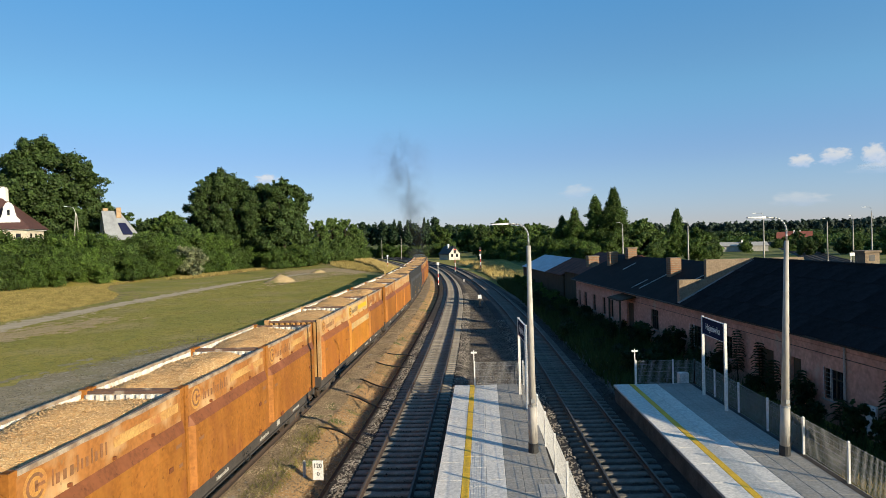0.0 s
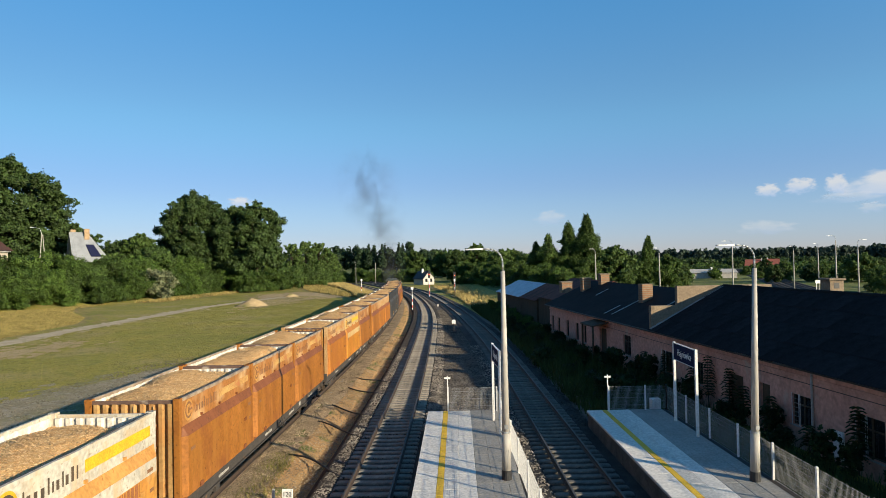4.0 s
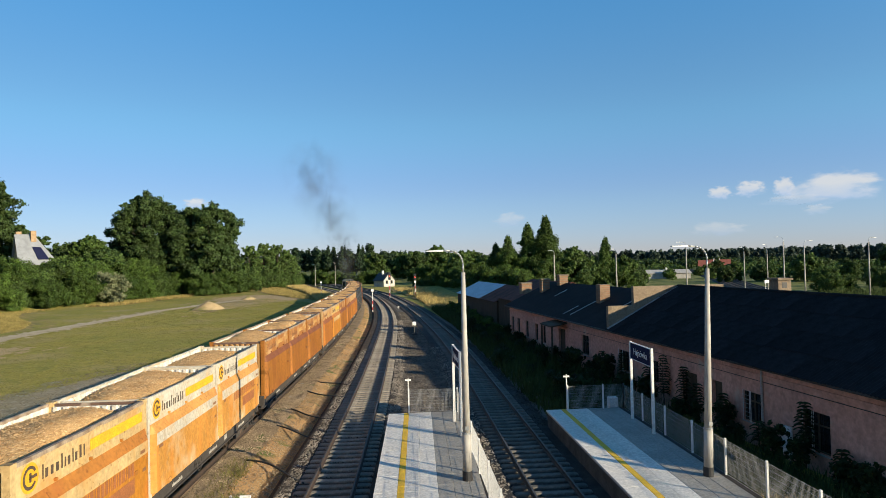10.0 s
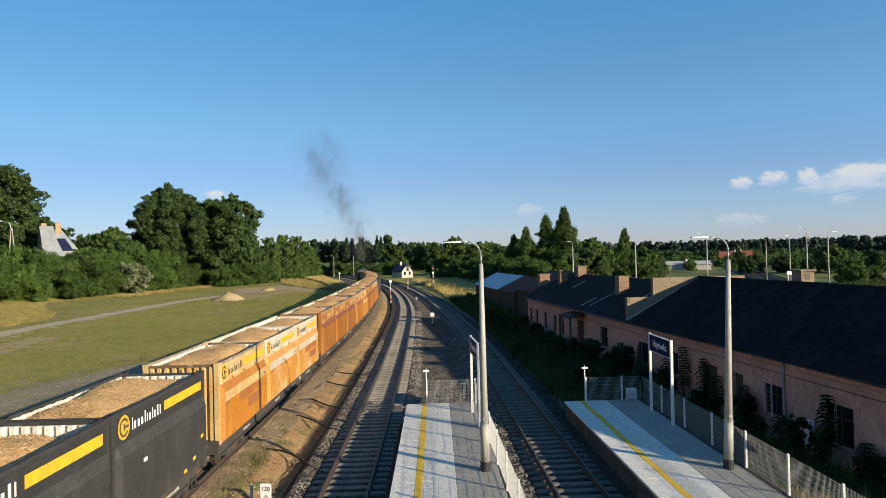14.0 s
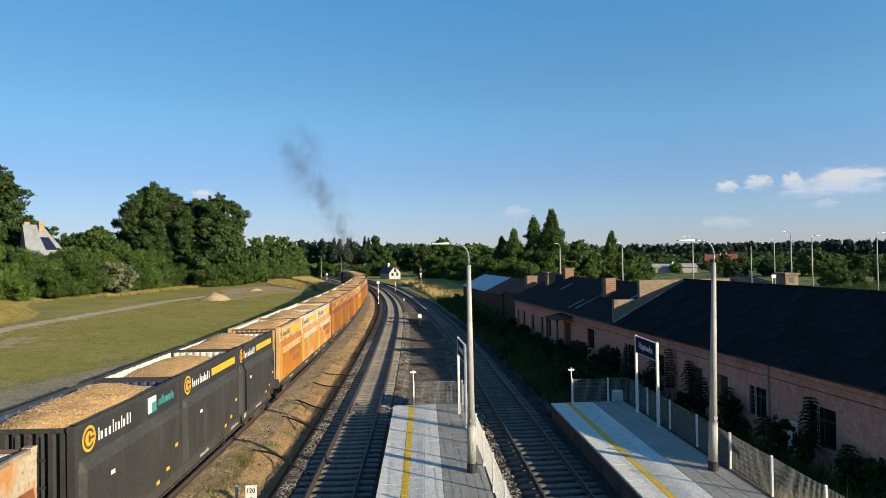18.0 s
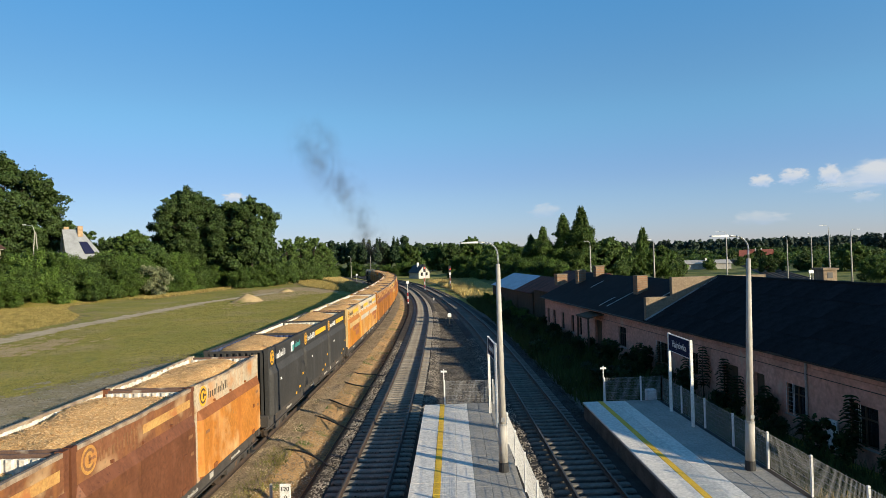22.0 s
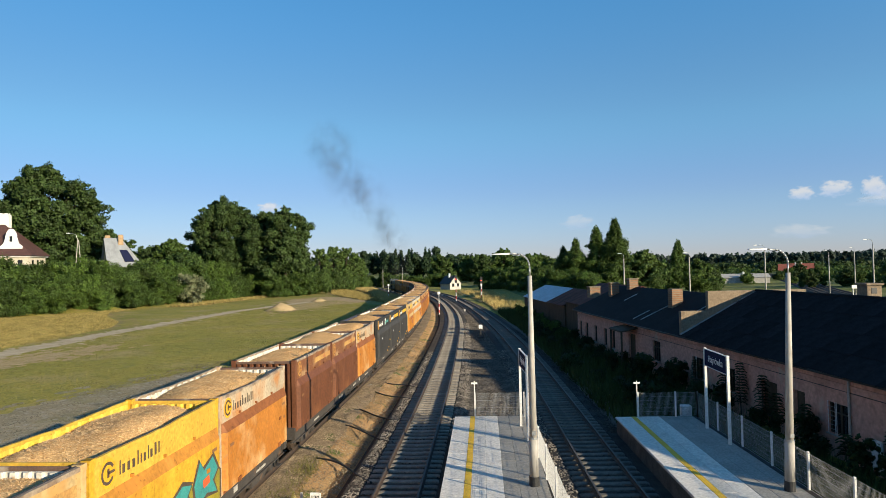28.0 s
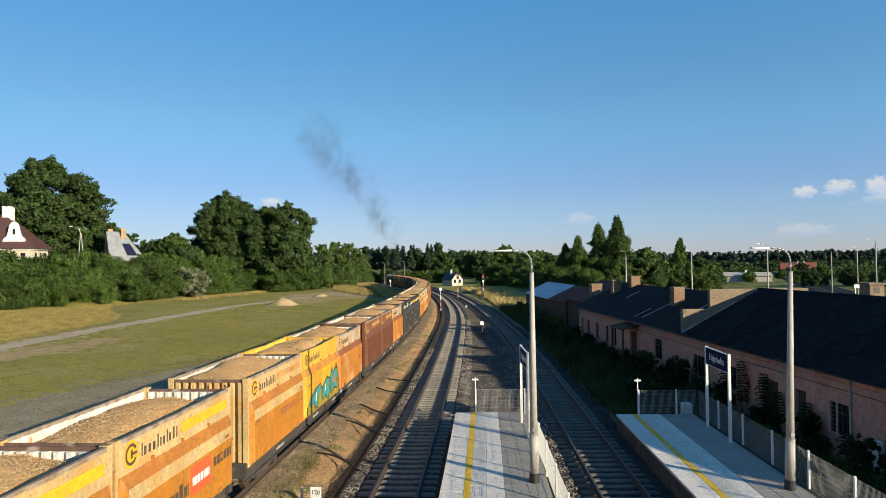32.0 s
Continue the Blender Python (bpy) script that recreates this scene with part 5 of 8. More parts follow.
        for tone, dx, pts in shapes:
            cy, cz = sum(p[0] for p in pts) / len(pts), sum(p[1] for p in pts) / len(pts)
            for nm, mm, grow, d in (("graffiti_outline", M["logo_dark"], 0.11, dx), ("graffiti_fill", fills[tone], 0.0, dx + 0.003)):
                if tone in ("pink", "pale") and grow:
                    continue
                g, ring = Geo(), []
                for py_, pz_ in pts:
                    ln = math.hypot(py_ - cy, pz_ - cz)
                    ring.append((xs + d, py_ + (py_ - cy) / ln * grow, max(0.13, pz_ + (pz_ - cz) / ln * grow)))
                g.v, g.f, g.m = ring, [tuple(range(len(ring)))], [0]
                part(nm, g, mm, ob, "sprayed paint shape")
    if not dark:        # small stencilled panels and lugs
        for y, z, w in ((-h + 0.42, 1.32, 0.3), (h - 0.75, 1.5, 0.3), (h - 0.62, 1.0, 0.2)):
            part("stencil", Geo().box(xs, y, z, xs + 0.004, y + w, z + 0.09), M["faded_dark"], ob)
        for y in (-1.55, -0.1, 1.45):
            part("lug", Geo().box(HW_UP, y - 0.035, Z_UP + 0.03, HW_UP + 0.06, y + 0.035, Z_UP + 0.1), PAL[kind][2], ob)
    if dark:
        for y, z in ((-1.7, 1.35), (h - 0.75, 0.85), (0.9, 0.18), (1.6, 0.35)):
            part("small_plate", Geo().box(xs, y, z, xs + 0.012, y + 0.2, z + 0.1), M["logo_white"] if z > 1 else M["yellow_stripe"], ob)


def build_box(kind, deco, label, seed):
    rnd = random.Random(seed)
    if kind not in BOXES:
        BOXES[kind] = box_meshes(kind)
    b = BOXES[kind]
    ob = tagged(new("wood_chip_container"), label, "freight container", "containers of the train")
    mir = Matrix.Rotation(math.pi, 4, "Z")
    for nm in ("side_panel", "side_band", "top_rail", "inner_wall", "end_wall", "end_rail", "inner_end", "corner_post"):
        part(nm, b[nm], None, ob)
        part(nm, b[nm], None, ob, m=mir)
    part("floor", b["floor"], None, ob)
    part("seal_strip", b["seal_strip"], None, ob, "dark rubber strip inside the rim")
    g = "corner_post_b"
    if g not in b:
        me = b["corner_post"].copy()
        me.transform(Matrix.Diagonal((-1, 1, 1, 1)))
        me.flip_normals()
        b[g] = me
    part("corner_post", b[g], None, ob)
    part("corner_post", b[g], None, ob, m=mir)
    h = BOX_L / 2
    for x in (-0.55, 0.05, 0.6):          # door rods and handles on the rear end
        rod = part("lock_rod", Geo().tube((x, -h - 0.0, 0.15), (x, -h - 0.0, BOX_H - 0.2), 0.02, 0.02, 6), PAL[kind][1], ob)
        for z in (0.9, 1.5, 2.1):
            part("rod_bracket", Geo().box(x - 0.06, -h - 0.02, z, x + 0.06, -h + 0.05, z + 0.05), PAL[kind][1], rod)
    tri = Geo()
    tri.v += [(0.22, -h - 0.025, 2.0), (0.5, -h - 0.025, 2.0), (0.36, -h - 0.025, 2.26)]
    tri.f.append((0, 1, 2))
    tri.m.append(0)
    part("warning_triangle", tri, M["yellow_stripe"], ob, "yellow warning triangle")
    logo_parts(ob, kind, deco, rnd)
    return ob


def chip_loads():
    """Three heaps of wood chips, each with loose chips lying on it."""
    out = []
    for v in range(4):
        rnd = random.Random(40 + v)
        g = Geo()
        nx, ny = 14, 30
        hx, hy = HW_UP - 0.115, BOX_L / 2 - 0.25
        fill = (2.60, 2.66, 2.55, 2.63)[v]

        def top(u, w):
            x, y = -hx + 2 * hx * u, -hy + 2 * hy * w
            d = (1 - abs(2 * u - 1) ** 2.6) * (1 - abs(2 * w - 1) ** 3)
            return x, y, fill - 0.03 + 0.30 * d + 0.15 * noise.noise((x * 0.9, y * 0.7, v * 7)) + 0.022 * noise.noise((x * 3, y * 3, v))
        for i in range(nx + 1):
            for j in range(ny + 1):
                g.v.append(top(i / nx, j / ny))
        for i in range(nx):
            for j in range(ny):
                a = i * (ny + 1) + j
                g.f.append((a, a + ny + 1, a + ny + 2, a + 1))
                g.m.append(0)
        for k in range(6000):
            u, w = rnd.random(), rnd.random()
            x, y, z = top(u, w)
            a, ln, wd = rnd.uniform(0, 6.28), rnd.uniform(0.012, 0.034), rnd.uniform(0.005, 0.010)
            t = rnd.uniform(-0.5, 0.5)
            c, s = math.cos(a), math.sin(a)
            z += 0.014
            g.quad((x - c * ln - s * wd, y - s * ln + c * wd, z - t * ln), (x + c * ln - s * wd, y + s * ln + c * wd, z + t * ln), (x + c * ln + s * wd, y + s * ln - c * wd, z + t * ln + 0.008), (x - c * ln + s * wd, y - s * ln - c * wd, z - t * ln + 0.008), 1)
        me = bpy.data.meshes.new("wood_chip_load")
        me.from_pydata(g.v, [], g.f)
        me.materials.append(M["chips"])
        me.materials.append(M["chip_bits"])
        me.polygons.foreach_set("material_index", g.m)
        out.append(me)
    return out


def wagon_meshes():
    out = {}
    L = WAGON / 2 - 0.62
    ib = [(-0.09, 0.58), (0.09, 0.58), (0.09, 0.62), (0.02, 0.62), (0.02, 0.98), (0.09, 0.98), (0.09, 1.03), (-0.09, 1.03), (-0.09, 0.98), (-0.02, 0.98), (-0.02, 0.62), (-0.09, 0.62)]
    out["side_sill"] = Geo().prism([(x + 1.16, z) for x, z in ib], -L, L).mesh("side_sill", M["steel"])
    g = Geo().box(-0.3, -L, 0.6, 0.3, L, 0.95)
    out["centre_sill"] = g.mesh("centre_sill", M["steel"])
    out["cross_member"] = Geo().box(-1.14, -0.09, 0.65, 1.14, 0.09, 0.97).mesh("cross_member", M["steel"])
    g = Geo().box(-1.3, -0.12, 0.75, 1.3, 0.12, 1.2, 0, 0.03)
    out["headstock"] = g.mesh("headstock", M["steel"])
    g = Geo().tube((0, 0, 0), (0, 0.42, 0), 0.1, 0.085, 10).tube((0, 0.42, 0), (0, 0.62, 0), 0.06, 0.06, 10).tube((0, 0.57, 0), (0, 0.61, 0), 0.23, 0.22, 14)
    out["buffer"] = g.mesh("buffer", M["steel"])
    g = Geo().box(-0.05, 0, 0.84, 0.05, 0.5, 0.96).box(-0.07, 0.42, 0.7, 0.07, 0.6, 0.98)
    g.tube((0.35, 0, 0.8), (0.3, 0.55, 0.5), 0.025, 0.025, 6).tube((-0.35, 0, 0.8), (-0.3, 0.55, 0.5), 0.025, 0.025, 6)
    out["coupling"] = g.mesh("coupling", M["steel"])
    g = Geo()
    for s in (-1, 1):
        g.prism([(-1.25, 0.62), (-1.2, 0.38), (-0.7, 0.36), (-0.4, 0.24), (0.4, 0.24), (0.7, 0.36), (1.2, 0.38), (1.25, 0.62), (0.5, 0.72), (-0.5, 0.72)], s * 1.02 - 0.06, s * 1.02 + 0.06, axis="x")
        for y in (-0.9, 0.9):
            g.box(s * 1.1 - 0.09, y - 0.15, 0.34, s * 1.1 + 0.09, y + 0.15, 0.6)
        for y in (-0.22, 0, 0.22):
            g.tube((s * 1.02, y, 0.26), (s * 1.02, y, 0.58), 0.08, 0.08, 8)
    g.box(-1.0, -0.15, 0.35, 1.0, 0.15, 0.6)
    out["bogie_frame"] = g.mesh("bogie_frame", M["steel"])
    g = Geo().tube((-0.72, 0, 0), (0.72, 0, 0), 0.08, 0.08, 8)
    for s in (-1, 1):
        g.tube((s * 0.69, 0, 0), (s * 0.82, 0, 0), 0.46, 0.46, 22).tube((s * 0.68, 0, 0), (s * 0.71, 0, 0), 0.49, 0.49, 22).tube((s * 0.82, 0, 0), (s * 0.86, 0, 0), 0.18, 0.16, 12)
    out["wheelset"] = g.mesh("wheelset", M["wheel"])
    g = Geo().box(1.16, -0.16, 0.70, 1.185, 0.16, 0.88)
    out["marking_plate"] = g.mesh("marking_plate", M["logo_worn"])
    g = Geo().tube((0.6, -0.8, 0.5), (0.6, 0.8, 0.5), 0.2, 0.2, 12)
    out["air_tank"] = g.mesh("air_tank", M["steel"])
    return out


def build_wagon(wm):
    ob = tagged(new("flat_wagon"), "dark steel container flat wagon with two bogies", "railway wagon", "wagons of the train")
    flip = Matrix.Rotation(math.pi, 4, "Z")
    part("side_sill", wm["side_sill"], None, ob, m=flip)
    for nm in ("side_sill", "centre_sill", "air_tank"):
        part(nm, wm[nm], None, ob)
    wheels = []
    for k in range(9):
        part("cross_member", wm["cross_member"], None, ob, m=pose(0, -8.95 + k * 2.2375, 0))
    for e in (0, 1):
        f = flip if e else Matrix()
        part("headstock", wm["headstock"], None, ob, m=f @ pose(0, WAGON / 2 - 0.66, 0))
        for x in (-0.87, 0.87):
            part("buffer", wm["buffer"], None, ob, m=f @ pose(x, WAGON / 2 - 0.62, 1.05))
        part("coupling", wm["coupling"], None, ob, m=f @ pose(0, WAGON / 2 - 0.6, 0))
        bo = part("bogie", wm["bogie_frame"], None, ob, m=pose(0, (1, -1)[e] * 7.0, 0))
        for y in (-0.9, 0.9):
            wheels.append(part("wheelset", wm["wheelset"], None, bo, m=pose(0, y, 0.46)))
        wh = Geo()
        for a in range(14):
            t0, t1 = a * math.pi / 7, (a + 1) * math.pi / 7
            wh.tube((1.3, 1.2 + 0.24 * math.cos(t0), 0.78 + 0.24 * math.sin(t0)), (1.3, 1.2 + 0.24 * math.cos(t1), 0.78 + 0.24 * math.sin(t1)), 0.016, 0.016, 5, 0, False)
        wh.tube((1.3, 0.96, 0.78), (1.3, 1.44, 0.78), 0.014, 0.014, 5).tube((1.2, 1.2, 0.78), (1.32, 1.2, 0.78), 0.03, 0.03, 6)
        part("brake_wheel", wm.setdefault("brake_wheel", wh.mesh("brake_wheel", M["steel"])), None, ob, "steel brake hand wheel", m=f)
        part("side_step", wm.setdefault("side_step", Geo().box(1.18, 8.2, 0.35, 1.36, 8.6, 0.39).box(1.2, 8.2, 0.35, 1.23, 8.24, 0.7).box(1.2, 8.56, 0.35, 1.23, 8.6, 0.7).mesh("side_step", M["steel"])), None, ob, m=f)
        for y in (-6.0, -1.0, 2.6, 6.4):
            g2 = Geo()
            rw = random.Random(int(y * 10))
            lettering(g2, y, 0.7, 0.9, 0.13, 1.185, rw)
            tagged(part("print_word", wm.setdefault("letters%d" % int(y * 10), g2.mesh("print_word", M["logo_worn"])), None, ob, m=f), kind="stuff")
        for y in (4.6,):
            part("marking_plate", wm["marking_plate"], None, ob, m=f @ pose(0, y, 0))
    return ob, wheels


# near end of the wagon that passes the camera first, along the track, by time
TRAIN_S = [(0, 10.4), (3, 16.0), (6, 22.9), (9, 30.3), (13, 40.3), (17, 51.5), (20, 60.5), (23, 69.4), (26.5, 80.2), (28, 85.5), (32, 99.9)]
CONSIST = {   # wagon number from the camera's first: containers from the front to the rear
    -4: (("rusty", ("pale",)), ("orange", ("pale",)), ("rusty", ())),
    -3: (("rusty", ("name",)), ("rusty", ("pale",)), ("brown", ())),
    -2: (("black", ()), ("black", ()), ("black", ())),
    -1: (("orange", ("pale",)), ("orange", ("pale",)), ("rusty", ())),
    0: (("rusty", ("name",)), ("ochre", ("name", "stripe")), ("orange", ("name", "stripe"))),
    1: (("rusty", ("name", "pale")), ("rusty", ("name", "pale")), ("rusty", ("name", "pale"))),
    2: (("white", ("name", "stripe", "maker")), ("white", ("name", "stripe")), ("ochre", ("name", "stripe", "maker"))),
    3: (("black", ("name", "stripe")), ("black", ("name", "stripe")), ("blackblue", ("name", "blue"))),
    4: (("faded", ("name",)), ("brown", ("name", "pale")), ("brown", ("name", "pale"))),
    5: (("faded", ("name",)), ("yellow", ("name", "graffiti")), ("ochre", ("name", "pale", "small"))),
    6: (("ochre", ("name", "stripe", "cargo")), ("ochre", ("name", "stripe")), ("ochre", ("name",))),
}
LOOK = {"faded": "faded orange steel container streaked with rust, heaped with wood chips", "orange": "orange steel container, rust-streaked, heaped with wood chips", "ochre": "yellow-orange steel container, rust-streaked, heaped with wood chips",
        "white": "white and orange steel container, stained, heaped with wood chips", "brown": "brown rusted steel container heaped with wood chips",
        "rusty": "rusty orange-brown steel container heaped with wood chips", "yellow": "bright yellow steel container with teal graffiti",
        "blackblue": "anthracite steel container with blue inner walls and wood chips",
        "black": "anthracite steel container with gold mark, heaped with wood chips"}
MOVING = []
WHEELS = []             # each wheelset with its resting pose on its bogie


def build_train():
    wm = wagon_meshes()
    loads = chip_loads()
    for k, boxes in CONSIST.items():
        w, wheels = build_wagon(wm)
        MOVING.append((w, k, 0.0, 0.0))
        WHEELS.extend((o, o.location.copy()) for o in wheels)
        for j, (kind, deco) in enumerate(boxes):
            c = build_box(kind, deco, LOOK[kind], k * 10 + j)
            dy = (1 - j) * (BOX_L + 0.09)
            MOVING.append((c, k, dy, FLOOR))
            ld = tagged(new("wood_chip_load", loads[(k * 3 + j) % 4]), "heap of pale brown wood chips filling a container", "wood chips", "loads of the train")
            MOVING.append((ld, k, dy, FLOOR))


build_train()


def train_s(t):
    ts, ss = [a for a, _ in TRAIN_S], [b for _, b in TRAIN_S]
    n = len(ts)
    d = [(ss[min(i + 1, n - 1)] - ss[max(i - 1, 0)]) / (ts[min(i + 1, n - 1)] - ts[max(i - 1, 0)]) for i in range(n)]
    i = max(0, min(n - 2, sum(1 for a in ts if a <= t) - 1))
    h = ts[i + 1] - ts[i]
    u = (t - ts[i]) / h
    return (2 * u ** 3 - 3 * u ** 2 + 1) * ss[i] + (u ** 3 - 2 * u ** 2 + u) * h * d[i] + (3 * u ** 2 - 2 * u ** 3) * ss[i + 1] + (u ** 3 - u ** 2) * h * d[i + 1]


def wagon_pose(s_mid):
    """The pose of a wagon whose two bogies stand on the line."""
    (x0, y0), (x1, y1) = T0.at(s_mid - 7), T0.at(s_mid + 7)
    return Matrix.Translation(((x0 + x1) / 2, (y0 + y1) / 2, 0)) @ Matrix.Rotation(math.atan2(-(x1 - x0), y1 - y0), 4, "Z")


def build_loco():
    """A dark diesel locomotive at the head of the train: low hoods and a cab."""
    ob = tagged(new("diesel_locomotive"), "dark green-grey diesel locomotive pulling the train", "locomotive")
    dk = mat("loco_paint", (0.045, 0.055, 0.05, 1), (0.03, 0.035, 0.033, 1), 1.0, 0.5, wear=(0.07, 0.05, 0.04, 1))
    part("frame", Geo().box(-1.4, -6.6, 0.9, 1.4, 6.6, 1.35, 0, 0.03), M["steel"], ob)
    part("long_hood", Geo().prism([(-1.0, 1.35), (-1.0, 3.3), (-0.75, 3.6), (0.75, 3.6), (1.0, 3.3), (1.0, 1.35)], -6.3, 2.2), dk, ob)
    part("short_hood", Geo().prism([(-1.0, 1.35), (-1.0, 2.6), (-0.8, 2.8), (0.8, 2.8), (1.0, 2.6), (1.0, 1.35)], 4.6, 6.4), dk, ob)
    cab = part("cab", Geo().prism([(-1.45, 1.35), (-1.45, 3.7), (-0.9, 4.15), (0.9, 4.15), (1.45, 3.7), (1.45, 1.35)], 2.25, 4.55), dk, ob)
    for y in (2.23, 4.53):
        for x in (-0.75, 0.75):
            part("cab_window", Geo().box(x - 0.5, y, 2.85, x + 0.5, y + 0.04, 3.6), M["glass"], cab)
    for x in (-1.46, 1.42):
        part("cab_window", Geo().box(x, 2.7, 2.75, x + 0.04, 4.1, 3.5), M["glass"], cab)
    part("exhaust", Geo().tube((0, -2.0, 3.55), (0, -2.0, 3.95), 0.25, 0.22, 12), M["black"], ob)
    for k in range(7):
        part("grille", Geo().box(0.99, -5.8 + k * 0.9, 2.0, 1.03, -5.1 + k * 0.9, 3.0), M["steel"], ob)
    for s in (-1, 1):
        part("handrail", Geo().tube((s * 1.35, -6.4, 2.35), (s * 1.35, 2.2, 2.35), 0.025, 0.025, 6), M["yellow"], ob)
    wm = wagon_meshes()
    for y in (-4.0, 4.0):
        bo = part("bogie", wm["bogie_frame"], None, ob, m=pose(0, y, 0.1))
        for d in (-1.2, 1.2):
            o = part("wheelset", wm["wheelset"], None, bo, m=pose(0, d, 0.38))
            WHEELS.append((o, o.location.copy()))
    for e in (-1, 1):
        for x in (-0.87, 0.87):
            part("buffer", wm["buffer"], None, ob, m=pose(x, e * 6.55, 1.05, 0, 0, 0 if e > 0 else 180))
        part("headlamp", Geo().tube((0, e * 6.3, 2.6), (0, e * 6.45, 2.6), 0.16, 0.16, 12), M["white_metal"], ob)
    return ob


LOCO = build_loco()
LOCO_S = WAGON * 6 - 0.7 + 7.3      # its middle, from the near end of the wagon by which the train is timed


def smoke_material(thick):
    m = bpy.data.materials.new("smoke")
    m.use_nodes = True
    n, l = m.node_tree.nodes, m.node_tree.links
    n.remove(n["Principled BSDF"])
    tc = n.new("ShaderNodeTexCoord")
    ln = n.new("ShaderNodeVectorMath")
    ln.operation = "LENGTH"
    l.new(tc.outputs["Object"], ln.inputs[0])
    fall = n.new("ShaderNodeMapRange")
    fall.interpolation_type = "SMOOTHSTEP"
    fall.inputs[1].default_value, fall.inputs[2].default_value, fall.inputs[3].default_value, fall.inputs[4].default_value = 0.0, 1.0, 1.0, 0.0
    l.new(ln.outputs["Value"], fall.inputs[0])
    oi = n.new("ShaderNodeObjectInfo")
    sc = n.new("ShaderNodeMath")
    sc.operation = "MULTIPLY"
    sc.inputs[1].default_value = 40.0
    l.new(oi.outputs["Random"], sc.inputs[0])
    no = n.new("ShaderNodeTexNoise")
    no.noise_dimensions = "4D"
    no.inputs["Scale"].default_value, no.inputs["Detail"].default_value = 1.9, 4.0
    l.new(tc.outputs["Object"], no.inputs["Vector"])
    l.new(sc.outputs[0], no.inputs["W"])
    nr = n.new("ShaderNodeMapRange")
    nr.inputs[1].default_value, nr.inputs[2].default_value = 0.38, 0.72
    l.new(no.outputs[0], nr.inputs[0])
    mu = n.new("ShaderNodeMath")
    mu.operation = "MULTIPLY"
    l.new(fall.outputs[0], mu.inputs[0])
    l.new(nr.outputs[0], mu.inputs[1])
    m2 = n.new("ShaderNodeMath")
    m2.operation = "MULTIPLY"
    m2.inputs[1].default_value = thick
    l.new(mu.outputs[0], m2.inputs[0])
    df = n.new("ShaderNodeBsdfDiffuse")
    df.inputs[0].default_value = (0.06, 0.065, 0.075, 1)
    tr = n.new("ShaderNodeBsdfTransparent")
    ms = n.new("ShaderNodeMixShader")
    l.new(m2.outputs[0], ms.inputs[0])
    l.new(tr.outputs[0], ms.inputs[1])
    l.new(df.outputs[0], ms.inputs[2])
    l.new(ms.outputs[0], n["Material Output"].inputs[0])
    return m


def build_smoke():
    """Puffs of exhaust: crossed wisps that rise and drift."""
    g = Geo()
    for a in (0.25, 1.75):
        c, s = math.cos(a), math.sin(a)
        n, rings = 20, 4
        for j in range(rings):
            for i in range(n):
                q = []
                for di, dj in ((0, 0), (1, 0), (1, 1), (0, 1)):
                    r, t = (j + dj) / rings, 2 * math.pi * (i + di) / n
                    u, w = r * math.cos(t), r * math.sin(t)
                    b = 0.2 * math.sin(u * 2 + a) * math.cos(w * 2.5)
                    q.append((u * c - b * s, u * s + b * c, w))
                g.quad(*q)
    kinds = []
    for thick in (0.36, 0.2):
        me = bpy.data.meshes.new("smoke_puff")
        me.from_pydata(g.v, [], g.f)
        me.materials.append(smoke_material(thick))
        kinds.append(me)
    rnd = random.Random(77)
    out = []
    for k in range(10):
        size = 3.0 + 3.6 * min(1.0, max(0.0, (5 - k) / 5.0) * 0.8 + rnd.uniform(0.0, 0.2))
        ob = tagged(new("smoke_puff", kinds[0 if k < 6 else 1]), "thin puff of dark exhaust smoke above the locomotive", "smoke", "exhaust smoke")
        ob.scale = (size * 1.3, size * 1.3, size * 1.3)
        out.append((ob, k, rnd.uniform(-0.8, 0.8), rnd.uniform(0, 360)))
    return out


PUFFS = build_smoke()


def loco_exhaust(t):
    x, y = T0.at(train_s(t) + LOCO_S - 2.0)
    return x, y


def motions():
    times = [float(t) for t in range(33)]
    walk(LOCO, [(t, Matrix.Translation((*T0.at(train_s(t) + LOCO_S), 0)) @ Matrix.Rotation(T0.yaw(train_s(t) + LOCO_S), 4, "Z")) for t in times])
    for ob, k, dx, turn in PUFFS:
        rows = []
        for t in times:
            z = 4.0 + 0.34 * t + (5 - k) * 3.9      # rises steadily; the later ones start low
            h = max(0.0, z - 4.0)
            born = max(0.0, t - h / 0.34)
            x, y = loco_exhaust(born)
            rows.append((t, pose(x + dx - 0.10 * h - 0.004 * h * h - 0.016 * t * h, y + 0.1 * h + 0.05 * t * (2 - k), z, 0, 0, turn + t * 1.5)))
        walk(ob, rows)
    for ob, k, dy, z in MOVING:
        walk(ob, [(t, wagon_pose(train_s(t) - WAGON * (k - 1) + WAGON / 2 - 0.7) @ pose(0, dy, z)) for t in times])
    turns = [(k / 6, math.degrees((train_s(k / 6) - train_s(0)) / 0.46)) for k in range(193)]
    for ob, c in WHEELS:
        walk(ob, [(t, pose(c.x, c.y, c.z, -a)) for t, a in turns])

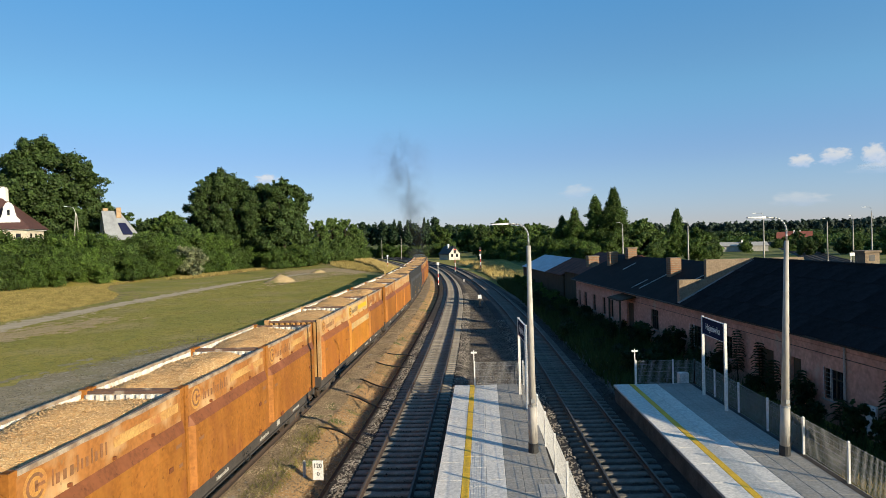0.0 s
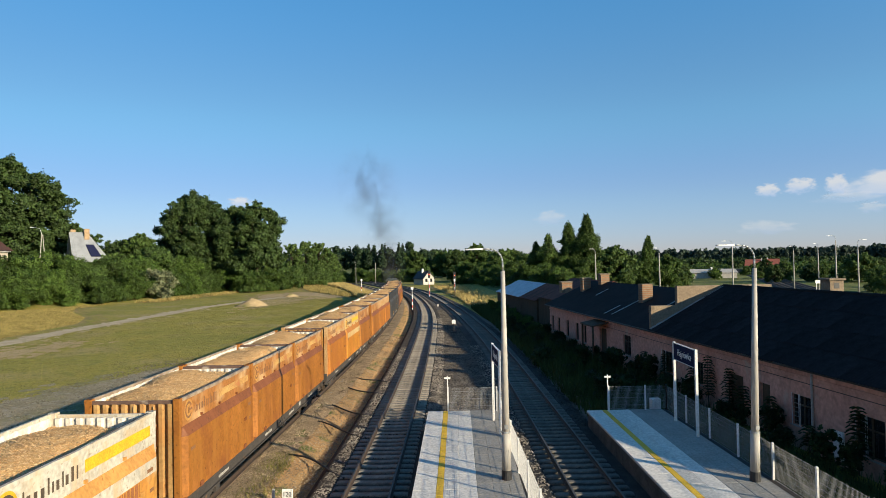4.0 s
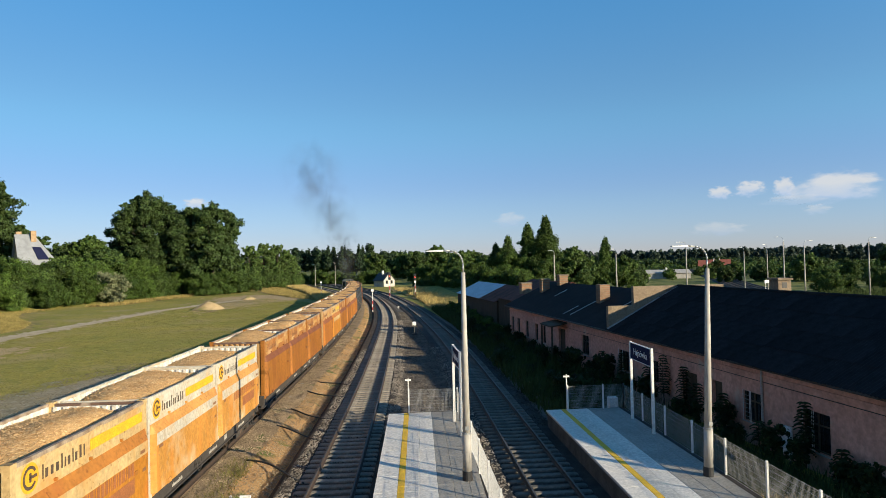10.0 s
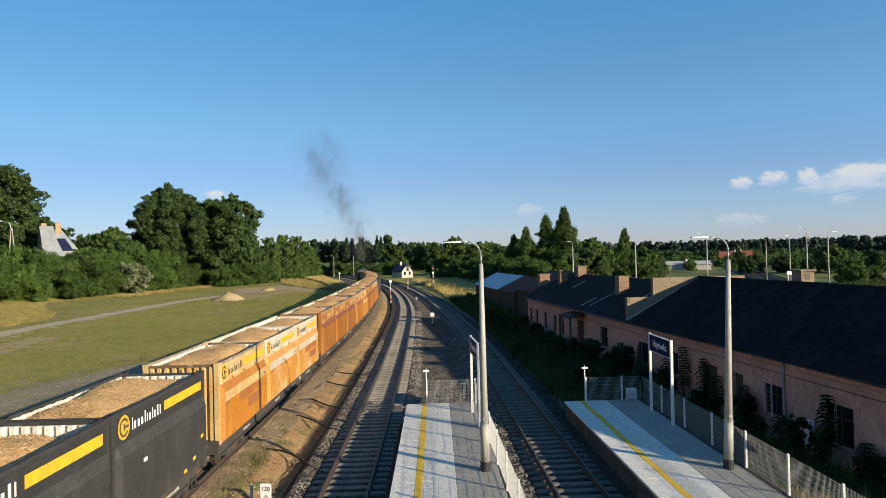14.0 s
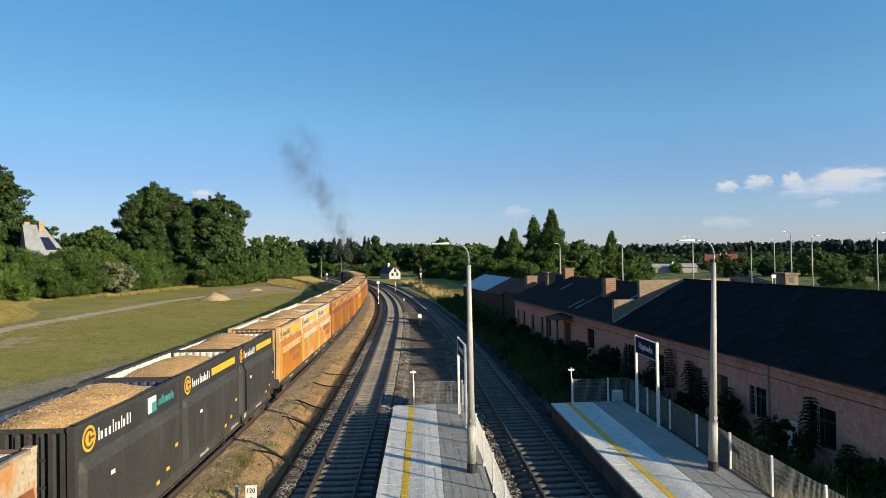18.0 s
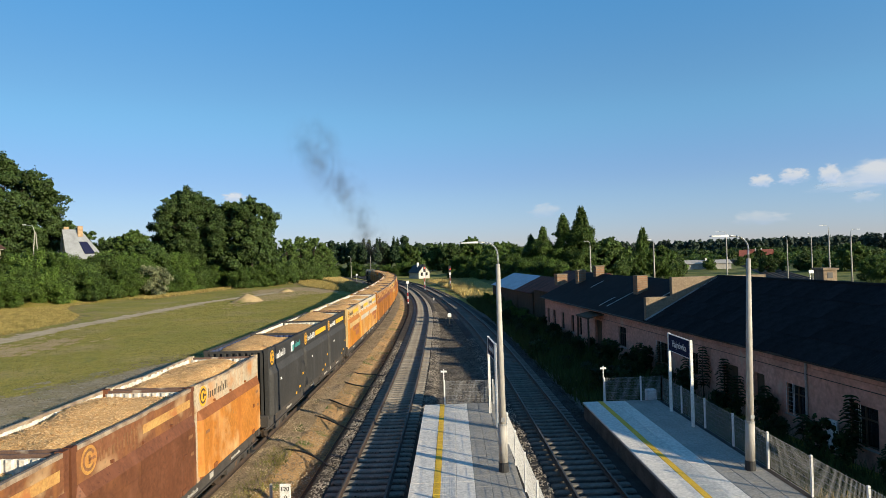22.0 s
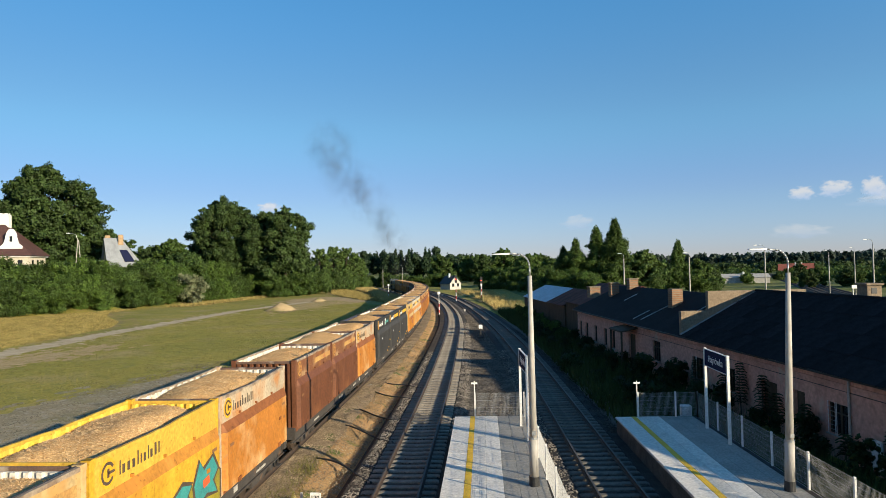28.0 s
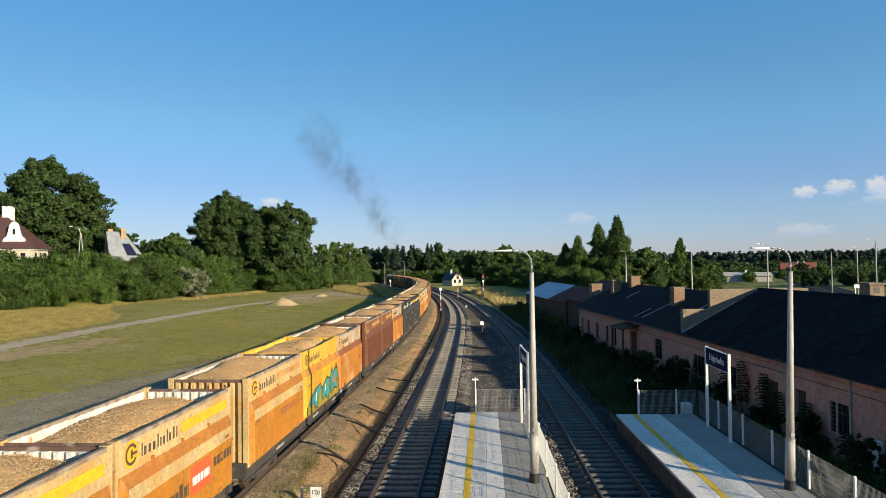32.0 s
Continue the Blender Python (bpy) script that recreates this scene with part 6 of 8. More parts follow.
# ---- trees and hedges ----
def leaf_mesh(name, blobs, leaf, per_m3, m, seed, flat=0.0):
    """A crown: small leaf-clump faces scattered near the skin of many overlapping blobs."""
    rng = np.random.default_rng(seed)
    P, N = [], []
    for (cx, cy, cz, rx, ry, rz) in blobs:
        n = max(20, int(per_m3 * (rx * ry * rz) ** (2 / 3) * 4 * math.pi))
        d = rng.normal(size=(n, 3))
        d /= np.linalg.norm(d, axis=1)[:, None]
        r = 0.45 + 0.6 * rng.random(n) ** 0.8 + np.where(rng.random(n) < 0.12, 0.45 * rng.random(n), 0.0)
        r += 0.22 * np.sin(d[:, 0] * 4 + cx * 3) * np.sin(d[:, 2] * 5 + cy * 3) + 0.14 * np.sin(d[:, 1] * 9 + cz) * np.sin(d[:, 0] * 8)
        P.append(np.array([cx, cy, cz]) + d * r[:, None] * np.array([rx, ry, rz]))
        N.append(d + np.array([0, 0, 0.35]))
    P, N = np.concatenate(P), np.concatenate(N)
    N, P = N[P[:, 2] > 0.15], P[P[:, 2] > 0.15]
    n = len(P)
    N = N + 0.62 * rng.normal(size=(n, 3))
    a = np.cross(N, rng.normal(size=(n, 3)))
    a /= np.linalg.norm(a, axis=1)[:, None]
    b = np.cross(a, N)
    b /= np.linalg.norm(b, axis=1)[:, None]
    sz = leaf * (0.6 + 0.8 * rng.random(n))[:, None]
    a, b = a * sz, b * sz * 0.7
    V = np.stack([P - a, P + b * 0.9, P + a, P - b], 1).reshape(-1, 3)
    me = bpy.data.meshes.new(name)
    me.from_pydata(V, [], np.arange(4 * n).reshape(n, 4))
    me.materials.append(m)
    return me


def tree_meshes(kind, seed, height, width, m, leaf=0.34, dens=14.0, low=0.25):
    """A trunk with limbs and an uneven crown."""
    rnd = random.Random(seed)
    g = Geo()
    r = height * 0.017
    top = (rnd.uniform(-0.3, 0.3), rnd.uniform(-0.3, 0.3), height * 0.72)
    mid = (rnd.uniform(-0.2, 0.2), rnd.uniform(-0.2, 0.2), height * 0.35)
    g.tube((0, 0, -0.3), mid, r, r * 0.75, 9).tube(mid, top, r * 0.75, r * 0.25, 8)
    blobs = []
    n = int(24 + width * 1.7)
    for k in range(n):
        a = k * 2.4 + rnd.uniform(-0.4, 0.4)
        z = height * (low + (0.93 - low) * (k + 0.5) / n)
        u = (z / height - low) / (1 - low)
        reach = width * 0.5 * (0.55 + 0.5 * math.sin(math.pi * min(1, 0.18 + 0.85 * u))) * rnd.uniform(0.45, 1.0)
        if u > 0.8:
            reach *= 0.5
        c = (math.cos(a) * reach, math.sin(a) * reach, z)
        q = width * rnd.uniform(0.075, 0.13)
        blobs.append((*c, q * rnd.uniform(0.9, 1.2), q * rnd.uniform(0.9, 1.2), q * rnd.uniform(0.65, 0.95)))
        st = mid if z < height * 0.55 else (top[0], top[1], height * 0.5)
        g.tube(st, c, r * 0.32, r * 0.07, 5)
        for j in range(6):
            e = q * rnd.uniform(0.25, 0.6)
            b = rnd.uniform(0, 6.28)
            o = q * rnd.uniform(0.7, 1.35)
            blobs.append((c[0] + math.cos(b) * o, c[1] + math.sin(b) * o, c[2] + rnd.uniform(-0.6, 1.1) * q, e * rnd.uniform(0.6, 1.5), e * rnd.uniform(0.6, 1.5), e * rnd.uniform(0.45, 1.3)))
    return g.mesh("trunk", M["bark"]), leaf_mesh("crown", blobs, leaf, dens, m, seed)


def conifer_meshes(seed, height, width, m, loose=False):
    rnd = random.Random(seed)
    g = Geo().tube((0, 0, -0.3), (0, 0, height * 0.95), height * 0.014, 0.03, 8)
    blobs = []
    n = 17
    for k in range(n):
        z = height * (0.12 + 0.86 * k / n)
        w = width * 0.5 * (1 - k / n) ** (0.8 if not loose else 0.8) * (rnd.uniform(0.55, 1.15) if loose else 1) + 0.15
        for j in range(14 if loose else 3):
            a = rnd.uniform(0, 6.28)
            q = w * (rnd.uniform(0.3, 0.75) if loose else 0.5)
            blobs.append((math.cos(a) * q, math.sin(a) * q, z + rnd.uniform(-0.3, 0.3), (q if not loose else w * rnd.uniform(0.13, 0.28)) * 0.95 + 0.2, (q if not loose else w * rnd.uniform(0.13, 0.28)) * 0.95 + 0.2, height / n * (rnd.uniform(0.5, 1.5) if loose else 0.9)))
    return g.mesh("trunk", M["bark"]), leaf_mesh("crown", blobs, 0.18 if loose else 0.3, 15 if loose else 12, m, seed)


def bush_mesh(seed, h, w, m, leaf=0.26, dens=16):
    rnd = random.Random(seed)
    blobs = []
    for k in range(16):
        a = rnd.uniform(0, 6.28)
        q = rnd.uniform(0.0, 0.42) * w
        r = rnd.uniform(0.16, 0.26) * w
        z = rnd.uniform(0.12, 0.82) * h
        blobs.append((math.cos(a) * q, math.sin(a) * q, z, r, r, r * 0.9))
        for j in range(4):
            b, e = rnd.uniform(0, 6.28), r * rnd.uniform(0.25, 0.5)
            blobs.append((math.cos(a) * q + math.cos(b) * r, math.sin(a) * q + math.sin(b) * r, z + rnd.uniform(-0.4, 1.0) * r, e, e, e))
    return leaf_mesh("crown", blobs, leaf, dens, m, seed)


TREES = {}


def plant(kind, x, y, s=1.0, yaw=0.0, name="tree", label="", group="", z=None):
    tm = TREES[kind]
    r = root(name, Matrix.Translation((x, y, ground_z(x, y) if z is None else z)) @ Matrix.Rotation(yaw, 4, "Z"), label, "tree" if tm[0] else "bush", group)
    r.scale = (s, s, s)
    if tm[0]:
        part("trunk", tm[0], None, r)
    part("crown", tm[1], None, r)
    return r


def build_trees():
    TREES["oak_a"] = tree_meshes("oak", 1, 26, 19, M["leaf_dark"], 0.25, 18)
    TREES["oak_b"] = tree_meshes("oak", 2, 24, 17, M["leaf_dark"], 0.25, 18)
    TREES["oak_c"] = tree_meshes("oak", 3, 22, 14, M["leaf_dark"], 0.25, 18)
    TREES["oak_d"] = tree_meshes("oak", 23, 25, 19, M["leaf_dark"], 0.25, 18)
    TREES["slim"] = tree_meshes("slim", 4, 17, 7.5, M["leaf_dark"], 0.28, 16, 0.12)
    TREES["slim_b"] = tree_meshes("slim", 14, 15, 8, M["leaf_light"], 0.28, 16, 0.08)
    TREES["round"] = tree_meshes("round", 5, 11, 10, M["leaf_mid"], 0.3, 14, 0.1)
    TREES["round_d"] = tree_meshes("round", 15, 11, 10, M["leaf_dark"], 0.3, 14, 0.1)
    TREES["round_l"] = tree_meshes("round", 6, 9, 9, M["leaf_light"], 0.3, 14, 0.1)
    TREES["spire"] = conifer_meshes(27, 19, 16.5, M["leaf_mid"], True)
    TREES["spire_b"] = conifer_meshes(28, 19, 14.0, M["leaf_mid"], True)
    TREES["pine"] = conifer_meshes(7, 22, 7, M["needle"])
    TREES["bush_a"] = (None, bush_mesh(8, 8.5, 9, M["hedge_leaf"], 0.165, 23))
    TREES["bush_b"] = (None, bush_mesh(9, 8.0, 9, M["hedge_leaf_b"], 0.165, 23))
    TREES["bush_c"] = (None, bush_mesh(10, 7.5, 8, M["leaf_light"], 0.18, 20))
    TREES["pale"] = (None, bush_mesh(11, 7.0, 5.5, M["leaf_pale"], 0.2, 20))
    TREES["shrub"] = (None, bush_mesh(12, 2.4, 1.3, M["shrub_leaf"], 0.10, 50))
    TREES["shrub_b"] = (None, bush_mesh(13, 1.6, 1.8, M["shrub_leaf"], 0.09, 65))
    rnd = random.Random(21)
    ti = 0
    hb = "dense green deciduous bush in the hedge by the field"
    for (xa_, ya_), (xb_, yb_) in zip(HEDGE[:-1], HEDGE[1:]):
        n = max(2, int(math.hypot(xb_ - xa_, yb_ - ya_) / 4.6))
        for j in range(n):
            u = j / n
            y = ya_ + (yb_ - ya_) * u
            tall = float(np.interp(y, [80, 130, 165, 215, 260, 300], [1.1, 1.16, 1.08, 1.15, 0.85, 0.5]))
            for row in (0, 1):
                kind = ("bush_a", "bush_b", "bush_c", "bush_a", "bush_b")[ti % 5]
                ti += 1
                s = tall * rnd.uniform(0.82, 1.08) * (0.72 if row == 0 else 1.0)
                plant(kind, xa_ + (xb_ - xa_) * u - row * 7 - 3.0 + rnd.uniform(-1, 1), y + rnd.uniform(-1.5, 1.5), s, rnd.uniform(0, 6.28), "hedge_bush", hb, "hedge bushes")
    plant("pale", -64.5, 161, 1.12, 0.4, "tree", "pale silvery-leaved bush in the hedge")
    plant("oak_d", -113.5, 180, 1.32, 0.5, "tree", "tall dark green oak behind the hedge")
    plant("oak_b", -124, 180, 0.9, 1.5, "tree", "dark green oak behind a house")
    for x, y, s, k in ((-104, 194, 1.5, "round_d"), (-93, 198, 0.95, "round"), (-117, 192, 1.5, "round_d"), (-84.5, 188, 1.0, "round_d"), (-80.5, 187, 1.15, "round"), (-75, 183, 1.0, "round_d"), (-71, 178, 0.95, "round"), (-84, 178, 0.8, "round_l")):
        plant(k, x, y, s, rnd.uniform(0, 6), "tree", "green deciduous tree rising behind the hedge", "trees behind the hedge")
    big = "broad dark green deciduous tree behind the hedge"
    for x, y, s, k in ((-72, 207, 1.08, "oak_a"), (-82, 209, 0.5, "oak_b"), (-60.5, 209, 1.1, "oak_b"), (-52.3, 206, 1.28, "oak_c"), (-89, 207, 0.55, "oak_c"), (-70, 204, 0.7, "oak_c"), (-66, 207, 0.62, "oak_b")):
        plant(k, x, y, s, rnd.uniform(0, 6), "tree", big, "trees behind the field")
    for x, y, s in ((-52.5, 196, 0.8), (-49, 203, 0.85), (-46.5, 210, 0.8), (-44.5, 218, 0.75)):
        plant("bush_b", x, y, s, rnd.uniform(0, 6), "hedge_bush", hb, "hedge bushes")
    for x, y, s, k in ((-55, 240, 1.0, "slim_b"), (-50, 248, 1.08, "slim_b"), (-45.5, 254, 1.15, "slim_b"), (-41.5, 258, 1.12, "slim_b"), (-39, 264, 0.98, "slim_b"), (-36.5, 268, 0.75, "slim_b"), (-34.5, 272, 0.4, "round_l")):
        plant(k, x, y, s, rnd.uniform(0, 6), "tree", "light green deciduous tree at the hedge's end", "trees behind the field", GZ)
    for x, y, s in ((-50, 228, 0.9), (-46.5, 236, 1.0), (-43, 243, 1.05), (-40, 250, 0.95), (-37.5, 256, 0.8), (-35, 262, 0.6)):
        plant("bush_c", x, y, s, rnd.uniform(0, 6), "hedge_bush", "light green bush at the hedge's end", "hedge bushes")
    # beyond the line, round the hut
    for k in range(15):
        x = -4 + k * 5.2 + rnd.uniform(-1.5, 1.5)
        plant(("round", "round_d", "round_l")[k % 3], x, 325 + rnd.uniform(-14, 22), rnd.uniform(0.95, 1.35), rnd.uniform(0, 6), "tree", "green deciduous tree beyond the tracks", "trees beyond the tracks")
    for k in range(16):
        x = 12 + k * 3.4
        plant(("bush_b", "bush_a")[k % 2], x, 262 - k * 4.5 + rnd.uniform(-5, 5), rnd.uniform(0.55, 0.85), rnd.uniform(0, 6), "bush", "dark green bush on the bank beyond the tracks", "bushes on the bank")
    for x, y, s, k, lb in ((38.3, 151, 0.87, "spire", "tall dark green birch beyond the building"), (34.3, 152, 0.78, "spire_b", "tall dark green birch beyond the building"), (29.6, 153, 0.64, "spire", "dark green birch beyond the building"), (27.2, 156, 0.55, "spire", "dark green birch beyond the building"),
                           (44, 150, 0.98, "round_l", "light green willow beyond the building"), (47.5, 152, 0.8, "round_l", "light green bush beyond the building"), (52.8, 151, 0.62, "spire_b", "dark green tree beyond the building"), (58, 152, 0.66, "round", "green bush beyond the building"), (61.5, 155, 0.5, "round_d", "green bush beyond the building"),
                           (72, 200, 0.55, "round_d", "green bush beyond the building"), (82, 205, 0.6, "round", "green bush beyond the building")):
        plant(k, x, y, s, rnd.uniform(0, 6), "tree", lb)
    for k in range(9):
        plant(("bush_b", "bush_a", "bush_c")[k % 3], 23 + k * 4.3, 143 + rnd.uniform(-4, 6), rnd.uniform(0.4, 0.62), rnd.uniform(0, 6), "bush", "dark green bush at the foot of the birches", "bushes below the birches")
    for k in range(16):
        x = 106 + k * 7
        s = (0.5, 0.55, 0.5, 0.95, 0.62, 0.55)[k % 6]
        plant(("round_d", "round", "round_d", "round_l")[k % 4], x, 192 + rnd.uniform(-14, 22), s, rnd.uniform(0, 6), "tree", "green deciduous tree beyond the goods yard", "trees beyond the yard")
    for k in range(26):
        plant(("bush_b", "round_d", "bush_a")[k % 3], 70 + k * 8 + rnd.uniform(-3, 3), 300 + rnd.uniform(-30, 40), rnd.uniform(0.4, 0.62), rnd.uniform(0, 6), "tree", "dark green tree far beyond the yard", "far trees beyond the yard")
    for k in range(20):
        plant(("bush_b", "round_d", "bush_a", "round")[k % 4], 66 + k * 6.5 + rnd.uniform(-2, 2), 232 + rnd.uniform(-12, 20), rnd.uniform(0.33, 0.5), rnd.uniform(0, 6), "tree", "dark green tree beyond the goods yard", "trees beyond the yard")
    for k in range(13):
        plant(("bush_b", "bush_a", "bush_b")[k % 3], 92 + k * 5.0 + rnd.uniform(-2, 2), 132 + rnd.uniform(-8, 14), rnd.uniform(0.32, 0.62), rnd.uniform(0, 6), "bush", "dark green bush beside the goods yard", "bushes beside the yard")
    bank = [(9, 217), (13, 197), (15.5, 180), (17.5, 158), (19, 137), (18, 117)]
    for (xa_, ya_), (xb_, yb_) in zip(bank[:-1], bank[1:]):
        for j in range(5):
            u = (j + rnd.uniform(-0.3, 0.3)) / 5
            for row in (0, 1):
                plant(("bush_b", "bush_a", "bush_b")[(j + row) % 3], xa_ + (xb_ - xa_) * u + 2 + row * 6 + rnd.uniform(-1.5, 1.5), ya_ + (yb_ - ya_) * u + row * 4, rnd.uniform(0.2, 0.3) if row == 0 else rnd.uniform(0.38, 0.55), rnd.uniform(0, 6), "bush", "dark green bush on the bank beyond the tracks", "bushes on the bank")
    for k in range(16):
        plant(("bush_b", "bush_a")[k % 2], -34 + k * 2.4 + rnd.uniform(-1, 1), 286 - k * 1.2 + rnd.uniform(-4, 4), rnd.uniform(0.45, 0.7), rnd.uniform(0, 6), "bush", "dark green bush beside the curve of the line", "bushes by the curve")
    for k in range(12):
        plant(("bush_b", "bush_a")[k % 2], 11.6 + rnd.uniform(-0.5, 0.5), 70 + k * 3.4, rnd.uniform(0.14, 0.2), rnd.uniform(0, 6), "bush", "dark bush before the low shed", "bushes before the shed")
    # shrubs and creepers before the station wall
    for k in range(26):
        y = -22 + k * 1.85 + rnd.uniform(-0.6, 0.6)
        m = BW @ Vector((rnd.uniform(-0.7, 0.0), y, 0))
        plant(("shrub", "shrub_b", "shrub")[k % 3], m.x, m.y, rnd.uniform(0.35, 0.75) if y < -8 else rnd.uniform(0.55, 0.95) if y < 8 else rnd.uniform(0.35, 0.6), rnd.uniform(0, 6), "bush", "dark leafy shrub growing against the wall", "shrubs along the building")
    for k in range(22):
        plant(("shrub_b", "shrub")[k % 2], rnd.uniform(8.8, 12.5), 33 + k * 1.9, rnd.uniform(0.5, 0.95), rnd.uniform(0, 6), "bush", "dark green weeds beside the track", "weeds beside the track")


build_trees()


def build_forest():
    """Far woods as joined crowns: pines behind the curve, and a long belt on the horizon."""
    rng = random.Random(31)
    blobs = []
    for k in range(64):
        x, y = -95 + k * 1.75 + rng.uniform(-2, 2), 420 + rng.uniform(-8, 40)
        h = rng.uniform(18, 22) if -62 < x < -8 else rng.uniform(14, 18)
        if rng.random() < 0.75:
            for j in range(6):
                w = 2.9 * (1 - j / 6.3)
                blobs.append((x, y, h * (0.35 + 0.62 * j / 6), w, w, 2.0))
        else:
            for j in range(5):
                blobs.append((x + rng.uniform(-2, 2), y + rng.uniform(-2, 2), h * rng.uniform(0.35, 0.9), 2.6, 2.6, 2.2))
    tagged(new("pine_wood", leaf_mesh("pine_wood", blobs, 0.7, 4.0, M["needle"], 5)), "dark pine wood behind the curve of the line", "wood", kind="stuff")
    blobs = []
    for k in range(900):
        a = radians(-75 + 150 * k / 900 + rng.uniform(-0.2, 0.2))
        d = rng.uniform(860, 1000)
        h = rng.uniform(14.5, 17.5)
        x, y = d * math.sin(a), d * math.cos(a)
        for j in range(4):
            blobs.append((x + rng.uniform(-3, 3), y, h * (0.3 + 0.21 * j), 4.0 - 0.5 * j, 4.0, 3.6))
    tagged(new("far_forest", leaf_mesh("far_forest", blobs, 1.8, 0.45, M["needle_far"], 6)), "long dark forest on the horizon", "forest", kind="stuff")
    blobs = []
    for k in range(170):
        x, y = -40 + k * 2.2 + rng.uniform(-3, 3), 470 + rng.uniform(-40, 90)
        h = rng.uniform(4.5, 6.5) if x > 70 else rng.uniform(12, 17)
        for j in range(4):
            blobs.append((x + rng.uniform(-2.5, 2.5), y + rng.uniform(-2, 2), h * rng.uniform(0.25, 0.85), 3.2, 3.2, 2.6))
    tagged(new("far_trees", leaf_mesh("far_trees", blobs, 0.85, 1.9, M["leaf_dark"], 7)), "belt of dark green trees beyond the yard", "wood", kind="stuff")


build_forest()


def build_scrub():
    """Low rough scrub over the ground beyond the goods yard."""
    rng = random.Random(57)
    blobs = []
    while len(blobs) < 1500:
        x, y = rng.uniform(50, 330), rng.uniform(165, 430)
        yard = float(np.interp(y, [140, 190, 350, 420], [83, 104, 172, 200]))
        if -10 < x - yard < 17 or (abs(x - 112) < 16 and y < 262) or (x < yard and y < 215):
            continue
        r = rng.uniform(1.0, 2.6)
        for j in range(3):
            blobs.append((x + rng.uniform(-2, 2), y + rng.uniform(-2, 2), GZ + r * rng.uniform(0.3, 1.3), r, r, r * 0.9))
    tagged(new("scrub", leaf_mesh("scrub", blobs, 0.5, 2.6, M["leaf_mid"], 8)), "low dark green scrub beyond the goods yard", "scrub", kind="stuff")


build_scrub()


def build_sapling(x, y, h, seed):
    """A slim sapling with drooping feathered leaves in tiers."""
    rnd = random.Random(seed)
    r = root("sapling", pose(x, y, GZ + 0.15, 0, 0, rnd.uniform(0, 360)), "slim dark sapling with feathered leaves against the wall", "sapling", "saplings along the building")
    part("trunk", Geo().tube((0, 0, 0), (0.05, 0.03, h * 0.55), 0.03, 0.02, 6).tube((0.05, 0.03, h * 0.55), (0, 0, h * 0.97), 0.02, 0.006, 6), M["bark"], r)
    g = Geo()
    tiers = int(h * 5.5)
    for k in range(tiers):
        z = h * (0.25 + 0.75 * k / tiers)
        for j in range(5):
            a = k * 1.9 + j * math.tau / 5 + rnd.uniform(-0.3, 0.3)
            ln = (0.42 - 0.28 * (k / tiers) ** 2) * rnd.uniform(0.7, 1.15)
            ca, sa = math.cos(a), math.sin(a)
            for i in range(1, 8):
                u = i / 7
                cx, cz = ln * u, z + 0.22 * ln * math.sin(u * 2.4) - 0.3 * ln * u * u
                w = 0.105 * (1 - 0.4 * u) * rnd.uniform(0.8, 1.2)
                for sd in (-1, 1):
                    q = []
                    for du, dv, dz in ((-0.035, 0, 0), (0.03, 0, 0), (0.075, sd * w, -0.03), (0.02, sd * w * 1.05, -0.035)):
                        px_, py_ = cx + du, dv
                        q.append((px_ * ca - py_ * sa, px_ * sa + py_ * ca, cz + dz))
                    g.quad(*q)
    part("crown", g, M["shrub_leaf"], r)


for sx, sy, sh, sd in ((15.05, 28.1, 1.85, 1), (15.35, 22.8, 2.55, 2), (15.25, 25.6, 1.2, 3), (14.75, 33.6, 2.8, 4), (14.9, 31.6, 2.5, 5), (14.6, 35.2, 2.2, 6), (14.3, 38.4, 2.3, 7), (14.1, 41.5, 2.0, 8), (15.45, 21.0, 1.3, 9), (14.9, 30.2, 1.9, 10)):
    build_sapling(sx, sy, sh, sd)


def within(q, poly):
    """Which of the points q lie inside a polygon."""
    inside = np.zeros(len(q), bool)
    for i in range(len(poly)):
        (x1, y1), (x2, y2) = poly[i], poly[i - 1]
        with np.errstate(divide="ignore", invalid="ignore"):
            inside ^= ((y1 > q[:, 1]) != (y2 > q[:, 1])) & (q[:, 0] < (x2 - x1) * (q[:, 1] - y1) / (y2 - y1 + 1e-12) + x1)
    return inside


def blades(name, area, n, h, m, seed, label, wid=0.03, lean=0.5, z0=0.1, bare=()):
    """Loose grass: single bent blades scattered over a stretch of ground."""
    rng = np.random.default_rng(seed)
    xs, ys = [p[0] for p in area], [p[1] for p in area]
    P = []
    poly = np.array(area)
    while len(P) < n:
        q = np.stack([rng.uniform(min(xs), max(xs), n), rng.uniform(min(ys), max(ys), n)], 1)
        inside = within(q, poly)
        for b in bare:
            inside &= ~within(q, b)
        P += list(q[inside])
    P = np.array(P[:n])
    # patchy: more where a slow noise is high
    z = np.full(n, GZ + z0)
    hh = h * (0.5 + rng.random(n))
    a = rng.uniform(0, 6.28, n)
    w = wid * (0.6 + 0.8 * rng.random(n))
    dx, dy = np.cos(a) * w, np.sin(a) * w
    lx, ly = rng.normal(size=n) * lean * hh, rng.normal(size=n) * lean * hh
    b0 = np.stack([P[:, 0] - dx, P[:, 1] - dy, z - 0.05], 1)
    b1 = np.stack([P[:, 0] + dx, P[:, 1] + dy, z - 0.05], 1)
    t = np.stack([P[:, 0] + lx, P[:, 1] + ly, z + hh], 1)
    V = np.stack([b0, b1, t], 1).reshape(-1, 3)
    me = bpy.data.meshes.new(name)
    me.from_pydata(V, [], np.arange(3 * n).reshape(n, 3))
    me.materials.append(m)
    return tagged(new(name, me), label, "grass", kind="stuff")


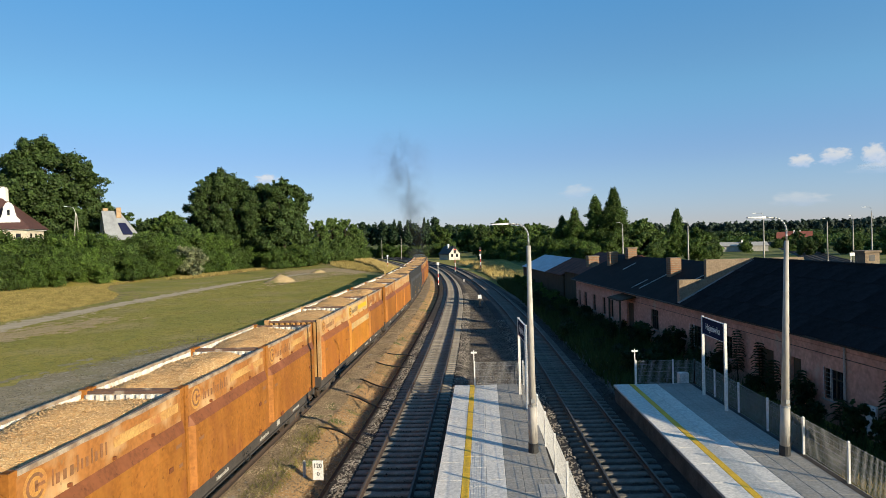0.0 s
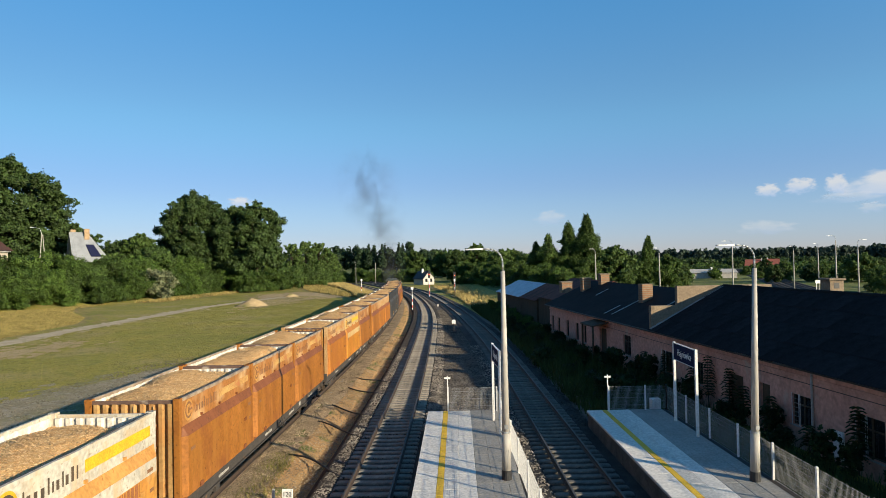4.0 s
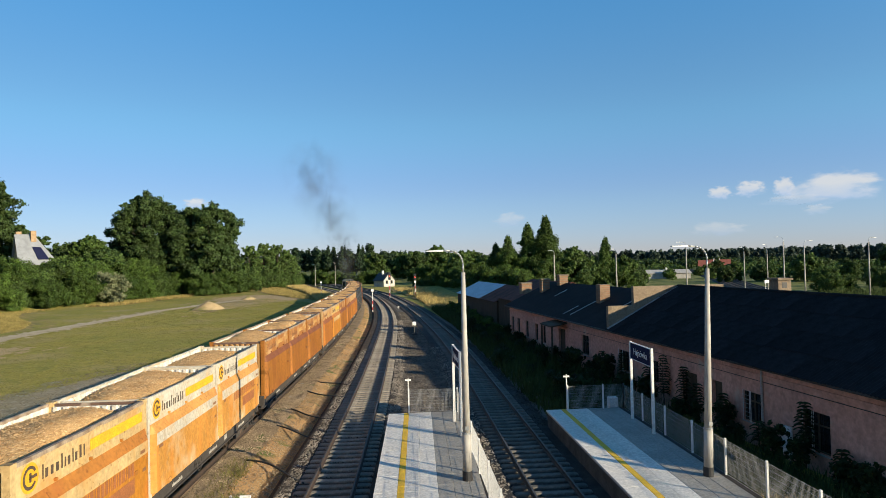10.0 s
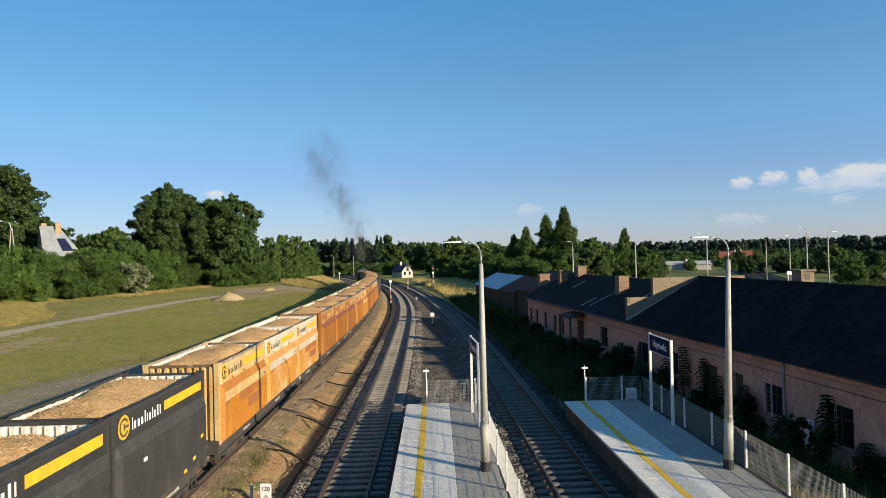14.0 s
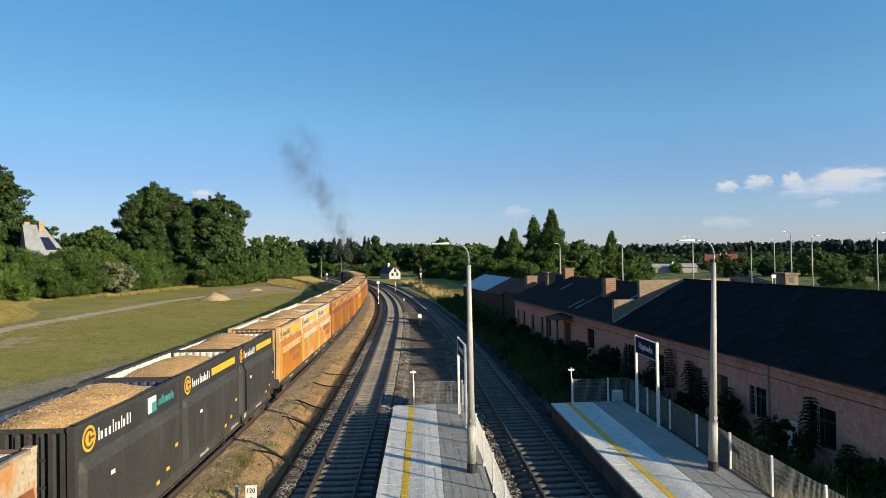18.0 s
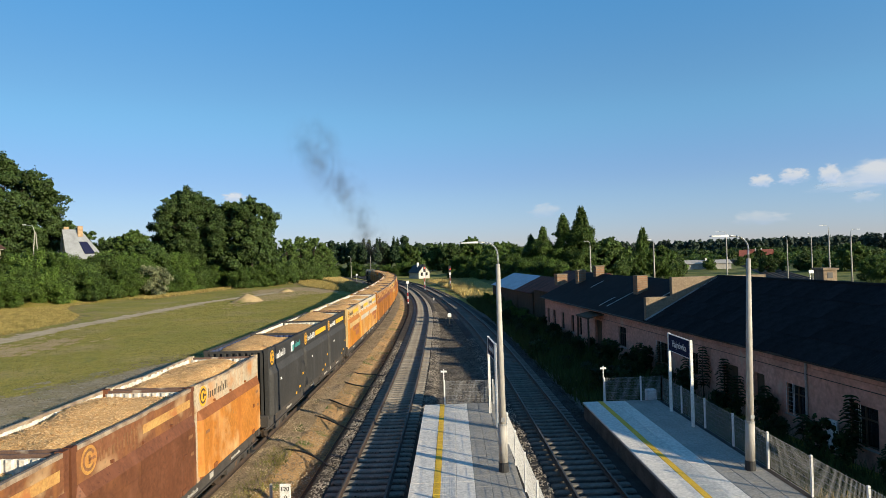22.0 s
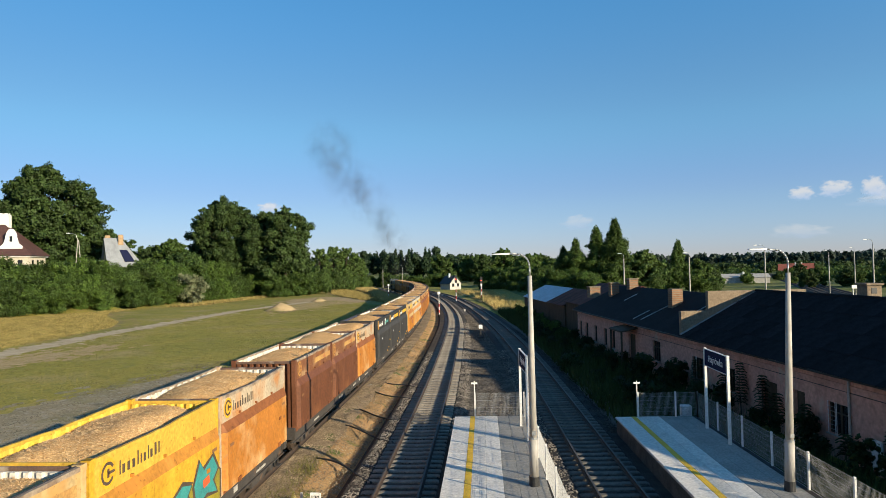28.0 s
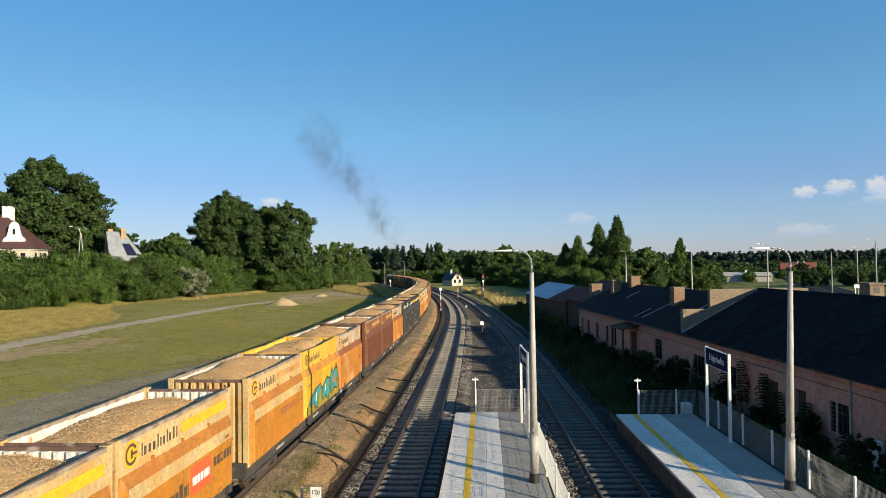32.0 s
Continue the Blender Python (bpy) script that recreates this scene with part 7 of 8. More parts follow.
blades("dry_field_grass", [(-60, 54), (-49.3, 60), (-49.3, 70), (-49.5, 80), (-50.4, 96), (-54.4, 106), (-64.4, 121), (-70, 133), (-69.5, 145), (-72, 145), (-77, 134), (-84, 117), (-95, 97)], 110000, 0.26, M["blade_mixed"], 4, "long dry straw-coloured grass", 0.022, 0.7, 0.02)
blades("dry_strip_grass", [(-60, 54), (-49.3, 60), (-49.3, 70), (-49.5, 80), (-50.4, 96), (-54.4, 106), (-64.4, 121), (-70, 133), (-69.5, 145), (-72, 145), (-77, 134), (-84, 117), (-95, 97)], 30000, 0.22, M["blade_field"], 24, "green grass among the dry straw", 0.03, 0.8, 0.02)
blades("field_grass", [(-26, 20), (-60, 66), (-47, 90), (-44, 140), (-30, 170), (-9.5, 130), (-9.8, 60), (-21, 52), (-27, 36)], 110000, 0.045, M["blade_field"], 3, "short mown grass with straw on the field", 0.03, 1.6, 0.03, (FIELD_PATH, GRAVEL_YARD))
blades("dry_bank_grass", [(-15, 150), (-24, 200), (-36, 245), (-30, 250), (-21, 205), (-11.5, 158)], 16000, 0.9, M["blade_dry"], 15, "tall golden grass beside the curving track", 0.07, 0.25)
blades("dry_bank_grass", [(-15.5, 152), (-22, 185), (-32, 225), (-41, 252), (-46, 249), (-42, 225), (-34, 195), (-23, 168)], 15000, 0.4, M["blade_mixed"], 18, "golden dry grass beside the curving track", 0.05, 0.3)
blades("hedge_foot_grass", [(-66, 150), (-60, 150), (-53, 210), (-40, 258), (-44, 260), (-57, 216)], 9000, 0.45, M["blade_mixed"], 16, "dry grass at the foot of the hedge", 0.06, 0.3)
blades("dry_bank_grass", [(8.5, 112), (14, 112), (22, 130), (26, 150), (21, 177), (10, 205), (3, 205), (7, 157)], 14000, 0.8, M["blade_dry"], 5, "long dry grass beside the track", 0.06, 0.25)
blades("weeds", [(7.9, 31.5), (14.2, 31.5), (13.0, 70), (13.5, 112), (8.0, 112), (8.5, 80), (8.3, 55)], 20000, 0.7, M["blade_green"], 6, "tall dark weeds before the building", 0.05, 0.3)
blades("weeds", [(11.0, 8), (15.8, 8), (14.0, 31.5), (11.3, 31.5)], 9000, 0.55, M["blade_green"], 7, "tall dark weeds behind the fence", 0.03, 0.3)
blades("fence_dry_grass", [(11.2, 9), (14.6, 9), (13.6, 19), (11.3, 20)], 7000, 0.4, M["blade_dry"], 17, "dry sunlit grass behind the fence", 0.02, 0.4, 0.2)
blades("verge_grass", [(-6.6, 17), (-6.3, 27), (-5.2, 27), (-5.5, 17)], 2200, 0.09, M["blade_field"], 8, "thin grass on the earth beside the track", 0.012, 0.8, 0.33)


# ---- sand heap, posts, signals ----
def build_mound(x, y, w, h, label):
    g = Geo()
    n, k = 22, 8
    for j in range(k + 1):
        r = 1 - j / k
        for i in range(n):
            a = 2 * math.pi * i / n
            q = 1 + 0.18 * noise.noise((math.cos(a) * 1.3, math.sin(a) * 1.3, j * 0.3 + x))
            g.v.append((x + math.cos(a) * w / 2 * r * q, y + math.sin(a) * w / 2 * r * q, GZ + 0.05 + h * (1 - r ** 1.4) * (1 + 0.1 * noise.noise((a, r * 3, 5)))))
    for j in range(k):
        for i in range(n):
            g.f.append((j * n + i, j * n + (i + 1) % n, (j + 1) * n + (i + 1) % n, (j + 1) * n + i))
            g.m.append(0)
    tagged(part("sand_mound", g, M["sand"], smooth=True), label, "sand mound")


build_mound(-34, 130, 6.0, 1.5, "heap of pale sand lying on the field")
build_mound(-33.5, 165, 4.0, 0.8, "small heap of pale sand on the field")


def build_km_post():
    r = root("kilometre_post", pose(-4.48, 21.1, GZ + 0.15, 0, 0, -8), "white kilometre board with black figures", "marker post")
    part("board", Geo().box(-0.17, -0.03, 0.05, 0.17, 0.03, 0.68, 0, 0.01), M["white_paint"], r)
    up = Matrix.Rotation(math.pi / 2, 4, "X")
    part("figures", text_mesh("120", 0.2, M["black"]), None, r, m=pose(0, -0.036, 0.52) @ up)
    part("figures", text_mesh("0", 0.2, M["black"]), None, r, m=pose(0.02, -0.036, 0.25) @ up)
    tagged(part("marker_stake", Geo().box(-5.06, 21.45, GZ + 0.1, -4.98, 21.53, GZ + 0.72, 0, 0.02), M["concrete"]), "small worn concrete stake in the ground", "stake")


build_km_post()
M["red"] = mat("red_enamel", (0.5, 0.03, 0.02, 1), (0.42, 0.03, 0.02, 1), 3, 0.5)


def glow(name, c, s):
    m = bpy.data.materials.new(name)
    m.use_nodes = True
    b = m.node_tree.nodes["Principled BSDF"]
    b.inputs["Base Color"].default_value = c
    b.inputs["Emission Color"].default_value = c
    b.inputs["Emission Strength"].default_value = s
    return m


M["red_glow"] = glow("red_signal_light", (0.9, 0.05, 0.02, 1), 3.0)


def build_signal(x, y, h, tall=True):
    r = root("railway_signal", pose(x, y, GZ), "railway colour-light signal on a red and white mast" if tall else "short white-headed trackside marker post", "railway signal", "signals along the line")
    n = 5
    for k in range(n):
        z0, z1 = (h * 0.62) * k / n, (h * 0.62) * (k + 1) / n
        part("mast_band", Geo().tube((0, 0, z0), (0, 0, z1), 0.075, 0.075, 8), M["red"] if k % 2 else M["white_paint"], r)
    if tall:
        part("white_plate", Geo().box(-0.2, -0.1, h * 0.62, 0.2, -0.06, h * 0.72), M["white_paint"], r)
        part("signal_head", Geo().box(-0.27, -0.16, h * 0.72, 0.27, 0.12, h, 0, 0.04), M["black"], r)
        for k in range(3):
            z = h * 0.72 + (h * 0.28) * (k + 0.5) / 3
            part("lens", Geo().tube((0, -0.25, z), (0, -0.16, z), 0.1, 0.1, 10), M["red_glow"] if k == 1 else M["black"], r)
        part("ladder", Geo().box(-0.2, 0.1, 0, -0.16, 0.13, h * 0.9).box(0.16, 0.1, 0, 0.2, 0.13, h * 0.9), M["galv"], r)
    else:
        part("mast", Geo().tube((0, 0, h * 0.62), (0, 0, h - 0.4), 0.05, 0.05, 8), M["white_paint"], r)
        part("head", Geo().box(-0.22, -0.1, h - 0.45, 0.22, 0.1, h, 0, 0.04), M["white_paint"], r)


build_signal(1.25, 147, 6.2)
build_signal(7.35, 154.5, 5.6)
build_signal(-1.95, 108.5, 4.0, False)
build_signal(-16.0, 168, 4.0, False)
build_signal(-8.6, 185, 2.6, False)


def build_point_lantern(x, y):
    r = root("point_lantern", pose(x, y, GZ + 0.2), "white points indicator on a low black stand", "points indicator")
    part("stand", Geo().tube((0, 0, 0), (0, 0, 1.1), 0.06, 0.05, 8).box(-0.3, -0.15, 0.0, 0.3, 0.15, 0.25), M["black"], r)
    part("lantern", Geo().box(-0.2, -0.15, 1.1, 0.2, 0.15, 1.5, 0, 0.08), M["white_paint"], r)
    part("lever", Geo().tube((0.2, 0, 0.2), (0.5, -0.4, 0.8), 0.03, 0.03, 6), M["black"], r)


build_point_lantern(3.2, 71)
tagged(part("track_stone", Geo().box(2.3, 115, GZ + 0.1, 2.6, 115.25, GZ + 0.62, 0, 0.05), M["concrete"]), "white painted stone beside the track", "marker stone")
for x, y, h, a in ((24, 90, 9.2, 0.7), (33, 90, 9.2, 0.7), (43.4, 90, 10.0, 1.4), (69.5, 120, 9.4, 0.8), (74.2, 120, 10.2, 0.8), (58.2, 90, 10.6, 1.2), (61.4, 90, 10.0, 1.2), (71.5, 90, 10.4, 1.2), (-25.9, 250, 8.7, 0.8), (-18.4, 250, 9.0, 0.6)):
    build_lamp(x, y, ground_z(x, y), 180 if a == 1.2 and x > 60 else 0, a, h, 0.0, "yard_lamp", "slim concrete lamp post in the goods yard")


def build_frame_pole(x, y, z, h):
    """A two-legged concrete pole with a lamp on a thin arm."""
    r = root("utility_pole", pose(x, y, z, 0, 0, 10), "two-legged concrete pole with a street lamp", "utility pole")
    for s in (-1, 1):
        part("leg", Geo().tube((s * 1.0, 0, 0), (s * 0.1, 0, h), 0.14, 0.09, 8), M["pole"], r)
    part("cross_piece", Geo().box(-0.62, -0.06, h * 0.5, 0.62, 0.06, h * 0.5 + 0.14), M["pole"], r)
    part("arm", Geo().tube((0, 0, h - 0.2), (-0.5, 0, h + 1.4), 0.05, 0.05, 6).tube((-0.5, 0, h + 1.4), (-1.9, 0, h + 1.7), 0.05, 0.05, 6), M["galv"], r)
    part("lamp_head", Geo().box(-2.5, -0.14, h + 1.62, -1.8, 0.14, h + 1.78, 0, 0.05), M["white_metal"], r)


build_frame_pole(-86.3, 150, 3.0, 12.4)


# ---- houses ----
M["hut_wall"] = mat("hut_render", (0.50, 0.48, 0.43, 1), (0.40, 0.385, 0.345, 1), 0.8, 0.9)
M["cream"] = mat("cream_render", (0.54, 0.48, 0.38, 1), (0.46, 0.41, 0.33, 1), 0.8, 0.9)
M["brown_tile"] = mat("brown_roof_tile", (0.080, 0.036, 0.030, 1), (0.060, 0.028, 0.025, 1), 1.0, 0.7, bump=0.3)
M["grey_tile"] = mat("grey_roof_sheet_old", (0.25, 0.265, 0.28, 1), (0.19, 0.20, 0.215, 1), 0.6, 0.7, bump=0.2)
M["red_tile"] = mat("red_roof_tile", (0.30, 0.09, 0.05, 1), (0.24, 0.07, 0.045, 1), 1.0, 0.8)


def windows_on(parent, face, xs, z, w, h, at_):
    for x in xs:
        if face == "y":
            o = part("window", Geo().box(x - w / 2, at_ - 0.02, z, x + w / 2, at_ + 0.04, z + h), M["glass"], parent)
            part("window_frame", Geo().box(x - w / 2 - 0.08, at_ - 0.05, z - 0.1, x + w / 2 + 0.08, at_ - 0.022, z), M["white_paint"], o)
        else:
            o = part("window", Geo().box(at_ - 0.04, x - w / 2, z, at_ + 0.02, x + w / 2, z + h), M["glass"], parent)
            part("window_frame", Geo().box(at_ + 0.022, x - w / 2 - 0.08, z - 0.1, at_ + 0.05, x + w / 2 + 0.08, z), M["white_paint"], o)


def build_villa():
    """A big house with a hipped brown roof and a white curved gable."""
    r = root("house", pose(-110, 166, 3.6, 0, 0, 12), "cream house with brown roof and white curved gable", "house")
    part("wall", Geo().box(-16, -5, 0, 3.6, 5, 9.0), M["cream"], r)
    g = Geo()
    g.v += [(-17, -6, 8.9), (4.6, -6, 8.9), (4.6, 6, 8.9), (-17, 6, 8.9), (-13, -0.5, 17.6), (-4.2, -0.5, 17.6), (-4.2, 0.5, 17.6), (-13, 0.5, 17.6)]
    for f in ((0, 1, 5, 4), (1, 2, 6, 5), (2, 3, 7, 6), (3, 0, 4, 7), (4, 5, 6, 7), (3, 2, 1, 0)):
        g.f.append(f)
        g.m.append(0)
    part("roof", g, M["brown_tile"], r)
    prof = [(-2.6, 10.6), (2.6, 10.6), (2.5, 11.2), (1.7, 12.0), (1.35, 13.2), (1.1, 14.6), (0.6, 15.4), (0, 15.7), (-0.6, 15.4), (-1.1, 14.6), (-1.35, 13.2), (-1.7, 12.0), (-2.5, 11.2)]
    ga = part("gable", Geo().prism([(x - 0.6, z) for x, z in prof], -4.9, -4.5), M["white_paint"], r, "white curved gable")
    part("gable_window", Geo().box(-0.9, -4.95, 12.4, -0.3, -4.9, 13.8), M["glass"], ga)
    part("dormer_roof", Geo().prism([(-2.8, 10.8), (1.6, 10.8), (-0.6, 14.6)], -4.5, 1.0), M["brown_tile"], r)
    part("chimney", Geo().box(-5.0, -0.9, 15.5, -2.8, 0.9, 19.9, 0, 0.1), M["white_paint"], r, "broad white chimney")
    part("cornice", Geo().box(-16.5, -5.5, 8.6, 4.1, 5.5, 8.88), M["white_paint"], r)
    windows_on(r, "y", (-12.5, -9, -5.5, -2, 1.5), 6.2, 1.1, 1.6, -5.0)
    windows_on(r, "y", (-12.5, -9, -5.5, -2, 1.5), 2.4, 1.1, 1.6, -5.0)
    windows_on(r, "x", (-3, 0, 3), 6.2, 1.1, 1.6, 3.6)


def build_grey_house():
    r = root("house", pose(-94.3, 186, 4.3, 0, 0, -52), "house with a steep grey roof and roof window", "house")
    r.scale = (0.92, 0.92, 0.92)
    part("wall", Geo().box(-5, -4.5, 0, 5, 4.5, 6.4), M["cream"], r)
    part("gable", Geo().prism([(-5, 6.4), (5, 6.4), (0, 14.0)], -4.5, -4.3), M["cream"], r)
    g = Geo()
    g.v += [(-5.8, -5.2, 5.5), (5.8, -5.2, 5.5), (5.8, 5.2, 5.5), (-5.8, 5.2, 5.5), (0, -5.2, 14.6), (0, -0.3, 14.6)]
    for f in ((1, 2, 5, 4), (0, 4, 5, 3), (2, 3, 5), (0, 3, 2, 1)):
        g.f.append(f)
        g.m.append(0)
    ro = part("roof", g, M["grey_tile"], r)
    q = Geo()
    q.v += [(2.6, -1.2, 10.65), (4.9, -0.2, 7.1), (4.9, 2.6, 7.1), (2.6, 0.9, 10.65), (2.7, -1.2, 10.8), (5.0, -0.2, 7.25), (5.0, 2.6, 7.25), (2.7, 0.9, 10.8)]
    for f in ((4, 5, 6, 7), (0, 4, 7, 3), (1, 2, 6, 5), (0, 1, 5, 4), (3, 7, 6, 2)):
        q.f.append(f)
        q.m.append(0)
    part("solar_panel", q, M["navy"], ro, "dark solar panel on the slope")
    for x, y, z in ((-0.9, -4.0, 15.4), (0.9, -0.6, 15.6)):
        part("chimney", Geo().box(x - 0.55, y - 0.7, 10.5, x + 0.55, y + 0.7, z, 0, 0.05), M["ochre_brick"], r, "ochre brick chimney")
    windows_on(r, "y", (-1.6, 1.6), 7.0, 1.1, 1.5, -4.5)


def build_small_house(x, y, yaw, w, d, h, rh, wall, roof, label, name="house", z=None):
    r = root(name, pose(x, y, ground_z(x, y) if z is None else z, 0, 0, yaw), label, "house", "far houses")
    part("wall", Geo().prism([(-w / 2, 0), (w / 2, 0), (w / 2, h), (0, h + rh), (-w / 2, h)], -d / 2, d / 2), wall, r)
    k = rh / (w / 2)
    part("roof", Geo().prism([(-w / 2 - 0.4, h - 0.4 * k + 0.12), (0, h + rh + 0.14), (w / 2 + 0.4, h - 0.4 * k + 0.12), (w / 2 + 0.4, h - 0.4 * k), (0, h + rh + 0.01), (-w / 2 - 0.4, h - 0.4 * k)], -d / 2 - 0.3, d / 2 + 0.3), roof, r)
    part("chimney", Geo().box(-0.3 - w * 0.12, -0.3, h, 0.3 - w * 0.12, 0.3, h + rh + 0.9), M["white_paint"], r)
    windows_on(r, "y", (-w * 0.22, w * 0.22), 1.0, 0.9, 1.2, -d / 2)
    return r


build_villa()
build_grey_house()
build_small_house(0.1, 238, 33, 4.7, 6.5, 2.4, 2.5, M["hut_wall"], M["black"], "small white house with a dark gabled roof by the line", "signal_hut")
for x, y, w, d, h, rh, rf in ((186, 352, 12, 16, 3.2, 3.2, "red_tile"), (200, 372, 10, 12, 3.5, 3.0, "red_tile")):
    build_small_house(x, y, 60, w, d, h, rh, M["cream"], M[rf], "far house with a red-brown roof among trees")
build_small_house(112, 250, 75, 9, 17, 2.2, 1.2, M["concrete"], M["concrete"], "long low shed with a pale roof", "shed")


# ---- clouds and the yard behind the building ----
def cloud_material(cover):
    m = bpy.data.materials.new("cloud")
    m.use_nodes = True
    n, l = m.node_tree.nodes, m.node_tree.links
    n.remove(n["Principled BSDF"])
    tc = n.new("ShaderNodeTexCoord")
    sp = n.new("ShaderNodeSeparateXYZ")
    l.new(tc.outputs["Object"], sp.inputs[0])
    ln = n.new("ShaderNodeVectorMath")
    ln.operation = "LENGTH"
    l.new(tc.outputs["Object"], ln.inputs[0])
    oi = n.new("ShaderNodeObjectInfo")
    sc = n.new("ShaderNodeMath")
    sc.operation = "MULTIPLY"
    sc.inputs[1].default_value = 30.0
    l.new(oi.outputs["Random"], sc.inputs[0])
    no = n.new("ShaderNodeTexNoise")
    no.noise_dimensions = "4D"
    no.inputs["Scale"].default_value, no.inputs["Detail"].default_value = 2.2, 6.0
    l.new(tc.outputs["Object"], no.inputs["Vector"])
    l.new(sc.outputs[0], no.inputs["W"])
    def math_(op, a, b):
        t = n.new("ShaderNodeMath")
        t.operation = op
        for i, v in enumerate((a, b)):
            if hasattr(v, "is_output"):
                l.new(v, t.inputs[i])
            else:
                t.inputs[i].default_value = v
        return t.outputs[0]
    body = math_("SUBTRACT", math_("MULTIPLY", no.outputs[0], 1.7), math_("ADD", math_("POWER", ln.outputs["Value"], 1.5), 0.12))
    al = n.new("ShaderNodeMapRange")
    al.interpolation_type = "SMOOTHSTEP"
    al.inputs[1].default_value, al.inputs[2].default_value, al.inputs[4].default_value = 0.0, 0.55, cover
    l.new(body, al.inputs[0])
    # the sheet glows; sunlit top and shaded underside are put into its colour
    em = n.new("ShaderNodeEmission")
    mx = n.new("ShaderNodeMix")
    mx.data_type = "RGBA"
    mx.inputs[6].default_value, mx.inputs[7].default_value = (0.40, 0.46, 0.60, 1), (0.66, 0.60, 0.565, 1)
    up = n.new("ShaderNodeMapRange")
    up.inputs[1].default_value, up.inputs[2].default_value = -0.5, 0.25
    l.new(math_("ADD", sp.outputs["Z"], math_("MULTIPLY", math_("SUBTRACT", no.outputs[0], 0.5), 0.8)), up.inputs[0])
    l.new(up.outputs[0], mx.inputs[0])
    l.new(mx.outputs[2], em.inputs[0])
    em.inputs[1].default_value = 0.62
    tr = n.new("ShaderNodeBsdfTransparent")
    ms = n.new("ShaderNodeMixShader")
    l.new(al.outputs[0], ms.inputs[0])
    l.new(tr.outputs[0], ms.inputs[1])
    l.new(em.outputs[0], ms.inputs[2])
    l.new(ms.outputs[0], n["Material Output"].inputs[0])
    return m


def build_clouds():
    sheets = []
    for cover in (0.72, 0.3):
        me = Geo()
        me.quad((-1, 0, -1), (1, 0, -1), (1, 0, 1), (-1, 0, 1))
        sheets.append(me.mesh("cloud", cloud_material(cover)))
    # centre across, height, width and height of each, 3.9 km away
    for x, z, w, h in ((2866, 439, 577, 210), (2542, 442, 136, 122), (2298, 436, 176, 102), (2114, 410, 149, 81), (2761, 297, 170, 61), (-1086, 385, 136, 68), (769, 262, 203, 81), (2102, 184, 305, 88), (2621, 363, 407, 68)):
        ob = tagged(new("backdrop_cloud", sheets[1 if z < 300 or w == 407 else 0]), "small white evening cloud low in the sky", "cloud", "clouds", "structure")
        ob.matrix_basis = Matrix.Translation((x, 3900, z)) @ Matrix.Rotation(-math.atan2(x, 3900), 4, "Z")
        ob.scale = (w / 1.5, 1, h / 1.4)


build_clouds()


# ---- the goods yard behind the building ----
def build_yard():
    for k, (d, nm) in enumerate(((0, "track_yard"), (5, "track_yard_far"))):
        yt = Track([(66 + d, 60), (72 + d, 100), (83 + d, 140), (104 + d, 190), (172 + d, 350), (200 + d, 420)])
        r = root(nm, Matrix(), "railway track in the goods yard beyond the building", "railway track", kind="structure")
        for side in (-1, 1):
            sweep(yt, [(side * 0.75 + a, z) for a, z in ((-0.06, -0.3), (-0.035, -0.1), (0.035, -0.1), (0.06, -0.3))], yt.s[0] + 1, yt.s[-1] - 1, 6.0, "rail", M["rail"], r)
        sweep(yt, [(-2.4, -0.5), (-1.6, -0.24), (1.6, -0.24), (2.4, -0.5)], yt.s[0] + 1, yt.s[-1] - 1, 6.0, "ballast_bed", M["ballast"], r, closed=False)
    tagged(part("yard_platform", Geo().obox(75.0, 128, GZ, 0.35, 3.0, 30, -0.25), M["concrete"]), "low concrete platform in the goods yard", "platform", kind="structure")
    r = root("yard_sign", pose(73.5, 118, 0.35), "small white sign on two posts on the far platform", "sign")
    part("board", Geo().box(-1.2, -0.05, 2.0, 1.2, 0.05, 2.6), M["white_paint"], r)
    for x in (-1.0, 1.0):
        part("post", Geo().box(x - 0.05, -0.05, 0, x + 0.05, 0.05, 2.0), M["white_metal"], r)


build_yard()
blades("yard_dry_grass", [(26, 70), (60, 75), (72, 130), (60, 140), (30, 130)], 16000, 0.6, M["blade_dry"], 11, "dry grass behind the building", 0.08, 0.3)
blades("yard_grass", [(75, 100), (130, 100), (140, 125), (90, 128)], 12000, 0.8, M["blade_green"], 12, "rough grass in the goods yard", 0.1, 0.3)


# ---- trackside gravel and cables ----
def pebbles(name, n, seed, place, m, size, label):
    rng = np.random.default_rng(seed)
    V, F = [], []
    base = np.array([(1, 0, 0), (-1, 0, 0), (0, 1, 0), (0, -1, 0), (0, 0, 0.8), (0, 0, -0.8)], float)
    tri = ((0, 2, 4), (2, 1, 4), (1, 3, 4), (3, 0, 4), (2, 0, 5), (1, 2, 5), (3, 1, 5), (0, 3, 5))
    for k in range(n):
        x, y, z = place(rng)
        s = size * (0.6 + 0.9 * rng.random())
        a = rng.uniform(0, 6.28)
        c, si = math.cos(a), math.sin(a)
        q = base * s * (0.7 + 0.6 * rng.random((6, 1)))
        i = len(V)
        V += [(x + p[0] * c - p[1] * si, y + p[0] * si + p[1] * c, z + p[2] * 0.8) for p in q]
        F += [(i + t[0], i + t[1], i + t[2]) for t in tri]
    me = bpy.data.meshes.new(name)
    me.from_pydata(V, [], F)
    me.materials.append(m)
    return tagged(new(name, me), label, "gravel", kind="stuff")


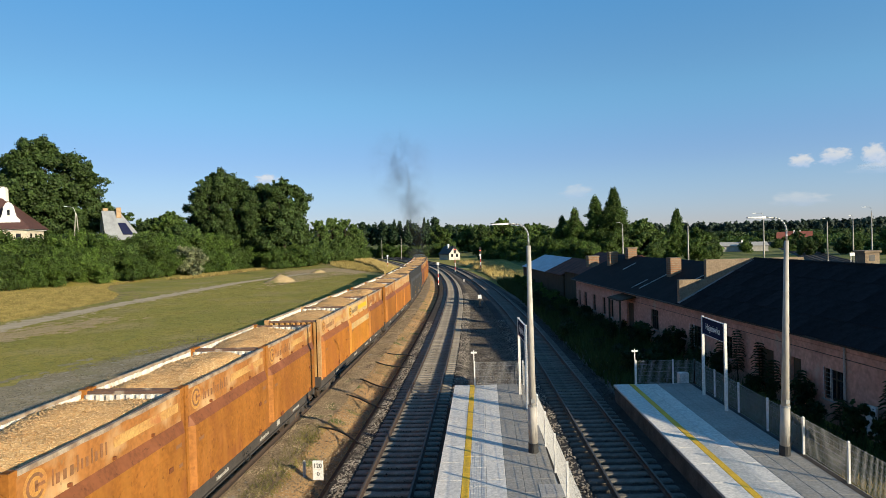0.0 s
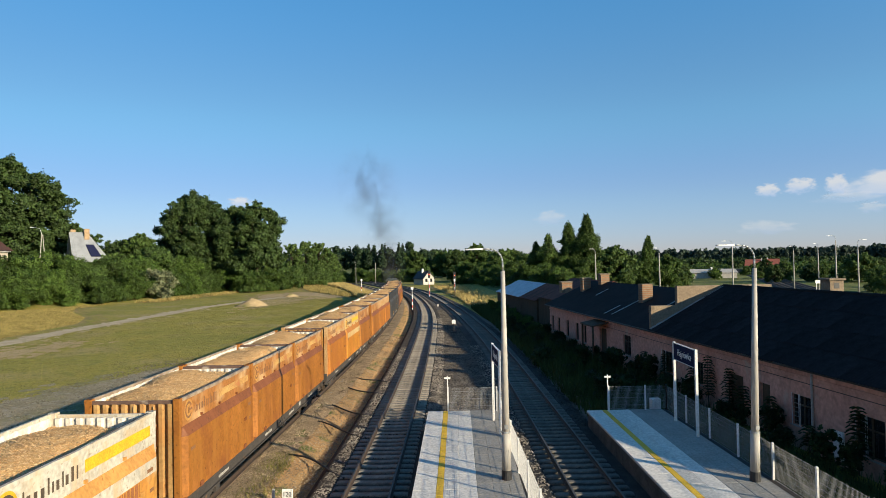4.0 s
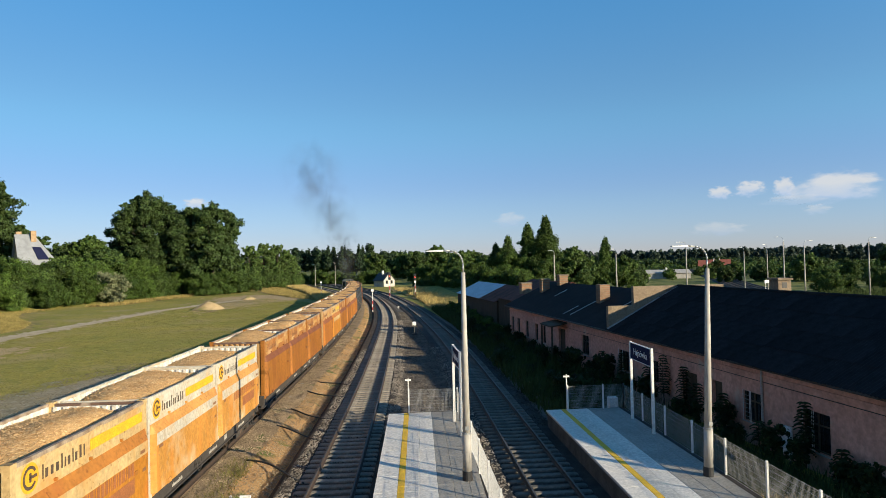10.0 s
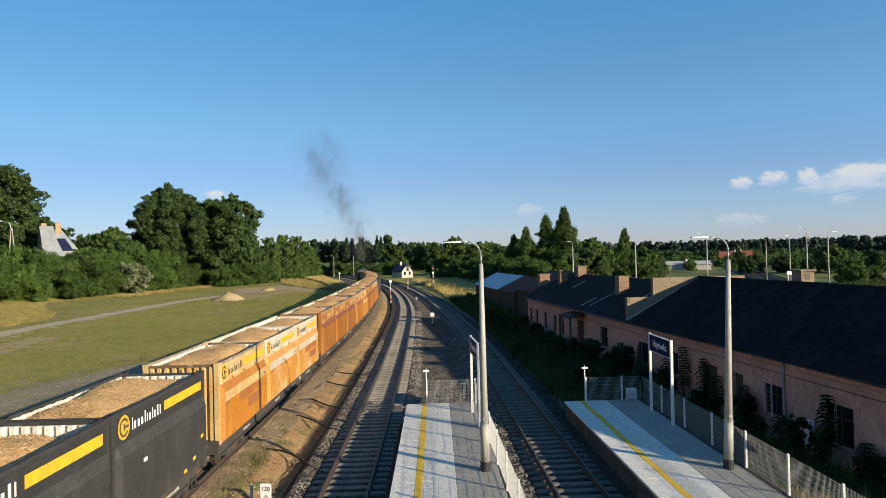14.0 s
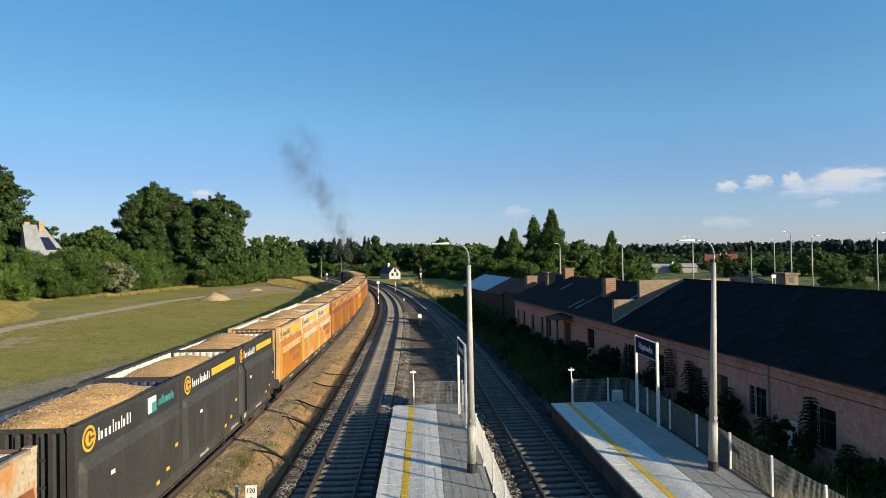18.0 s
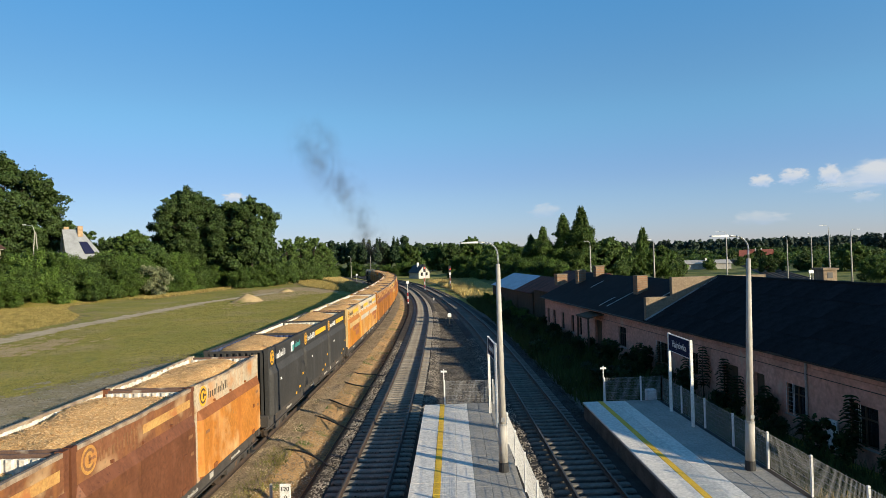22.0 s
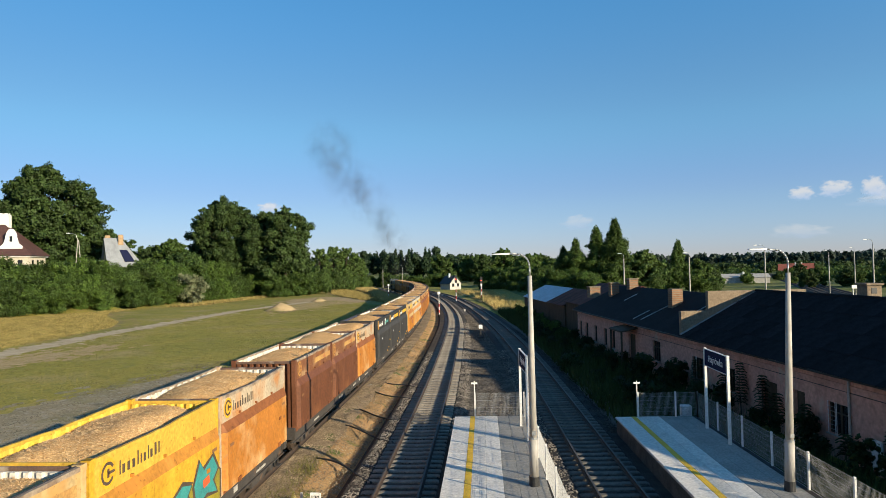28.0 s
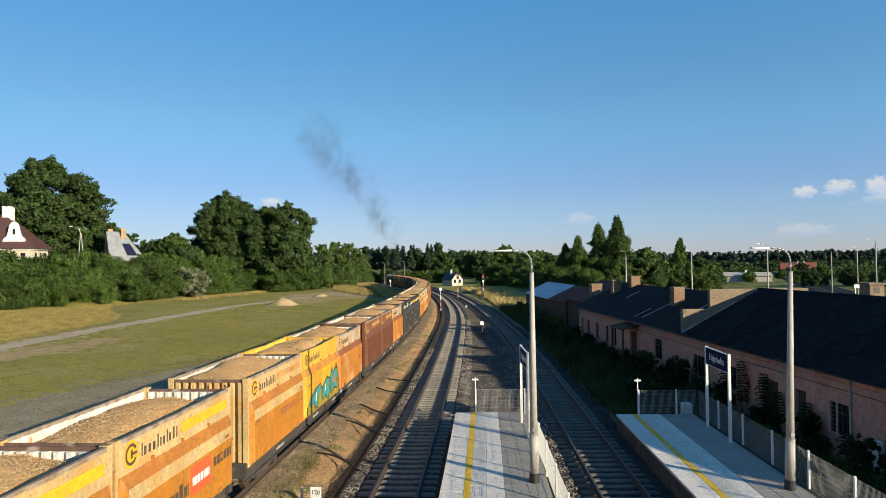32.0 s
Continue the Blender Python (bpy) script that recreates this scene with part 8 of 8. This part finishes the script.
M["pebble"] = leafy("grey_pebbles", (0.34, 0.30, 0.25, 1), (0.15, 0.13, 0.11, 1), 0.05, 0.9)
M["pebble_warm"] = leafy("warm_pebbles", (0.44, 0.335, 0.21, 1), (0.19, 0.14, 0.09, 1), 0.05, 0.9)
M["pebble_yard"] = leafy("yard_pebbles", (0.26, 0.22, 0.155, 1), (0.13, 0.115, 0.075, 1), 0.05, 0.9)
M["pebble_mid"] = leafy("grey_brown_pebbles", (0.185, 0.16, 0.13, 1), (0.055, 0.048, 0.041, 1), 0.05, 0.9)
# grey pebbles again, with the shade over the rails put into the colour
M["pebble_dark"] = leafy("dark_pebbles", (0.10, 0.09, 0.078, 1), (0.04, 0.035, 0.03, 1), 0.05, 0.9)


def bank_place(rng):
    y = 12 + 58 * rng.random() ** 1.4
    x = T0.x_at(y) + 0.95 + 2.7 * rng.random() ** 1.3
    return x, y, bank_z(x, y) + 0.004


def shoulder(tr, lo, hi, y0, y1, z):
    def f(rng):
        y = y0 + (y1 - y0) * rng.random() ** 1.4
        d = rng.uniform(lo, hi)
        return tr.x_at(y) + d, y, z + (-(abs(d) - 1.75) * 0.3 if abs(d) > 1.75 and tr is not T0 else 0.05 * noise.noise((y, d, 0)))
    return f


pebbles("shoulder_gravel", 3500, 1, shoulder(T1, -1.95, -1.35, 13, 60, -0.2), M["pebble"], 0.04, "grey stones on the shoulder of the ballast")
pebbles("track_gravel", 5000, 2, shoulder(T1, -1.3, 1.3, 13, 60, -0.25), M["pebble_dark"], 0.035, "dark stones between the rails")
pebbles("track_gravel", 6500, 3, shoulder(T2, -1.3, 1.3, 13, 60, -0.25), M["pebble_dark"], 0.035, "dark stones between the rails")
pebbles("shoulder_gravel", 3500, 13, shoulder(T2, -2.3, -1.35, 13, 60, -0.2), M["pebble"], 0.04, "grey stones on the shoulder of the ballast")
pebbles("shoulder_gravel", 5000, 14, shoulder(T2, 1.35, 2.9, 30, 80, -0.2), M["pebble_dark"], 0.045, "dark stones on the shoulder of the ballast")
pebbles("shoulder_gravel", 7000, 15, shoulder(T1, 1.35, 2.5, 30, 90, -0.2), M["pebble"], 0.045, "grey stones on the shoulder of the ballast")
pebbles("bank_gravel", 24000, 4, bank_place, M["pebble_warm"], 0.03, "loose stones on the low bank")
def ballast_place(rng):
    y = 31.5 + 75 * rng.random() ** 1.3
    x0, x1 = T1.x_at(y) + 1.9, T2.x_at(y) - 2.0
    return x0 + (x1 - x0) * rng.random(), y, GZ + 0.215


pebbles("ballast_stones", 14000, 6, ballast_place, M["pebble_mid"], 0.05, "dark stones of the ballast between two tracks")


def yard_place(rng):
    y = 16 + 42 * rng.random() ** 1.2
    return -10.5 - (15.5 - 0.008 * (y - 34) ** 2) * rng.random(), y, GZ + 0.02


pebbles("yard_stones", 15000, 5, yard_place, M["pebble_yard"], 0.038, "loose grey-brown stones on the gravel yard")
for k in range(5):
    y = 25.0 + k * 4.4 + (k % 2) * 0.8
    g = Geo()
    pts = []
    for j in range(9):
        u = j / 8
        x = T0.x_at(y) + 2.1 + u * 2.6
        pts.append((x, y + 1.6 - 2.6 * u + 0.35 * math.sin(u * 5 + k), -0.15 - 0.16 * max(0, u - 0.6)))
    for j, c in enumerate(pts):
        for a in range(6):
            t = a * math.pi / 3
            g.v.append((c[0] + 0.03 * math.cos(t) * 0.3, c[1] + 0.04 * math.cos(t), c[2] + 0.04 * math.sin(t)))
    for j in range(len(pts) - 1):
        for a in range(6):
            g.f.append((j * 6 + a, j * 6 + (a + 1) % 6, j * 6 + 6 + (a + 1) % 6, j * 6 + 6 + a))
            g.m.append(0)
    g.f += [(5, 4, 3, 2, 1, 0), tuple(range(48, 54))]
    g.m += [0, 0]
    tagged(part("ground_cable", g, M["black"], smooth=True), "dark cable lying across the gravel bank", "cable", "cables on the bank")

motions()
